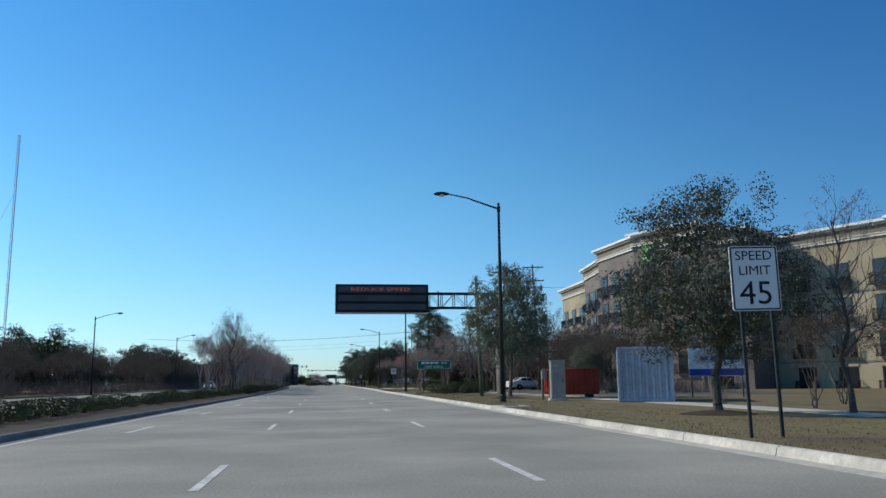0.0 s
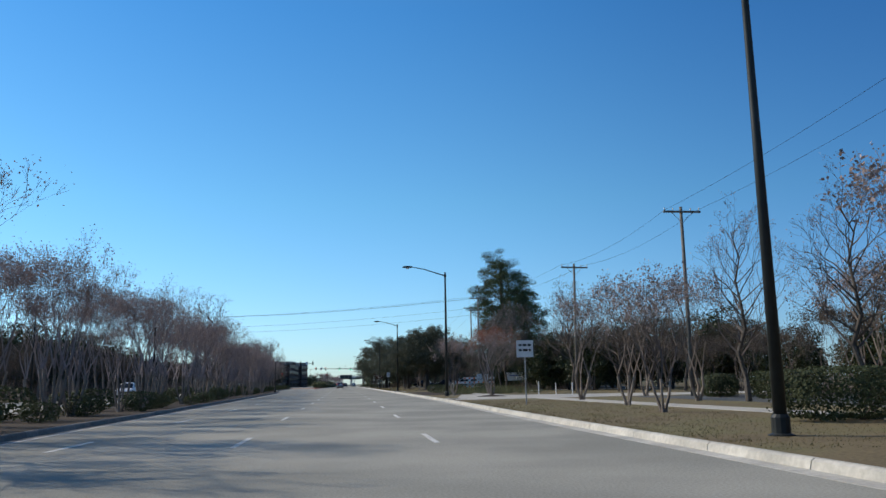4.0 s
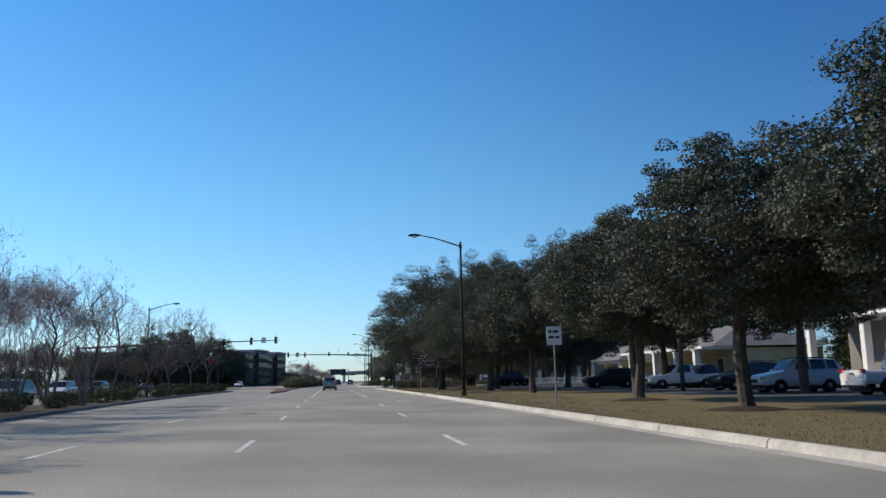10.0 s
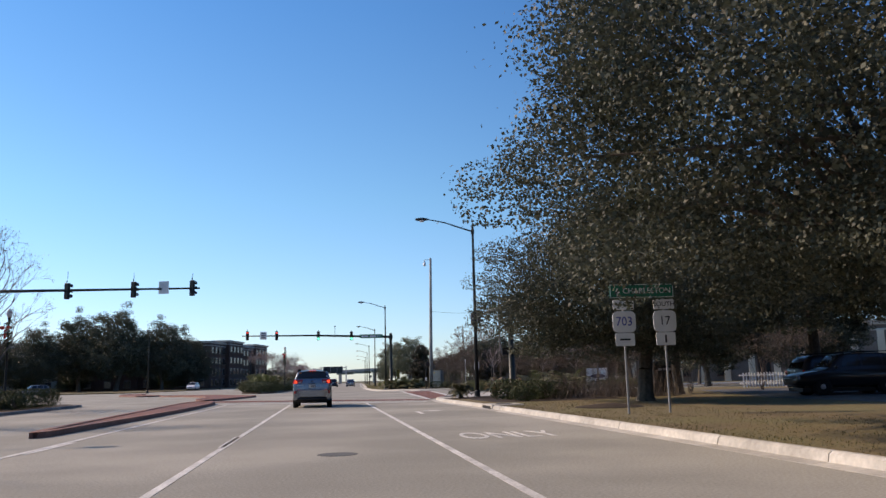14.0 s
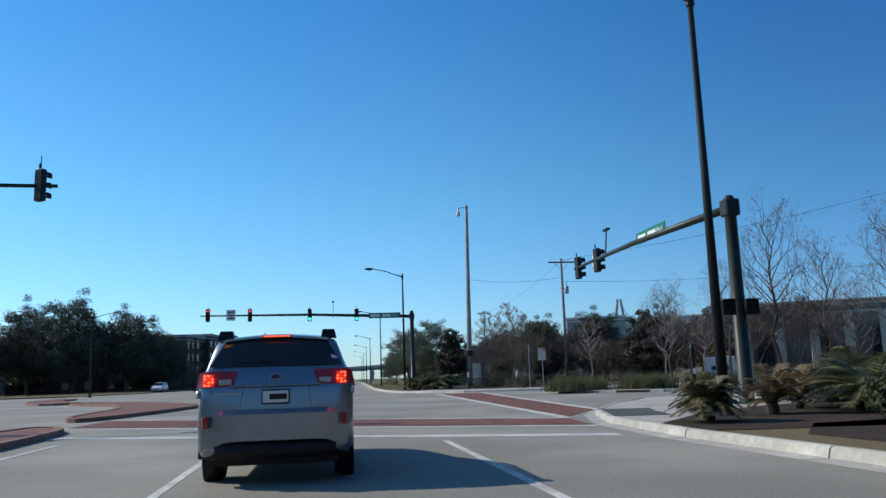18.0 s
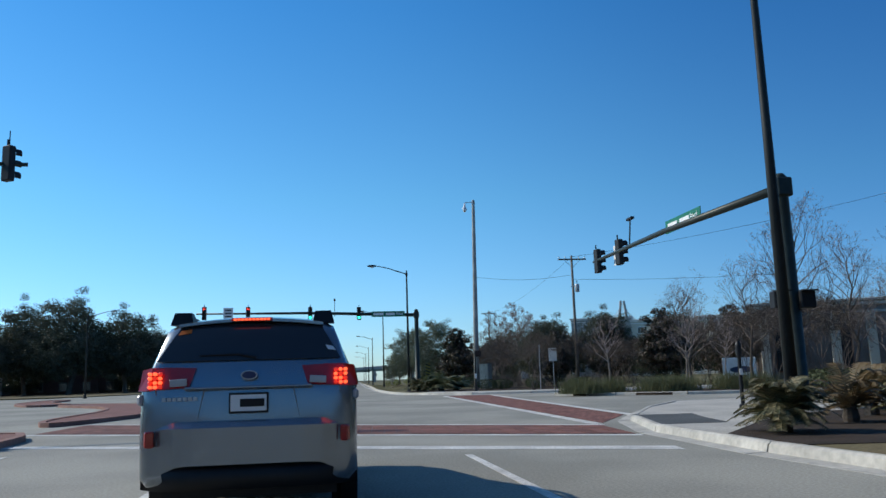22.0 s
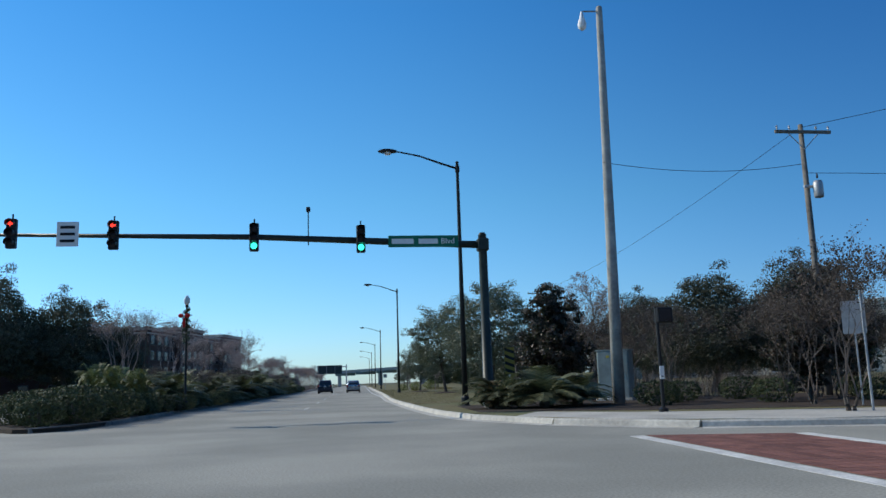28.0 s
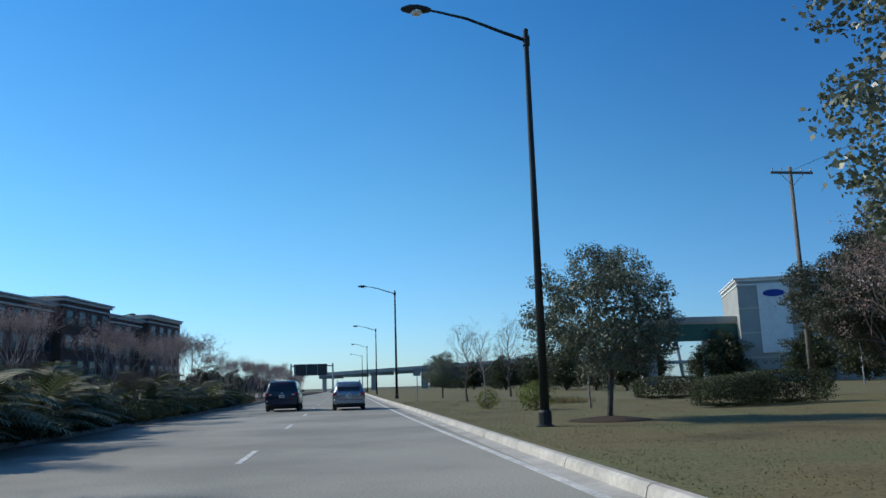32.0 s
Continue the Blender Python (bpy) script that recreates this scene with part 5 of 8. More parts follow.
om = thing("object_marker", "yellow and black striped hazard marker beside the signal mast", "hazard marker")
# Sheet yellow darkened to stand in for the shade it hangs in.
sheet(om, 0.38, 1.02, (0, 0, 1.75), mat("shaded_yellow_sheet", (0.26, 0.19, 0.03), 0.55, 0, 4, 0.1, 0.8, 0.15), r=0.02)
for k in range(4):
    z = 1.36 + k * 0.26
    part("stripe", Shape().add([(-0.185, -0.013, z), (0.185, -0.013, z - 0.14), (0.185, -0.013, z - 0.02), (-0.185, -0.013, z + 0.12)], [(0, 1, 2, 3)]), LEGEND_BLACK, om)
post(om, 0, 2.1, 0.03)
om.matrix_basis = pose(9.65, 373.1, 0.13, 0, 0, -6)


# ---- decorative lamp posts on the median ----
def globe_lamp(x, y, h, wreath, label):
    r = thing("lamp_post", label, "lamp post", "decorative lamp posts")
    part("post", Shape().lathe((0, 0, 0), [(0.2, 0), (0.2, 0.3), (0.12, 0.45), (0.06, 0.6), (0.05, h - 0.7), (0.09, h - 0.65), (0.07, h - 0.55)], 12), BLACK, r, smooth=True)
    part("globe", Shape().lathe((0, 0, h - 0.55), [(0.09, 0), (0.15, 0.12), (0.16, 0.28), (0.10, 0.42), (0.03, 0.5)], 12), LAMP_GLASS, r, "white frosted globe", True)
    if wreath:
        rng = np.random.default_rng(int(y))
        t = rng.uniform(0, 1, 700)
        c = np.stack([0.13 * np.cos(t * 40), 0.13 * np.sin(t * 40), h - 2.6 + t * 1.9], 1) + rng.normal(size=(700, 3)) * 0.06
        v, q = leaf_quads(c, 0.09, rng)
        part("garland", fast_mesh("garland", v, q), LEAF_DARK, r, "dark green garland wound round the post")
        for sg in (-1, 1):
            part("bow_loop", Shape().lathe((sg * 0.16 - 0.1, -0.2, h - 1.25), [(0.03, 0), (0.13, 0.06), (0.14, 0.16), (0.04, 0.22)], 8), RED_BOW, r, "red bow")
        part("bow_tail", Shape().box((-0.1, -0.2, h - 1.5), (0.14, 0.03, 0.5)), RED_BOW, r)
    r.matrix_basis = pose(x, y, 0.13)
    return r


globe_lamp(-4.65, 386.2, 6.0, True, "black lamp post with red bow and garland")
globe_lamp(-10.2, 216.4, 5.6, False, "black decorative lamp post with a white globe")
globe_lamp(-11.5, 134, 5.6, False, "black decorative lamp post with a white globe")
globe_lamp(-16.6, 322, 5.6, True, "black lamp post with garland beside the junction")


# ---- trees ----
rr = random.Random(7)
# crape myrtles of the median, bare, with seed heads
cm = [bare_tree("crape_myrtle", lab, s, h, st, 1.7, 0.055, 5, 0.42, 0.5, BARK_PALE, pods, pm, 0.06, group="crape myrtles on the median")
      for lab, s, h, st, pods, pm in (("bare multi-stemmed crape myrtle with pale bark and seed heads", 11, 6.4, 5, 3800, LEAF_PODS),
                                      ("bare crape myrtle with pale stems and seed heads", 12, 6.0, 4, 3000, LEAF_PODS),
                                      ("bare multi-stemmed crape myrtle with grey twigs", 13, 6.8, 6, 3800, LEAF_PODS))]
spots = [[], [], []]
k = 0
for y in np.arange(88, 250, 4.6):
    c = -11.0 if y < 140 else (-12.0 if y < 200 else -14.6 if y < 235 else -15.6)
    for off in ((-1.4, 0), (1.6, 2.2)):
        spots[k % 3].append((c + off[0] + rr.uniform(-0.5, 0.5), float(y) + off[1] + rr.uniform(-0.8, 0.8), rr.uniform(0.85, 1.12)))
        k += 1
for y in np.arange(388, 640, 6.0):
    spots[k % 3].append((-7.3 + 0.033 * (y - 388) + rr.uniform(-1.1, 0.9), float(y) + rr.uniform(-0.8, 0.8), rr.uniform(0.62, 0.9)))
    k += 1
for root, sp_ in zip(cm, spots):
    plant_row(root, sp_, 3)

# single-stemmed bare trees
bt = leader_tree("bare_tree", "bare winter tree with one straight trunk and fine twigs", 21, 8.5, 1.7, 6.8, 0.12, 30, BARK, 1200, LEAF_PODS, 0.06, 4, group="bare trees")
plant_row(bt, [(-11, 94.8, 1.0), (-9.9, 87.5, 0.95), (-11.2, 101, 1.05), (-12.4, 97, 0.95), (-14.5, 174, 1.05), (-11.6, 156, 1.2), (-15.6, 252, 1.0), (-16, 268, 1.05), (-16.3, 291, 1.12), (-16.3, 305, 1.15), (-16.8, 320, 1.2),
               (12.0, 85.4, 0.85), (28.7, 107, 0.9), (15.6, 22.4, 0.75), (23.8, 354, 0.84), (32.8, 356, 1.42), (29.6, 357, 0.95), (38, 358, 1.2), (26.5, 361, 0.8), (37, 349, 1.25), (31, 345, 0.7), (15, 84, 0.82), (17.5, 87, 0.9), (19.2, 92, 0.95), (21.8, 94, 1.0), (16.8, 80, 0.78), (20, 98, 1.1), (23, 103, 1.2), (26, 97, 1.25), (22, 109, 1.2), (27, 108, 1.3), (19, 113, 1.0), (24, 90, 1.15), (29, 101, 1.3), (20.5, 89, 0.9), (31, 90, 1.3), (20, 172, 1.15), (23.5, 178, 1.3), (27, 170, 1.3), (18.5, 167.5, 0.9), (31, 178, 1.35), (21.5, 185, 1.2), (-14.6, 238, 1.0), (-15, 228, 1.05), (-15.4, 260, 1.0), (-15.8, 278, 0.95), (13.9, 457, 0.62),
               (15.8, 162.5, 0.95), (24.5, 160, 1.25), (29, 166, 1.3), (33, 158, 1.3), (26, 150, 1.2), (31, 147, 1.1), (37, 170, 1.2), (20, 470, 0.7)], 5)
bt2 = bare_tree("bare_tree", "bare tree with pale bark and a few withered leaves", 23, 7.0, 3, 1.5, 0.075, 5, 0.5, 0.35, BARK_PALE, 1500, LEAF_PODS, 0.10, group="bare trees")
plant_row(bt2, [(11.5, 78.3, 0.8), (10.3, 90.3, 0.75), (11.3, 104, 0.7), (13, 112, 0.8), (11.9, 137.8, 0.7), (11.0, 153.7, 0.8), (10.2, 146, 0.7), (14, 122, 0.85), (18, 116, 0.9), (25, 112, 1.0), (20, 128, 0.9),
                (22, 100, 0.9), (28, 118, 1.0), (25, 80, 1.0), (27, 68, 1.05), (28, 56, 1.0), (29, 90, 1.1), (13.0, 206, 0.7), (22.4, 428, 0.7)], 6)
rt = leader_tree("bare_tree", "broad bare tree with pinkish withered leaves behind the hedge", 27, 9.0, 1.2, 9.0, 0.15, 38, BARK_PALE, 5200, LEAF_PINK, 0.10, group="bare trees")
plant_row(rt, [(25.5, 420.5, 1.0), (29.8, 423, 1.18), (22.6, 427.5, 0.75), (34, 428, 1.1)], 8)
yt = leader_tree("bare_tree", "small bare street tree with a slim pale trunk", 29, 4.4, 1.6, 3.0, 0.06, 20, BARK_PALE, 0, None, 0.05, 3, group="small bare trees", twig=TWIG_PALE)
plant_row(yt, [(16.6, 349, 1.0), (21.5, 349.8, 1.02), (26.2, 354.2, 1.0), (15.2, 437, 0.9), (13.4, 449, 0.95)], 9)
bo = bare_tree("bare_tree", "crape myrtle with a crown of orange autumn leaves", 25, 6.0, 4, 1.6, 0.06, 5, 0.45, 0.4, BARK_PALE, 2600, LEAF_ORANGE, 0.13)
plant_row(bo, [(14.0, 150.5, 0.95)], 2)

# live oaks
oak = [leafy_tree("live_oak", lab, s, h, w, c, n, sz, LEAF_OAK, r, b, 0.9, inner=i_, fluff=f_, spray=0.11, category="tree", group="live oaks", core_reach=0.8, core_leaf=1.7)
       for lab, s, h, w, c, n, sz, r, b, i_, f_ in (("large dark evergreen live oak with spreading crown", 31, 14.5, 17.6, 1.7, 300000, 0.074, 0.36, 170, 46000, 0.041),
                                                ("broad evergreen live oak with uneven crown", 36, 9.6, 15.0, 1.7, 210000, 0.078, 0.30, 150, 34000, 0.044),
                                                ("dense dark live oak with low branches", 33, 11.0, 11.0, 3.1, 80000, 0.106, 0.25, 105, 11000, 0.045),
                                                ("evergreen oak with a full rounded crown", 34, 10.0, 11.0, 1.4, 46000, 0.13, 0.28, 115, 7000, 0.052))]
OAKS = [(2, 13.3, 198.8, 9.7, 11.2), (2, 15.7, 219, 9.4, 11), (2, 12.8, 225, 8.6, 9.2), (2, 13.8, 236, 8.6, 9.4), (2, 18, 247, 10.8, 11.0), (2, 14.6, 258, 9.8, 9.6), (0, 14.1, 271, 12.2, 13.6), (0, 12.1, 287, 13.6, 17.8),
        (2, 17.4, 284, 13.8, 11.5), (1, 13.9, 305.8, 8.9, 14.6), (2, 24, 240, 10, 10), (2, 26, 262, 10, 11), (2, 28, 222, 10, 11), (3, 30.5, 411, 8.4, 9.5), (0, 24, 281, 16, 14),
        (3, -48, 474, 19.5, 20), (3, -38.5, 478, 17, 17.5), (3, -57, 476, 18.5, 17), (3, -64, 468, 15, 15), (3, -33, 484, 13, 13.5), (3, -73, 468, 12.5, 14), (3, 31, 335, 8.5, 9),
        (2, 24, 309.5, 10.5, 11.5), (2, 19.5, 315, 8.5, 10.5), (2, 31, 296, 11, 11), (3, 38, 332, 9, 10), (3, 29, 384, 7.4, 8.5), (3, 35, 380, 7.0, 8), (3, 23.5, 384, 6.6, 7.6), (2, 30, 438.5, 8, 9), (3, 33, 440, 9, 9)]
OAK_SIZE = [(14.5, 17.6), (9.6, 15.0), (11.0, 11.0), (10.0, 11.0)]
first = {}
for n_, (k_, x, y, h, w) in enumerate(OAKS):
    m_ = pose(x, y, 0.13, 0, 0, (n_ * 137) % 360) @ Matrix.Diagonal((w / OAK_SIZE[k_][1], w / OAK_SIZE[k_][1], h / OAK_SIZE[k_][0], 1))
    if k_ in first:
        copy_thing(oak[k_], m_)
    else:
        first[k_] = m_
for k_, m_ in first.items():
    oak[k_].matrix_basis = m_

# smaller evergreen trees
small = leafy_tree("young_live_oak", "young evergreen oak with slender trunk and open crown", 41, 7.2, 6.8, 1.7, 46000, 0.08, LEAF_YOUNG, 0.12, 90, 0.9, inner=1700, fluff=0.05, plump=0.95, spray=0.2, taper=0.25, group="young oaks")
thin = leafy_tree("young_live_oak", "young oak with thin greyish brown winter foliage", 42, 7.4, 6.8, 1.5, 42000, 0.072, LEAF_THIN, 0.13, 110, 0.9, inner=1100, fluff=0.05, plump=0.95, spray=0.3, taper=0.3, group="young oaks")
plant_row(thin, [(11.8, 23.4, 1.0)], 10)
copy_thing(small, pose(11.4, 49.8, 0.13, 0, 0, 200) @ Matrix.Diagonal((0.9, 0.9, 1.22, 1)))
plant_row(small, [(13.0, 393.5, 1.04), (12.7, 411.6, 1.06), (12.25, 427, 0.7), (15.0, 474, 0.55), (31, 98, 0.8), (22, 66, 0.6), (36, 425, 1.0)], 11)
mag = leafy_tree("magnolia", "dark dense evergreen magnolia with conical crown", 43, 6.5, 4.2, 0.5, 15000, 0.14, LEAF_MAGNOLIA, 0.12, 60, 0.2, inner=2600, group="magnolias")
plant_row(mag, [(13.4, 380.2, 0.88), (25.5, 362, 0.95), (33, 366, 1.0), (19.5, 369, 0.7), (14.0, 88.5, 0.45), (28, 380, 1.0)], 12)

# tall pine
pine = leafy_tree("pine_tree", "tall pine with bare lower trunk and high crown", 47, 20.5, 9.0, 7.0, 120000, 0.095, LEAF_PINE, 0.26, 120, 0.3, inner=1800, fluff=0.075, plump=0.66, taper=0.12, spray=0.16, spire=0.9, group="pines", core_reach=0.6)
plant_row(pine, [(24.7, 197.5, 1.0), (29.5, 203, 0.8)], 13)

# background woods, far left and far right
wood = leafy_tree("tree", "dark evergreen tree in the woods across the road", 51, 8.5, 9.5, 0.3, 11000, 0.19, LEAF_DARK, 0.2, 70, 0.4, inner=2600, group="woods across the road")
wp = []
for y in np.arange(-20, 330, 6.5):
    wp.append((-46 + rr.uniform(-6, 6), float(y) + rr.uniform(-3, 3), rr.uniform(0.65, 1.05) * (1.3 if 125 < y < 260 else 1.0)))
for y in np.arange(330, 620, 12):
    wp.append((70 + rr.uniform(-5, 5), float(y), rr.uniform(0.8, 1.1)))
for y in np.arange(20, 320, 12):
    wp.append((58 + rr.uniform(-4, 4) + (20 if 30 < y < 110 else 0), float(y), rr.uniform(0.9, 1.2)))
for y in np.arange(480, 720, 9):
    wp.append((34 + 0.07 * (y - 480) + rr.uniform(-5, 5), float(y), rr.uniform(0.55, 0.8)))
    wp.append((-26 + 0.05 * (y - 480) + rr.uniform(-4, 4) - (14 if y < 580 else 0), float(y) + 3, rr.uniform(0.6, 0.9)))
for x in np.arange(-150, -60, 11):
    wp.append((float(x), 520 + rr.uniform(-15, 15) + 0.3 * x, rr.uniform(0.9, 1.2)))
for x, y, k_ in ((26, 184, 0.8), (31, 189, 0.95), (36, 181, 1.0), (29, 176, 0.8), (35, 170, 0.95), (39, 190, 1.05), (42, 176, 1.05), (43, 165, 1.05), (25, 200, 0.75), (29, 205, 0.9), (34, 212, 1.0), (39, 217, 1.05), (45, 225, 1.1), (21.5, 192, 0.55), (24, 191, 0.7), (20, 176, 0.6), (24, 170, 0.8), (28, 163, 0.85)):
    wp.append((x, y, k_))
plant_row(wood, wp, 14)
brush = bare_tree("bare_tree", "tangled bare brown brushwood tree", 55, 6.5, 3, 0.5, 0.055, 5, 0.55, 0.25, BARK, 4200, LEAF_BRUSH, 0.085, group="brushwood")
bp_ = []
for y in np.arange(60, 250, 6.0):
    bp_.append((-36 + rr.uniform(-3, 3), float(y), rr.uniform(0.75, 1.05) * (1.25 if y > 125 else 1.0)))
    bp_.append((-34 + rr.uniform(-2, 2), float(y) + 3, rr.uniform(0.6, 0.9)))
for y in np.arange(362, 392, 3.2):
    for x in (17, 22, 27, 33):
        if x < 20 or y < 374:
            bp_.append((x + rr.uniform(-2, 2), float(y) + rr.uniform(-1.5, 1.5), rr.uniform(0.5, 0.72)))
for y in np.arange(140, 186, 5):
    for x in (27, 34, 41):
        bp_.append((x + rr.uniform(-2, 2), float(y), rr.uniform(0.8, 1.1)))
for y in np.arange(60, 125, 6):
    bp_.append((26 + rr.uniform(-3, 3), float(y), rr.uniform(0.6, 0.85)))
for y in np.arange(250, 322, 5):
    bp_.append((-21 + rr.uniform(-1.5, 1.5) - 12, float(y), rr.uniform(0.7, 0.95)))
for x, y, k_ in ((11.8, 313.5, 0.34), (13.2, 315, 0.38), (14.8, 313.6, 0.36), (16.4, 315.5, 0.42), (18.5, 317, 0.45), (20.6, 316, 0.45), (23, 321, 0.6), (26.5, 319, 0.6), (30, 322, 0.7), (19, 323.5, 0.5), (34, 327, 0.7),
                 (29, 356.5, 0.8), (32, 358.5, 0.9), (35, 360, 0.95), (38, 362, 1.0), (33, 364, 0.95), (29.5, 363, 0.8), (36.5, 357, 0.7), (41, 364, 1.0), (36, 367, 0.9)):
    bp_.append((x, y, k_))
for y in np.arange(252, 345, 6.5):
    bp_.append((-29 + rr.uniform(-2, 2), float(y), rr.uniform(0.7, 1.0)))
    bp_.append((-41 + rr.uniform(-3, 3), float(y), rr.uniform(0.9, 1.2)))
for y in np.arange(391, 462, 5.5):
    bp_.append((-6.2 + 0.034 * (y - 384) + rr.uniform(-1, 1), float(y), rr.uniform(0.3, 0.45)))
for x, y, k_ in ((17, 26.5, 0.5), (19.5, 24.5, 0.55), (20.5, 30, 0.62), (16.2, 31.5, 0.42), (22.5, 35, 0.6), (22, 62, 0.75), (24, 66, 0.9), (23, 71, 0.8), (25, 76, 0.95), (23.5, 81, 0.9), (26, 86, 1.0), (24, 91, 0.95), (27, 95, 1.05), (24.5, 100, 0.95), (28, 104, 1.1), (25.5, 109, 1.0), (31, 92, 1.1), (32, 101, 1.15), (31, 112, 1.1), (33, 84, 1.0), (29, 74, 1.0),
                 (17, 174, 0.5), (20, 179, 0.75), (23, 184, 0.9), (19.5, 190, 0.8), (25, 190, 1.0), (28, 186, 1.1), (22, 171, 0.7), (16, 181, 0.5), (31, 194, 1.1)):
    bp_.append((x, y, k_))
plant_row(brush, bp_, 15)
def thicket(label, seed, n, boxes, height, mat_):
    r_ = np.random.default_rng(seed)
    sp = []
    for x0, x1, y0, y1 in boxes:
        k_ = max(3, int(n * (x1 - x0) * (y1 - y0) / 40))
        sp += [(float(a_), float(b_), 0.1) for a_, b_ in zip(r_.uniform(x0, x1, k_), r_.uniform(y0, y1, k_))]
    return blades("undergrowth", label, seed, sp, 40, height, 1.4, mat_, 0.009, "undergrowth", "stuff", 1.3)
thicket("tangled brown winter undergrowth behind the verge", 91, 14, [(15, 34, 376, 392), (24, 31, 58, 125), (20, 34, 174, 196)], 1.7, TWIG)
thicket("tangled brown winter undergrowth across the road", 92, 8, [(-40, -31, 40, 345)], 2.4, TWIG)
thicket("low grey twiggy bushes before the junction", 93, 60, [(11, 17.5, 311.5, 316.5)], 1.5, TWIG)
thicket("dry winter grasses and weeds by the driveway", 94, 40, [(14.5, 20, 164, 184)], 0.9, TUFT_GREEN)

# ---- shrubs ----
hedge = shrub("hedge", "clipped dark green hedge block", 61, 4.0, 1.7, 1.2, 11000, 0.065, LEAF_HEDGE, 0.62, "hedge", "clipped hedges")
for x, y, s, t in [(22.5, 123, 1.1, 70), (22.3, 116, 1.2, 85), (22.5, 107, 1.2, 95), (23.2, 447, 1, 0), (26.5, 445.5, 1, 0), (22.5, 435, 1.1, 10), (18.6, 420.5, 0.8, 20), (21.2, 419.6, 0.85, 15), (23.4, 414.5, 1.0, 35), (26.4, 417, 1.1, 35), (28, 430, 1.2, 0), (13.6, 97.2, 1.1, 4), (17.4, 97.6, 1.15, 2), (21.2, 98.2, 1.15, 6), (24.9, 98.6, 1.1, 3), (-17.4, 320.0, 0.95, 80), (-15.6, 323.5, 0.9, 70), (-16.6, 312, 0.95, 92), (-16.4, 304, 0.95, 92), (-16.2, 296, 0.95, 92)]:
    copy_thing(hedge, stand(hedge, x, y, 0.13, t, s))
hedge.matrix_basis = stand(hedge, 19.6, 433.5, 0.13, 10, 0.9)
low = shrub("shrub", "low rounded evergreen shrub in mulch", 63, 1.9, 1.7, 0.95, 1500, 0.085, LEAF_HEDGE, 0.15, group="low shrubs")
ls = []
for y in np.arange(-10, 90, 1.7):
    ls.append((-9.6 + rr.uniform(-0.35, 0.35), float(y), rr.uniform(0.55, 0.75)))
for y in np.arange(90, 320, 5.6):
    ls.append((-10.6 - max(0, min(1, (y - 130) / 140)) * 6.2 + rr.uniform(-0.6, 0.6), float(y) + 1.6, rr.uniform(0.8, 1.3)))
    ls.append((-8.9 - max(0, min(1, (y - 130) / 140)) * 6.0 + rr.uniform(-0.5, 0.9), float(y), rr.uniform(0.6, 1.05)))
for x, y in ((10.2, 70), (11.2, 72), (12.3, 71), (13.4, 73), (12, 76), (13.4, 77.5), (14.5, 75), (10.6, 79), (12.6, 81), (14.8, 80), (16, 83), (15.5, 87), (9.8, 313), (10.9, 312), (12, 313), (13.2, 315), (11.0, 316), (9.9, 310),
             (9.0, 372), (10.2, 374), (11.8, 373), (13.8, 369), (15.5, 371), (17.5, 368), (18.5, 372), (20.5, 367), (22, 370), (15.4, 327.5), (16.5, 325.5), (17.8, 323), (15.8, 322.5), (11.5, 157), (12.8, 161), (10.8, 165), (13.6, 168), (12.2, 172), (15.2, 160), (16.2, 166), (14.6, 174)):
    ls.append((x, y, rr.uniform(0.75, 1.1)))
for y in np.arange(379, 480, 2.7):
    ls.append((-4.9 + 0.034 * (y - 384) + rr.uniform(-0.2, 0.35) - (0.4 if y < 384 else 0), float(y), rr.uniform(0.6, 1.0)))
    ls.append((-6.9 + 0.034 * (y - 384) + rr.uniform(-0.6, 0.6), float(y) + 0.9, rr.uniform(0.9, 1.5)))
for x, y, k_ in ((-6.6, 370.6, 0.95), (-5.8, 371.9, 1.05), (-7.4, 371.9, 1.1), (-6.5, 373.2, 1.25), (-8.3, 373.4, 1.15), (-5.6, 374.4, 1.2), (-7.3, 375.0, 1.35), (-8.6, 375.6, 1.25), (-5.7, 376.8, 1.2), (-7.0, 377.4, 1.4), (-8.5, 378.0, 1.3)):
    ls.append((x, y, k_))
for y in np.arange(382, 470, 2.1):
    ls.append((-5.6 + 0.034 * (y - 384) + rr.uniform(-0.4, 0.5), float(y), rr.uniform(0.6, 1.0)))
plant_row(low, ls, 16)
yel = shrub("shrub", "bushy yellow-green shrub beneath the tree", 65, 2.2, 2.0, 1.5, 1700, 0.10, LEAF_YELLOW, 0.0, group="yellow-green shrubs", lumps=0.55)
plant_row(yel, [(13.8, 392.2, 0.6), (12.5, 392.8, 0.5), (15.0, 391.8, 0.62), (16.4, 392.6, 0.55), (17.6, 392.0, 0.6), (12.9, 437, 0.7), (16, 448, 0.8), (11.8, 441, 0.5)], 17)
blades("ornamental_grass", "clumps of dry ornamental grass in mulch", 71,
              [(13.5 + rr.uniform(-3, 6) * 1.0, 156 + rr.uniform(-6, 8), 0.13) for i in range(34)] + [(13.4 + rr.uniform(0, 3), 168 + rr.uniform(-8, 9), 0.13) for i in range(22)], 90, 0.75, 1.0, TUFT_GREEN)
for x, y, w in ((15.2, 347.8, 1.5), (19.2, 347.2, 1.6), (23.0, 346.8, 1.5), (27.6, 345.2, 1.4)):
    blades("ornamental_grass", "mound of greyish green ornamental grass behind the kerb", int(x * 10), [(x + rr.uniform(-w, w) * 0.8, y + rr.uniform(-0.7, 0.7), 0.13) for i in range(9)], 330, 0.9, 0.9, TUFT_GREEN)
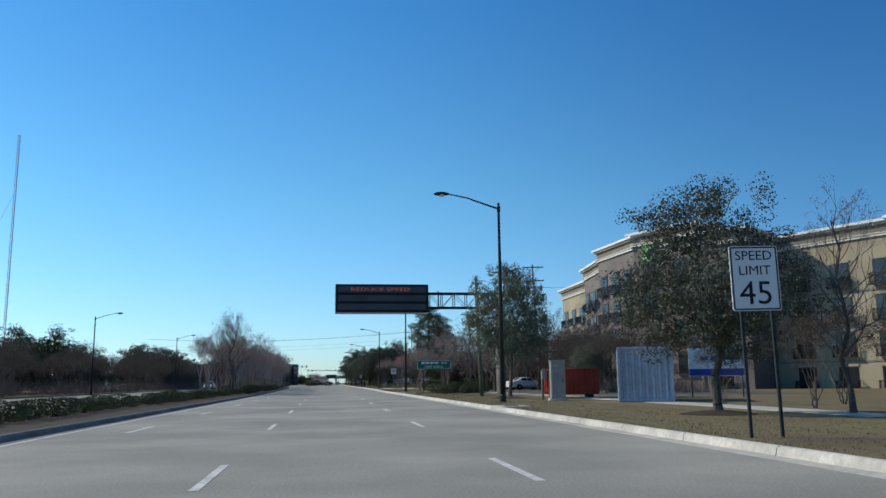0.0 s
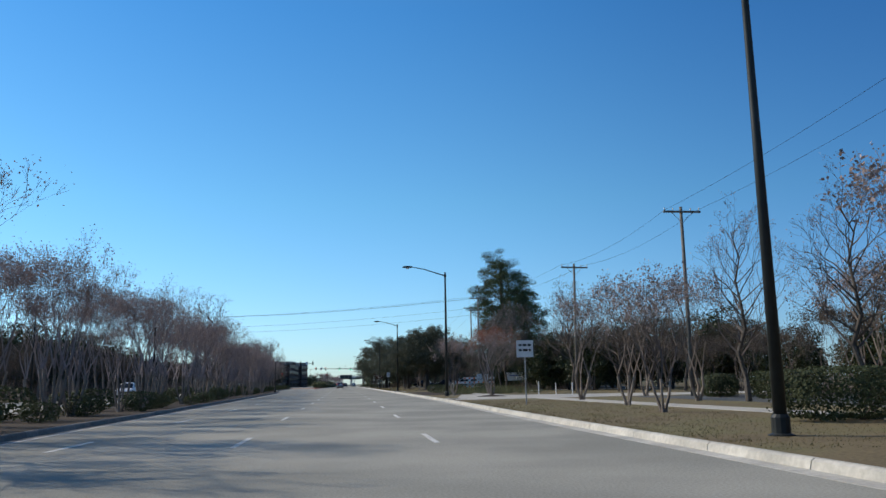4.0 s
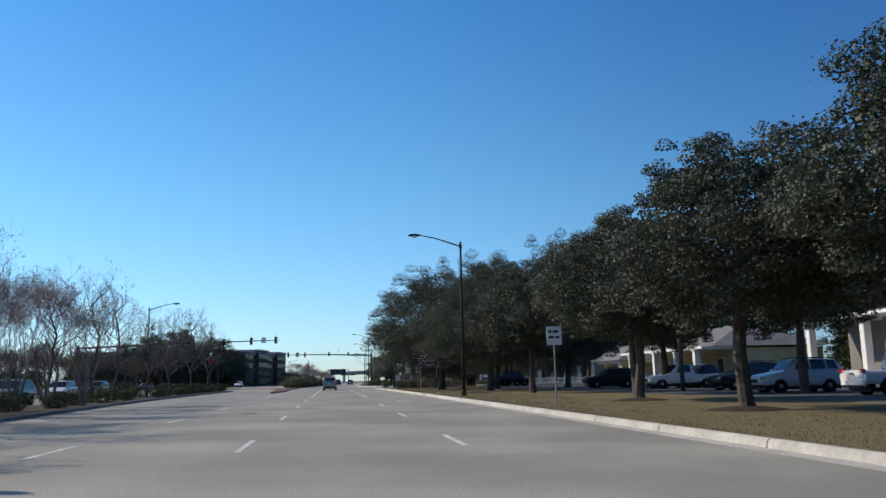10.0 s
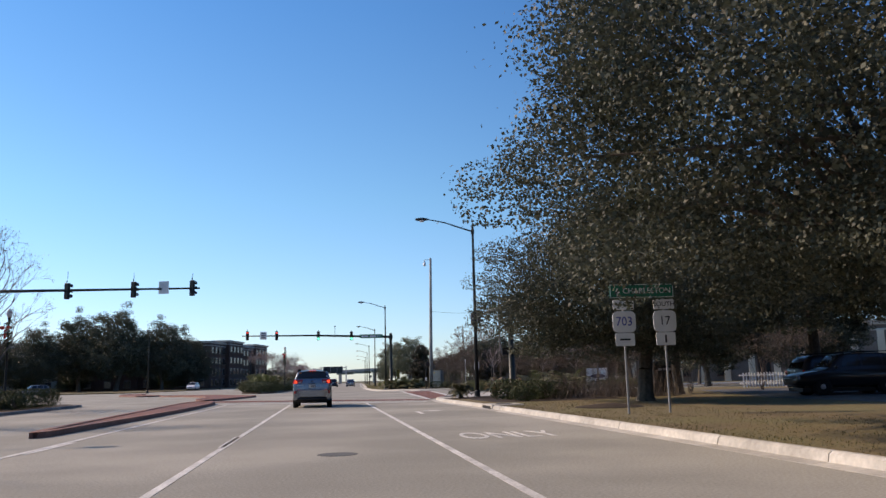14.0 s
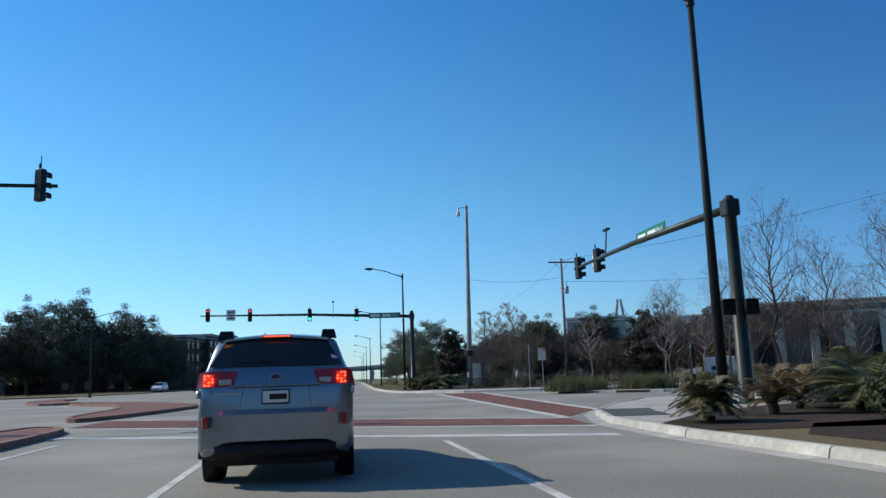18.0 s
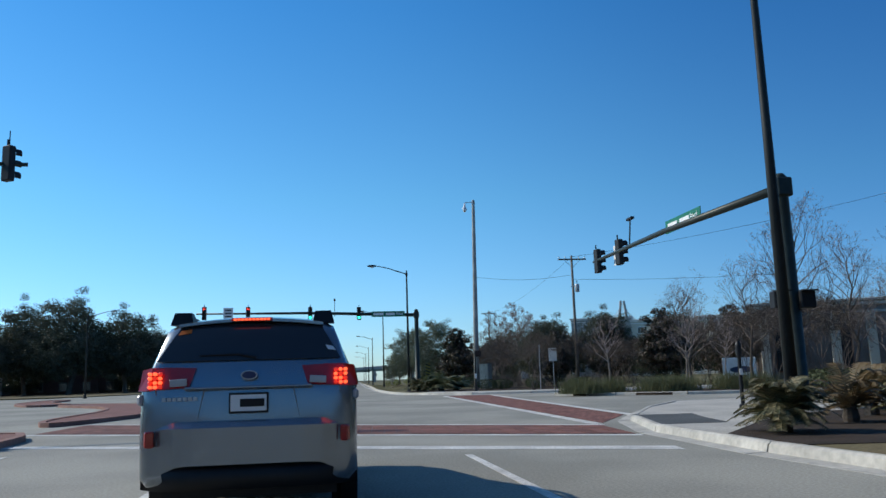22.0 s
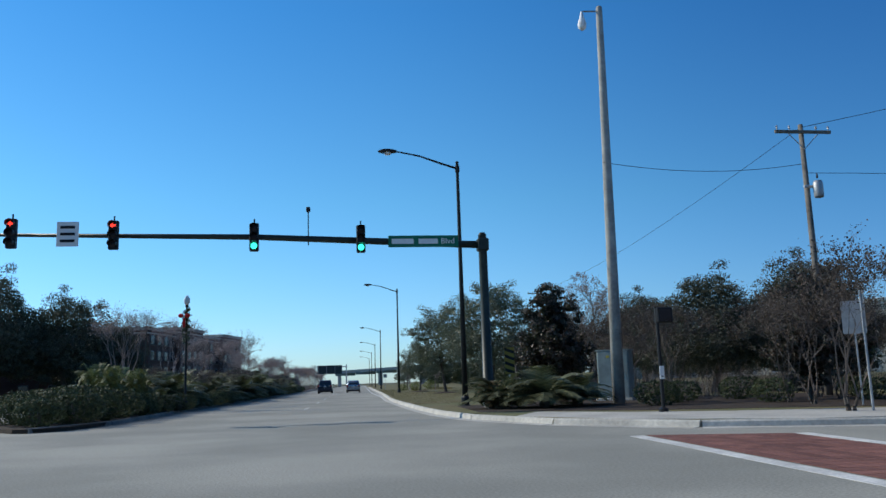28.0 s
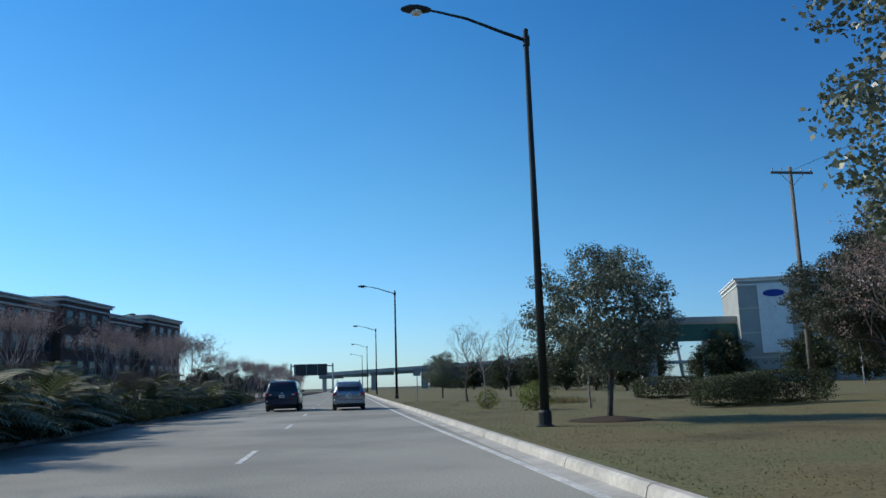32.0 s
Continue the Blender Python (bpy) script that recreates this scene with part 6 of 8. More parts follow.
blades("ornamental_grass", "tufts of pale dry grass by the hedge", 73, [(17.5 + rr.uniform(-1.2, 1.2), 446 + rr.uniform(-1, 1), 0.13) for i in range(7)] + [(15 + rr.uniform(0, 6), 406 + rr.uniform(-2, 5), 0.13) for i in range(26)], 120, 0.38, 0.9, STRAW)
sago = palm_clump("sago_palm", "low sago palm with arching green fronds", 81, 44, 1.25, 0.56, LEAF_PALM, group="sago palms")
corner_sago = palm_clump("sago_palm", "bushy sago palm with green and browned fronds at the corner", 84, 90, 1.05, 0.62, LEAF_SAGO, group="sago palms")
plant_row(corner_sago, [(8.35, 318.5, 0.78)], 20)
sg = [(13.9, 321.6, 1.4), (12.8, 319.6, 1.3), (15.2, 320.4, 1.5), (8.9, 371.6, 1.25), (10.4, 370.8, 1.5), (11.8, 371.6, 1.2), (15.3, 324.8, 1.1)]
for y in np.arange(384, 470, 2.6):
    sg.append((-6.4 + 0.034 * (y - 384) + rr.uniform(-1.0, 1.0), float(y), rr.uniform(1.1, 2.3)))
    sg.append((-7.9 + 0.034 * (y - 384) + rr.uniform(-0.8, 0.8), float(y) + 1.2, rr.uniform(1.3, 2.5)))
plant_row(sago, sg, 18)
yucca = palm_clump("yucca", "upright yellow-green yucca clump on the planted median", 86, 70, 0.8, 1.25, LEAF_YUCCA, "yucca", "yuccas")
plant_row(yucca, [(-6.6, 379.4, 1.05), (-7.6, 380.6, 1.2), (-5.9, 381.2, 1.0), (-6.9, 382.6, 1.15), (-8.2, 383.4, 1.1), (-5.6, 391, 0.9), (-5.2, 401.5, 0.95), (-4.9, 414, 0.85)], 21)
dry = palm_clump("sago_palm", "small sago palm with dry yellowed fronds", 83, 22, 0.9, 0.7, LEAF_DRY, group="sago palms")
plant_row(dry, [(10.6, 320.0, 0.9), (12.2, 321.6, 0.9), (8.6, 371.8, 0.8)], 19)
# mulch rings at the trees of the verge
for x, y in ((11.9, 137.8), (11.0, 153.7), (11.8, 23.4), (11.3, 49.8), (10.5, 300.7), (11.4, 262.5), (12.7, 411.6), (12.25, 427), (13.0, 393.5), (13.3, 198.8), (15.7, 219), (12.8, 225), (13.8, 236)):
    tagged(put("mulch_ring", Shape().lathe((x, y, 0.10), [(1.25, 0), (1.1, 0.06), (0.5, 0.13), (0.1, 0.16)], 18), MULCH), "low mound of dark mulch round a tree", "mulch", "mulch rings", "structure")
for outline, lab in (([(7.4, 316.4), (12.5, 315.4), (20, 316.4), (20, 325.2), (14, 324.3), (12.0, 323.4), (9.7, 321.5), (7.34, 318.6)], "mulched planting bed at the street corner"), ([(7.6, 369), (9.6, 368), (12, 366), (20, 362), (24, 362), (24, 378), (14, 379), (8, 376)], "mulched planting bed round the signal mast"),
                     ([(8.4, 309), (14.5, 309.5), (14.5, 317.5), (9.6, 317), (8.2, 315)], "mulched planting bed before the junction"), ([(8.1, 74), (18, 72), (18, 90), (12, 84), (8.1, 82)], "mulched planting bed under the guide sign"),
                     ([(8.2, 150), (14, 148), (19, 160), (19, 180), (8.2, 172)], "mulched planting bed by the driveway")):
    tagged(put("planting_bed", Shape().slab(outline, 0.08, 0.141), MULCH), lab, "planting bed", kind="structure")

# winter turf on the verges
def turf(seed, xs, ys, tall, material, label):
    """Short blades standing at the places, longer in patches."""
    rg = np.random.default_rng(seed)
    n = len(xs)
    c = np.stack([xs, ys, np.full(n, 0.125)], 1)
    w = rg.uniform(0, 2 * math.pi, n)
    h = rg.uniform(0.27, 1.0, n) * tall * (0.7 + 0.6 * np.sin(xs * 1.7 + np.sin(ys * 0.9)) ** 2)
    side = np.stack([-np.sin(w), np.cos(w), np.zeros(n)], 1) * 0.011
    tip = c + np.stack([np.cos(w) * h * 0.7, np.sin(w) * h * 0.7, h], 1)
    return tagged(put("turf", fast_mesh("turf", np.stack([c - side, c + side, tip], 1).reshape(-1, 3), np.arange(3 * n).reshape(-1, 3)), material), label, "grass", kind="stuff")


rg = np.random.default_rng(99)
ty = rg.uniform(-6, 308, 125000)
tx = np.interp(ty, [p_[1] for p_ in KERB_R if p_[1] < 318], [p_[0] for p_ in KERB_R if p_[1] < 318]) + 0.3 + 5.5 * rg.uniform(0, 1, len(ty)) ** 1.5
ok_ = ~((ty > 72) & (ty < 90)) & ~((ty > 124) & (ty < 182))
turf(98, tx[ok_], ty[ok_], 0.042, TURF_BLADE, "short dry winter turf on the verge beside the kerb")
ty = rg.uniform(380, 462, 90000)
tx = np.interp(ty, [p_[1] for p_ in KERB_F if p_[1] > 372], [p_[0] for p_ in KERB_F if p_[1] > 372]) + 0.3 + 12 * rg.uniform(0, 1, len(ty)) ** 1.3
turf(97, tx, ty, 0.028, LAWN_BLADE, "short olive and straw turf of the mown lawn")


# ---- buildings ----
def wall_frame(a, b):
    """A frame whose x runs along the wall from a to b and whose -y looks out of it, for a wall seen from its right-hand side."""
    d = Vector((b[0] - a[0], b[1] - a[1], 0))
    return d.length, Matrix.Translation((a[0], a[1], 0)) @ Matrix.Rotation(math.atan2(d.y, d.x), 4, "Z")


def xf(s, m):
    s.v = [tuple(m @ Vector(p)) for p in s.v]
    return s


def window(root, m, x, z, w, h, frame_mat=None, balcony=False, bars_=True):
    """A framed window with sill, panes and, where it has one, an iron balconet."""
    f = xf(Shape().box((x, -0.02, z + h / 2 + 0.03), (w + 0.16, 0.10, h + 0.2), None, 0.0), m)
    win = part("window", f, frame_mat or STUCCO_CREAM, root)
    for i in (0, 1):
        part("pane", xf(Shape().box((x + (i - 0.5) * w / 2, -0.08, z + h / 2), (w / 2 - 0.05, 0.03, h - 0.06)), m), GLASS_DARK, win)
    part("sill", xf(Shape().box((x, -0.10, z - 0.06), (w + 0.3, 0.2, 0.1)), m), frame_mat or STUCCO_CREAM, win)
    if balcony:
        s = Shape()
        s.box((x, -0.34, z + 0.02), (w + 0.4, 0.42, 0.06))
        s.box((x, -0.54, z + 0.85), (w + 0.4, 0.04, 0.05))
        for k in range(int((w + 0.4) / 0.14)):
            s.box((x - (w + 0.4) / 2 + 0.07 + k * 0.14, -0.54, z + 0.43), (0.02, 0.02, 0.84))
        part("balconet", xf(s, m), BLACK, win, "black iron balconet")
    return win


def block(root, a, b, depth, height, wall_mat, storeys, cols, win_w=1.25, win_h=1.7, cornice=None, balcony=False, base=None, z0=0.0, frame_mat=None, skip=0):
    """One straight part of a building: wall, floor bands, windows and cornice on the front."""
    L, m = wall_frame(a, b)
    part("wall", xf(Shape().box((L / 2, depth / 2, height / 2 + z0), (L, depth, height)), m), wall_mat, root)
    sh = (height - 1.0) / storeys
    for k in range(storeys):
        if k:
            part("floor_band", xf(Shape().box((L / 2, -0.03, z0 + k * sh + 0.15), (L, 0.10, 0.18)), m), base or STUCCO_CREAM, root)
        for c in range(cols):
            if k < skip:
                continue
            window(root, m, (c + 0.5) * L / cols, z0 + k * sh + 0.85, win_w, win_h, frame_mat, balcony)
    if cornice:
        for dz, out, hh in ((-0.95, 0.14, 0.22), (-0.25, 0.28, 0.30), (0.05, 0.48, 0.22)):
            part("cornice", xf(Shape().box((L / 2, depth / 2 - out / 2, height + z0 + dz), (L + out * 2, depth + out, hh), None, 0.03), m), cornice, root)
    return m


hotel = thing("hotel_building", "four-storey brown brick and tan hotel with white cornice", "building")
HOTEL = [((36.4, 121), (36.2, 105), 18, 14.9, STUCCO_TAN, 4), ((34.8, 105), (33.8, 94.6), 18, 15.9, BRICK_WALL, 3), ((33.2, 94.6), (34.0, 85), 18, 16.9, BRICK_WALL, 3),
         ((34.0, 85), (37.8, 77.4), 20, 17.2, BRICK_WALL, 2), ((37.2, 78.4), (41.0, 73.4), 18, 16.0, BRICK_WALL, 1), ((44, 79), (51, 64), 18, 15.3, STUCCO_TAN, 4), ((50.4, 64.4), (60, 46), 18, 15.4, STUCCO_TAN, 5)]
HOTEL_FRAME = mat("dark_bronze_frame", (0.03, 0.03, 0.028), 0.5, 0, 12, 0.1, 2, 0.1)
BAND_TAN = mat("weathered_tan_band", (0.22, 0.195, 0.165), 0.9, 0, 9, 0.15, 0.6, 0.18)


def hotel_block(a, b, depth, height, wall_mat, cols):
    """One straight piece of the hotel: dark windows with iron balconets, thin bands and a double cornice."""
    L, m = wall_frame(a, b)
    part("wall", xf(Shape().box((L / 2, depth / 2, height / 2), (L, depth, height)), m), wall_mat, hotel)
    for k in range(4):
        z = height - 5.75 - (3 - k) * 3.25
        part("floor_band", xf(Shape().box((L / 2, -0.03, z - 0.42), (L + 0.02, 0.10, 0.16)), m), BAND_TAN, hotel)
        for c in range(cols):
            x = (c + 0.5) * L / cols
            win = part("window", xf(Shape().box((x, -0.02, z + 1.17), (1.86, 0.10, 2.34)), m), HOTEL_FRAME, hotel, "dark framed window with iron balconet")
            part("lintel", xf(Shape().box((x, -0.04, z + 2.46), (2.1, 0.12, 0.22)), m), wall_mat, win)
            for i in (0, 1):
                for j in (0, 1):
                    part("pane", xf(Shape().box((x + (i - 0.5) * 0.9, -0.08, z + 0.72 + j * 1.12), (0.82, 0.03, 1.34 if j == 0 else 0.82)), m), GLASS_DARK, win)
            s = Shape().box((x, -0.36, z + 0.0), (2.25, 0.46, 0.10)).box((x, -0.57, z + 1.02), (2.25, 0.05, 0.06)).box((x, -0.57, z + 0.16), (2.25, 0.04, 0.05))
            for i in range(19):
                s.box((x - 1.1 + i * 0.1222, -0.57, z + 0.55), (0.03, 0.03, 1.0))
            for sx in (-1.11, 1.11):
                for yy in (-0.14, -0.28, -0.42):
                    s.box((x + sx, yy, z + 0.55), (0.03, 0.03, 1.0))
                s.box((x + sx, -0.32, z + 1.02), (0.05, 0.5, 0.06))
            part("balconet", xf(s, m), BLACK, win, "black iron balconet")
    for dz, out, hh, cm in ((-1.28, 0.22, 0.2, WHITE), (-1.1, 0.30, 0.16, STUCCO_CREAM), (-0.66, 0.12, 0.72, BAND_TAN), (-0.22, 0.42, 0.2, STUCCO_CREAM), (0.02, 0.62, 0.28, WHITE)):
        part("cornice", xf(Shape().box((L / 2, depth / 2 - out / 2, height + dz), (L + out * 2, depth + out, hh), None, 0.03), m), cm, hotel)


for piece in HOTEL:
    hotel_block(*piece)
L, m = wall_frame((34.0, 85), (37.8, 77.4))
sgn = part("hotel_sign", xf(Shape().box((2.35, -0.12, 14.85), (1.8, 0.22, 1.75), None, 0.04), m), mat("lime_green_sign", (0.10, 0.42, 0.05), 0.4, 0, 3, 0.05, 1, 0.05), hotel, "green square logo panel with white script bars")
part("panel_half", xf(Shape().box((2.8, -0.235, 14.42), (0.85, 0.02, 0.85)), m), mat("deep_green_sign", (0.02, 0.22, 0.07), 0.4, 0, 3, 0.05, 1, 0.05), sgn, "deeper green corner")
for x in (2.1, 2.6):
    part("logo_stroke", xf(Shape().box((x, -0.27, 14.85), (0.17, 0.04, 1.25), pose(0, 0, 0, 0, 14, 0)), m), LEGEND_WHITE, sgn)
part("logo_stroke", xf(Shape().box((2.35, -0.27, 14.85), (0.8, 0.04, 0.14)), m), LEGEND_WHITE, sgn)
for x0, w, z, hh in ((3.5, 1.1, 15.45, 0.24), (4.7, 0.7, 15.45, 0.24), (3.5, 0.8, 14.9, 0.38), (4.35, 0.6, 14.84, 0.26), (5.0, 0.75, 14.84, 0.26), (3.95, 0.22, 14.3, 0.24), (4.3, 1.1, 14.3, 0.24)):
    part("word_bar", xf(Shape().box((x0 + w / 2, -0.1, z), (w, 0.14, hh), None, 0.02), m), LEGEND_WHITE, sgn)

# brick block across the junction
flats = thing("apartment_building", "long dark red brick apartment building with stepped cornices", "building")
WING = [(-86, 491), (-67, 493.2), (-48, 495.4), (-30, 497.5)]
FRONT = [(-30, 497.5), (-27.6, 510.5), (-25.2, 523.8), (-22.6, 537.4), (-20, 551)]
CAP = mat("pale_cornice", (0.50, 0.48, 0.44), 0.8, 0, 8, 0.1, 0.6, 0.15)
for line_, depth_ in ((WING, 16), (FRONT, 14)):
    for i, (a, b) in enumerate(zip(line_, line_[1:])):
        d_ = Vector((b[0] - a[0], b[1] - a[1])).normalized()
        o = 1.1 if i % 2 else 0.0
        a, b = (a[0] + d_.y * o, a[1] - d_.x * o), (b[0] + d_.y * o, b[1] - d_.x * o)
        block(flats, a, b, depth_ + o, 12.6 + (0.8 if i % 2 else 0), BRICK_DARK if (line_ is FRONT or i) else STUCCO_CREAM, 4, 4, 1.5, 1.7, CAP, line_ is FRONT, BRICK_DARK, frame_mat=ROOF_GREY)
block(flats, (-20, 551), (-34, 557), 8, 12.6, BRICK_DARK, 4, 3, 1.5, 1.7, CAP, False, BRICK_DARK, frame_mat=ROOF_GREY)

# white two-storey office behind the oaks
office = thing("office_building", "low white-columned office with white panels and dark mansard roof", "building")
L, m = wall_frame((41.5, 267.5), (39.8, 241.6))
OFFICE_GREY = mat("grey_render", (0.20, 0.19, 0.18), 0.9, 0, 10, 0.1, 0.5, 0.14)
part("wall", xf(Shape().box((L / 2 + 3.6, 8.9, 2.65), (L - 9.2, 14, 5.3)), m), OFFICE_GREY, office, "grey rendered core wall")
part("porch_wall", xf(Shape().box((3.6, 9.9, 2.65), (7.2, 12, 5.3)), m), OFFICE_GREY, office)
bays = [0.4, 8.4, 16.4, L - 0.4]
for k, x in enumerate(bays):
    part("column", xf(Shape().box((x, 0.3, 2.65), (0.6, 0.6, 5.3), None, 0.03), m), WHITE, office)
    if k in (1, 2):
        wide = (bays[k + 1] - x - 0.9) / 2
        for i in (0, 1):
            c_ = x + 0.45 + wide * (i + 0.5)
            part("lower_panel", xf(Shape().box((c_, 1.80, 0.85), (wide - 0.16, 0.14, 1.45), None, 0.02), m), WHITE, office)
            win = part("window", xf(Shape().box((c_, 1.84, 3.45), (wide - 0.5, 0.10, 1.25), None, 0.02), m), WHITE, office, "white framed window with pale blinds")
            for j in range(3):
                part("pane", xf(Shape().box((c_ + (j - 1) * (wide - 0.6) / 3, 1.78, 3.45), ((wide - 0.6) / 3 - 0.1, 0.03, 1.1)), m), LAMP_GLASS, win)
            part("pier", xf(Shape().box((c_ + wide / 2, 1.80, 2.65), (0.16, 0.2, 5.2)), m), OFFICE_GREY, office)
for k in range(4):
    y_ = 3.2 + k * 4.0
    part("column", xf(Shape().box((L - 0.1, y_, 2.65), (0.5, 0.5, 5.3), None, 0.03), m), WHITE if k == 0 else BRICK_DARK, office)
    part("end_window", xf(Shape().box((L - 0.95, y_ + 2.0, 3.3), (0.10, 2.4, 1.5)), m), GLASS_DARK, office)
part("fascia", xf(Shape().box((L / 2, 7.5, 5.45), (L + 0.6, 16.5, 0.34), None, 0.03), m), WHITE, office)
s = Shape().add([(-0.4, -0.8, 5.6), (L + 0.4, -0.8, 5.6), (L + 0.4, 15.8, 5.6), (-0.4, 15.8, 5.6), (1.0, 0.9, 7.4), (L - 1.0, 0.9, 7.4), (L - 1.0, 14, 7.4), (1.0, 14, 7.4)],
                [(0, 1, 5, 4), (1, 2, 6, 5), (2, 3, 7, 6), (3, 0, 4, 7), (4, 5, 6, 7), (3, 2, 1, 0)])
part("mansard_roof", xf(s, m), ROOF_DARK, office)
part("roof_edge", xf(Shape().box((L / 2, 0.95, 7.5), (L - 1.8, 0.3, 0.34)), m), WHITE, office)
part("floor_slab", xf(Shape().box((L / 2, 7.5, 0.05), (L + 1.6, 17.5, 0.3)), m), CONCRETE, office)

# yellow portico building
inn = thing("portico_building", "pale yellow building with white columns and grey hipped porch", "building")
L, m = wall_frame((43.4, 311), (43.4, 286.5))
part("wall", xf(Shape().box((L / 2, 7, 2.0), (L, 10, 4.0)), m), YELLOW_WALL, inn)
PORTICO = [2.7, 6.6, 11.0, 17.4, 22.6]
for a, b in zip(PORTICO, PORTICO[1:]):
    window(inn, m @ Matrix.Translation((0, 2, 0)), (a + b) / 2, 0.9, 1.5, 2.0, WHITE)
for x in PORTICO:
    part("column", xf(Shape().box((x, -2.2, 1.95), (0.62, 0.62, 3.9), None, 0.03), m), WHITE, inn)
    part("column_cap", xf(Shape().box((x, -2.2, 3.78), (0.8, 0.8, 0.16), None, 0.02), m), WHITE, inn)
part("canopy", xf(Shape().box((L / 2, -0.2, 4.05), (L + 0.8, 4.8, 0.3), None, 0.03), m), WHITE, inn)
part("roof", xf(Shape().add([(-0.8, -1.6, 4.2), (L + 0.8, -1.6, 4.2), (L + 0.8, 13, 4.2), (-0.8, 13, 4.2), (5, 5, 6.9), (L - 5, 5, 6.9)], [(0, 1, 5, 4), (1, 2, 5), (2, 3, 4, 5), (3, 0, 4), (3, 2, 1, 0)]), m), ROOF_GREY, inn)
porch = thing("porch", "drive-through porch with yellow pillars and grey hipped roof", "porch")
for x, y in ((43.6, 324.5), (42.8, 315.6), (50.2, 324.5), (49.6, 315.6)):
    part("pillar", Shape().box((x, y, 1.5), (1.05, 1.05, 3.0), None, 0.03), YELLOW_WALL, porch)
    part("pillar_foot", Shape().box((x, y, 0.25), (1.25, 1.25, 0.5), None, 0.03), WHITE, porch)
part("beam", Shape().box((46.5, 320.0, 3.2), (8.9, 11.4, 0.4), None, 0.03), WHITE, porch)
part("roof", Shape().add([(41.2, 313.4, 3.4), (51.8, 313.4, 3.4), (51.8, 326.2, 3.4), (41.2, 326.2, 3.4), (46.5, 318.6, 6.9), (46.5, 321.4, 6.9)], [(0, 1, 4), (1, 2, 5, 4), (2, 3, 5), (3, 0, 4, 5), (3, 2, 1, 0)]), ROOF_GREY, porch)

# brick building with white pilasters beyond the side street
school = thing("brick_building", "low brown brick building with tall white pilasters", "building")
block(school, (38.5, 372), (75, 352), 14, 6.6, BRICK_WALL, 1, 9, 1.3, 3.4, CONCRETE, False, frame_mat=BRICK_DARK)
L, m = wall_frame((38.5, 372), (75, 352))
for k in range(15):
    part("pilaster", xf(Shape().box((0.8 + k * 2.8, -0.2, 2.8), (0.75, 0.4, 5.6), None, 0.03), m), STUCCO_CREAM, school)

# white and grey hotel by the bridge
inn2 = thing("hotel_building", "grey and white hotel with a tall white sign panel", "building")
block(inn2, (69, 520), (84, 514), 20, 16.0, mat("grey_stucco", (0.34, 0.35, 0.33), 0.9, 0, 10, 0.08, 0.4, 0.1), 4, 4, 1.3, 1.6, WHITE, False, frame_mat=WHITE, skip=4)
block(inn2, (84, 514), (130, 480), 18, 15.0, STUCCO_CREAM, 4, 12, 1.4, 1.7, WHITE, False, frame_mat=WHITE)
L, m = wall_frame((69, 520), (84, 514))
pn = part("sign_panel", xf(Shape().box((5.2, -0.15, 9.8), (4.6, 0.2, 10.6), None, 0.04), m), SIGN_WHITE, inn2, "tall white sign panel with dark logo")
part("logo_bar", xf(Shape().lathe((0, 0, -0.03), [(1.0, 0), (1.0, 0.06)], 18), m @ Matrix.Translation((5.2, -0.3, 13.6)) @ pose(0, 0, 0, 90) @ Matrix.Diagonal((1.6, 0.55, 1, 1))), SIGN_BLUE, pn)

# house and tower far on the other side
house = thing("house", "low house with a dark hipped roof behind trees", "house")
part("wall", Shape().box((-52, 60, 2.4), (14, 12, 4.8)), STUCCO_CREAM, house)
part("roof", Shape().add([(-60, 53, 4.7), (-44, 53, 4.7), (-44, 67, 4.7), (-60, 67, 4.7), (-55, 60, 8.4), (-49, 60, 8.4)], [(0, 1, 5, 4), (1, 2, 5), (2, 3, 4, 5), (3, 0, 4), (3, 2, 1, 0)]), ROOF_DARK, house)
tower = thing("radio_mast", "very tall thin lattice radio mast far away", "radio mast")
for dx, dy in ((-0.8, 0), (0.8, 0), (0, 1.2)):
    part("leg", Shape().tube([(-241 + dx, 646 + dy, 0), (-241 + dx, 646 + dy, 196)], [0.16, 0.16], 4), mat("faded_red_steel", (0.30, 0.16, 0.14), 0.7, 0, 2, 0.1, 0.05, 0.3), tower)
lat = Shape()
for k in range(65):
    z = 1 + k * 3.0
    lat.tube([(-241.8, 646, z), (-240.2, 646, z + 3)], [0.09, 0.09], 3, False)
    lat.tube([(-240.2, 646, z), (-241.8, 646, z + 3)], [0.09, 0.09], 3, False)
part("lattice", lat, GALV, tower)

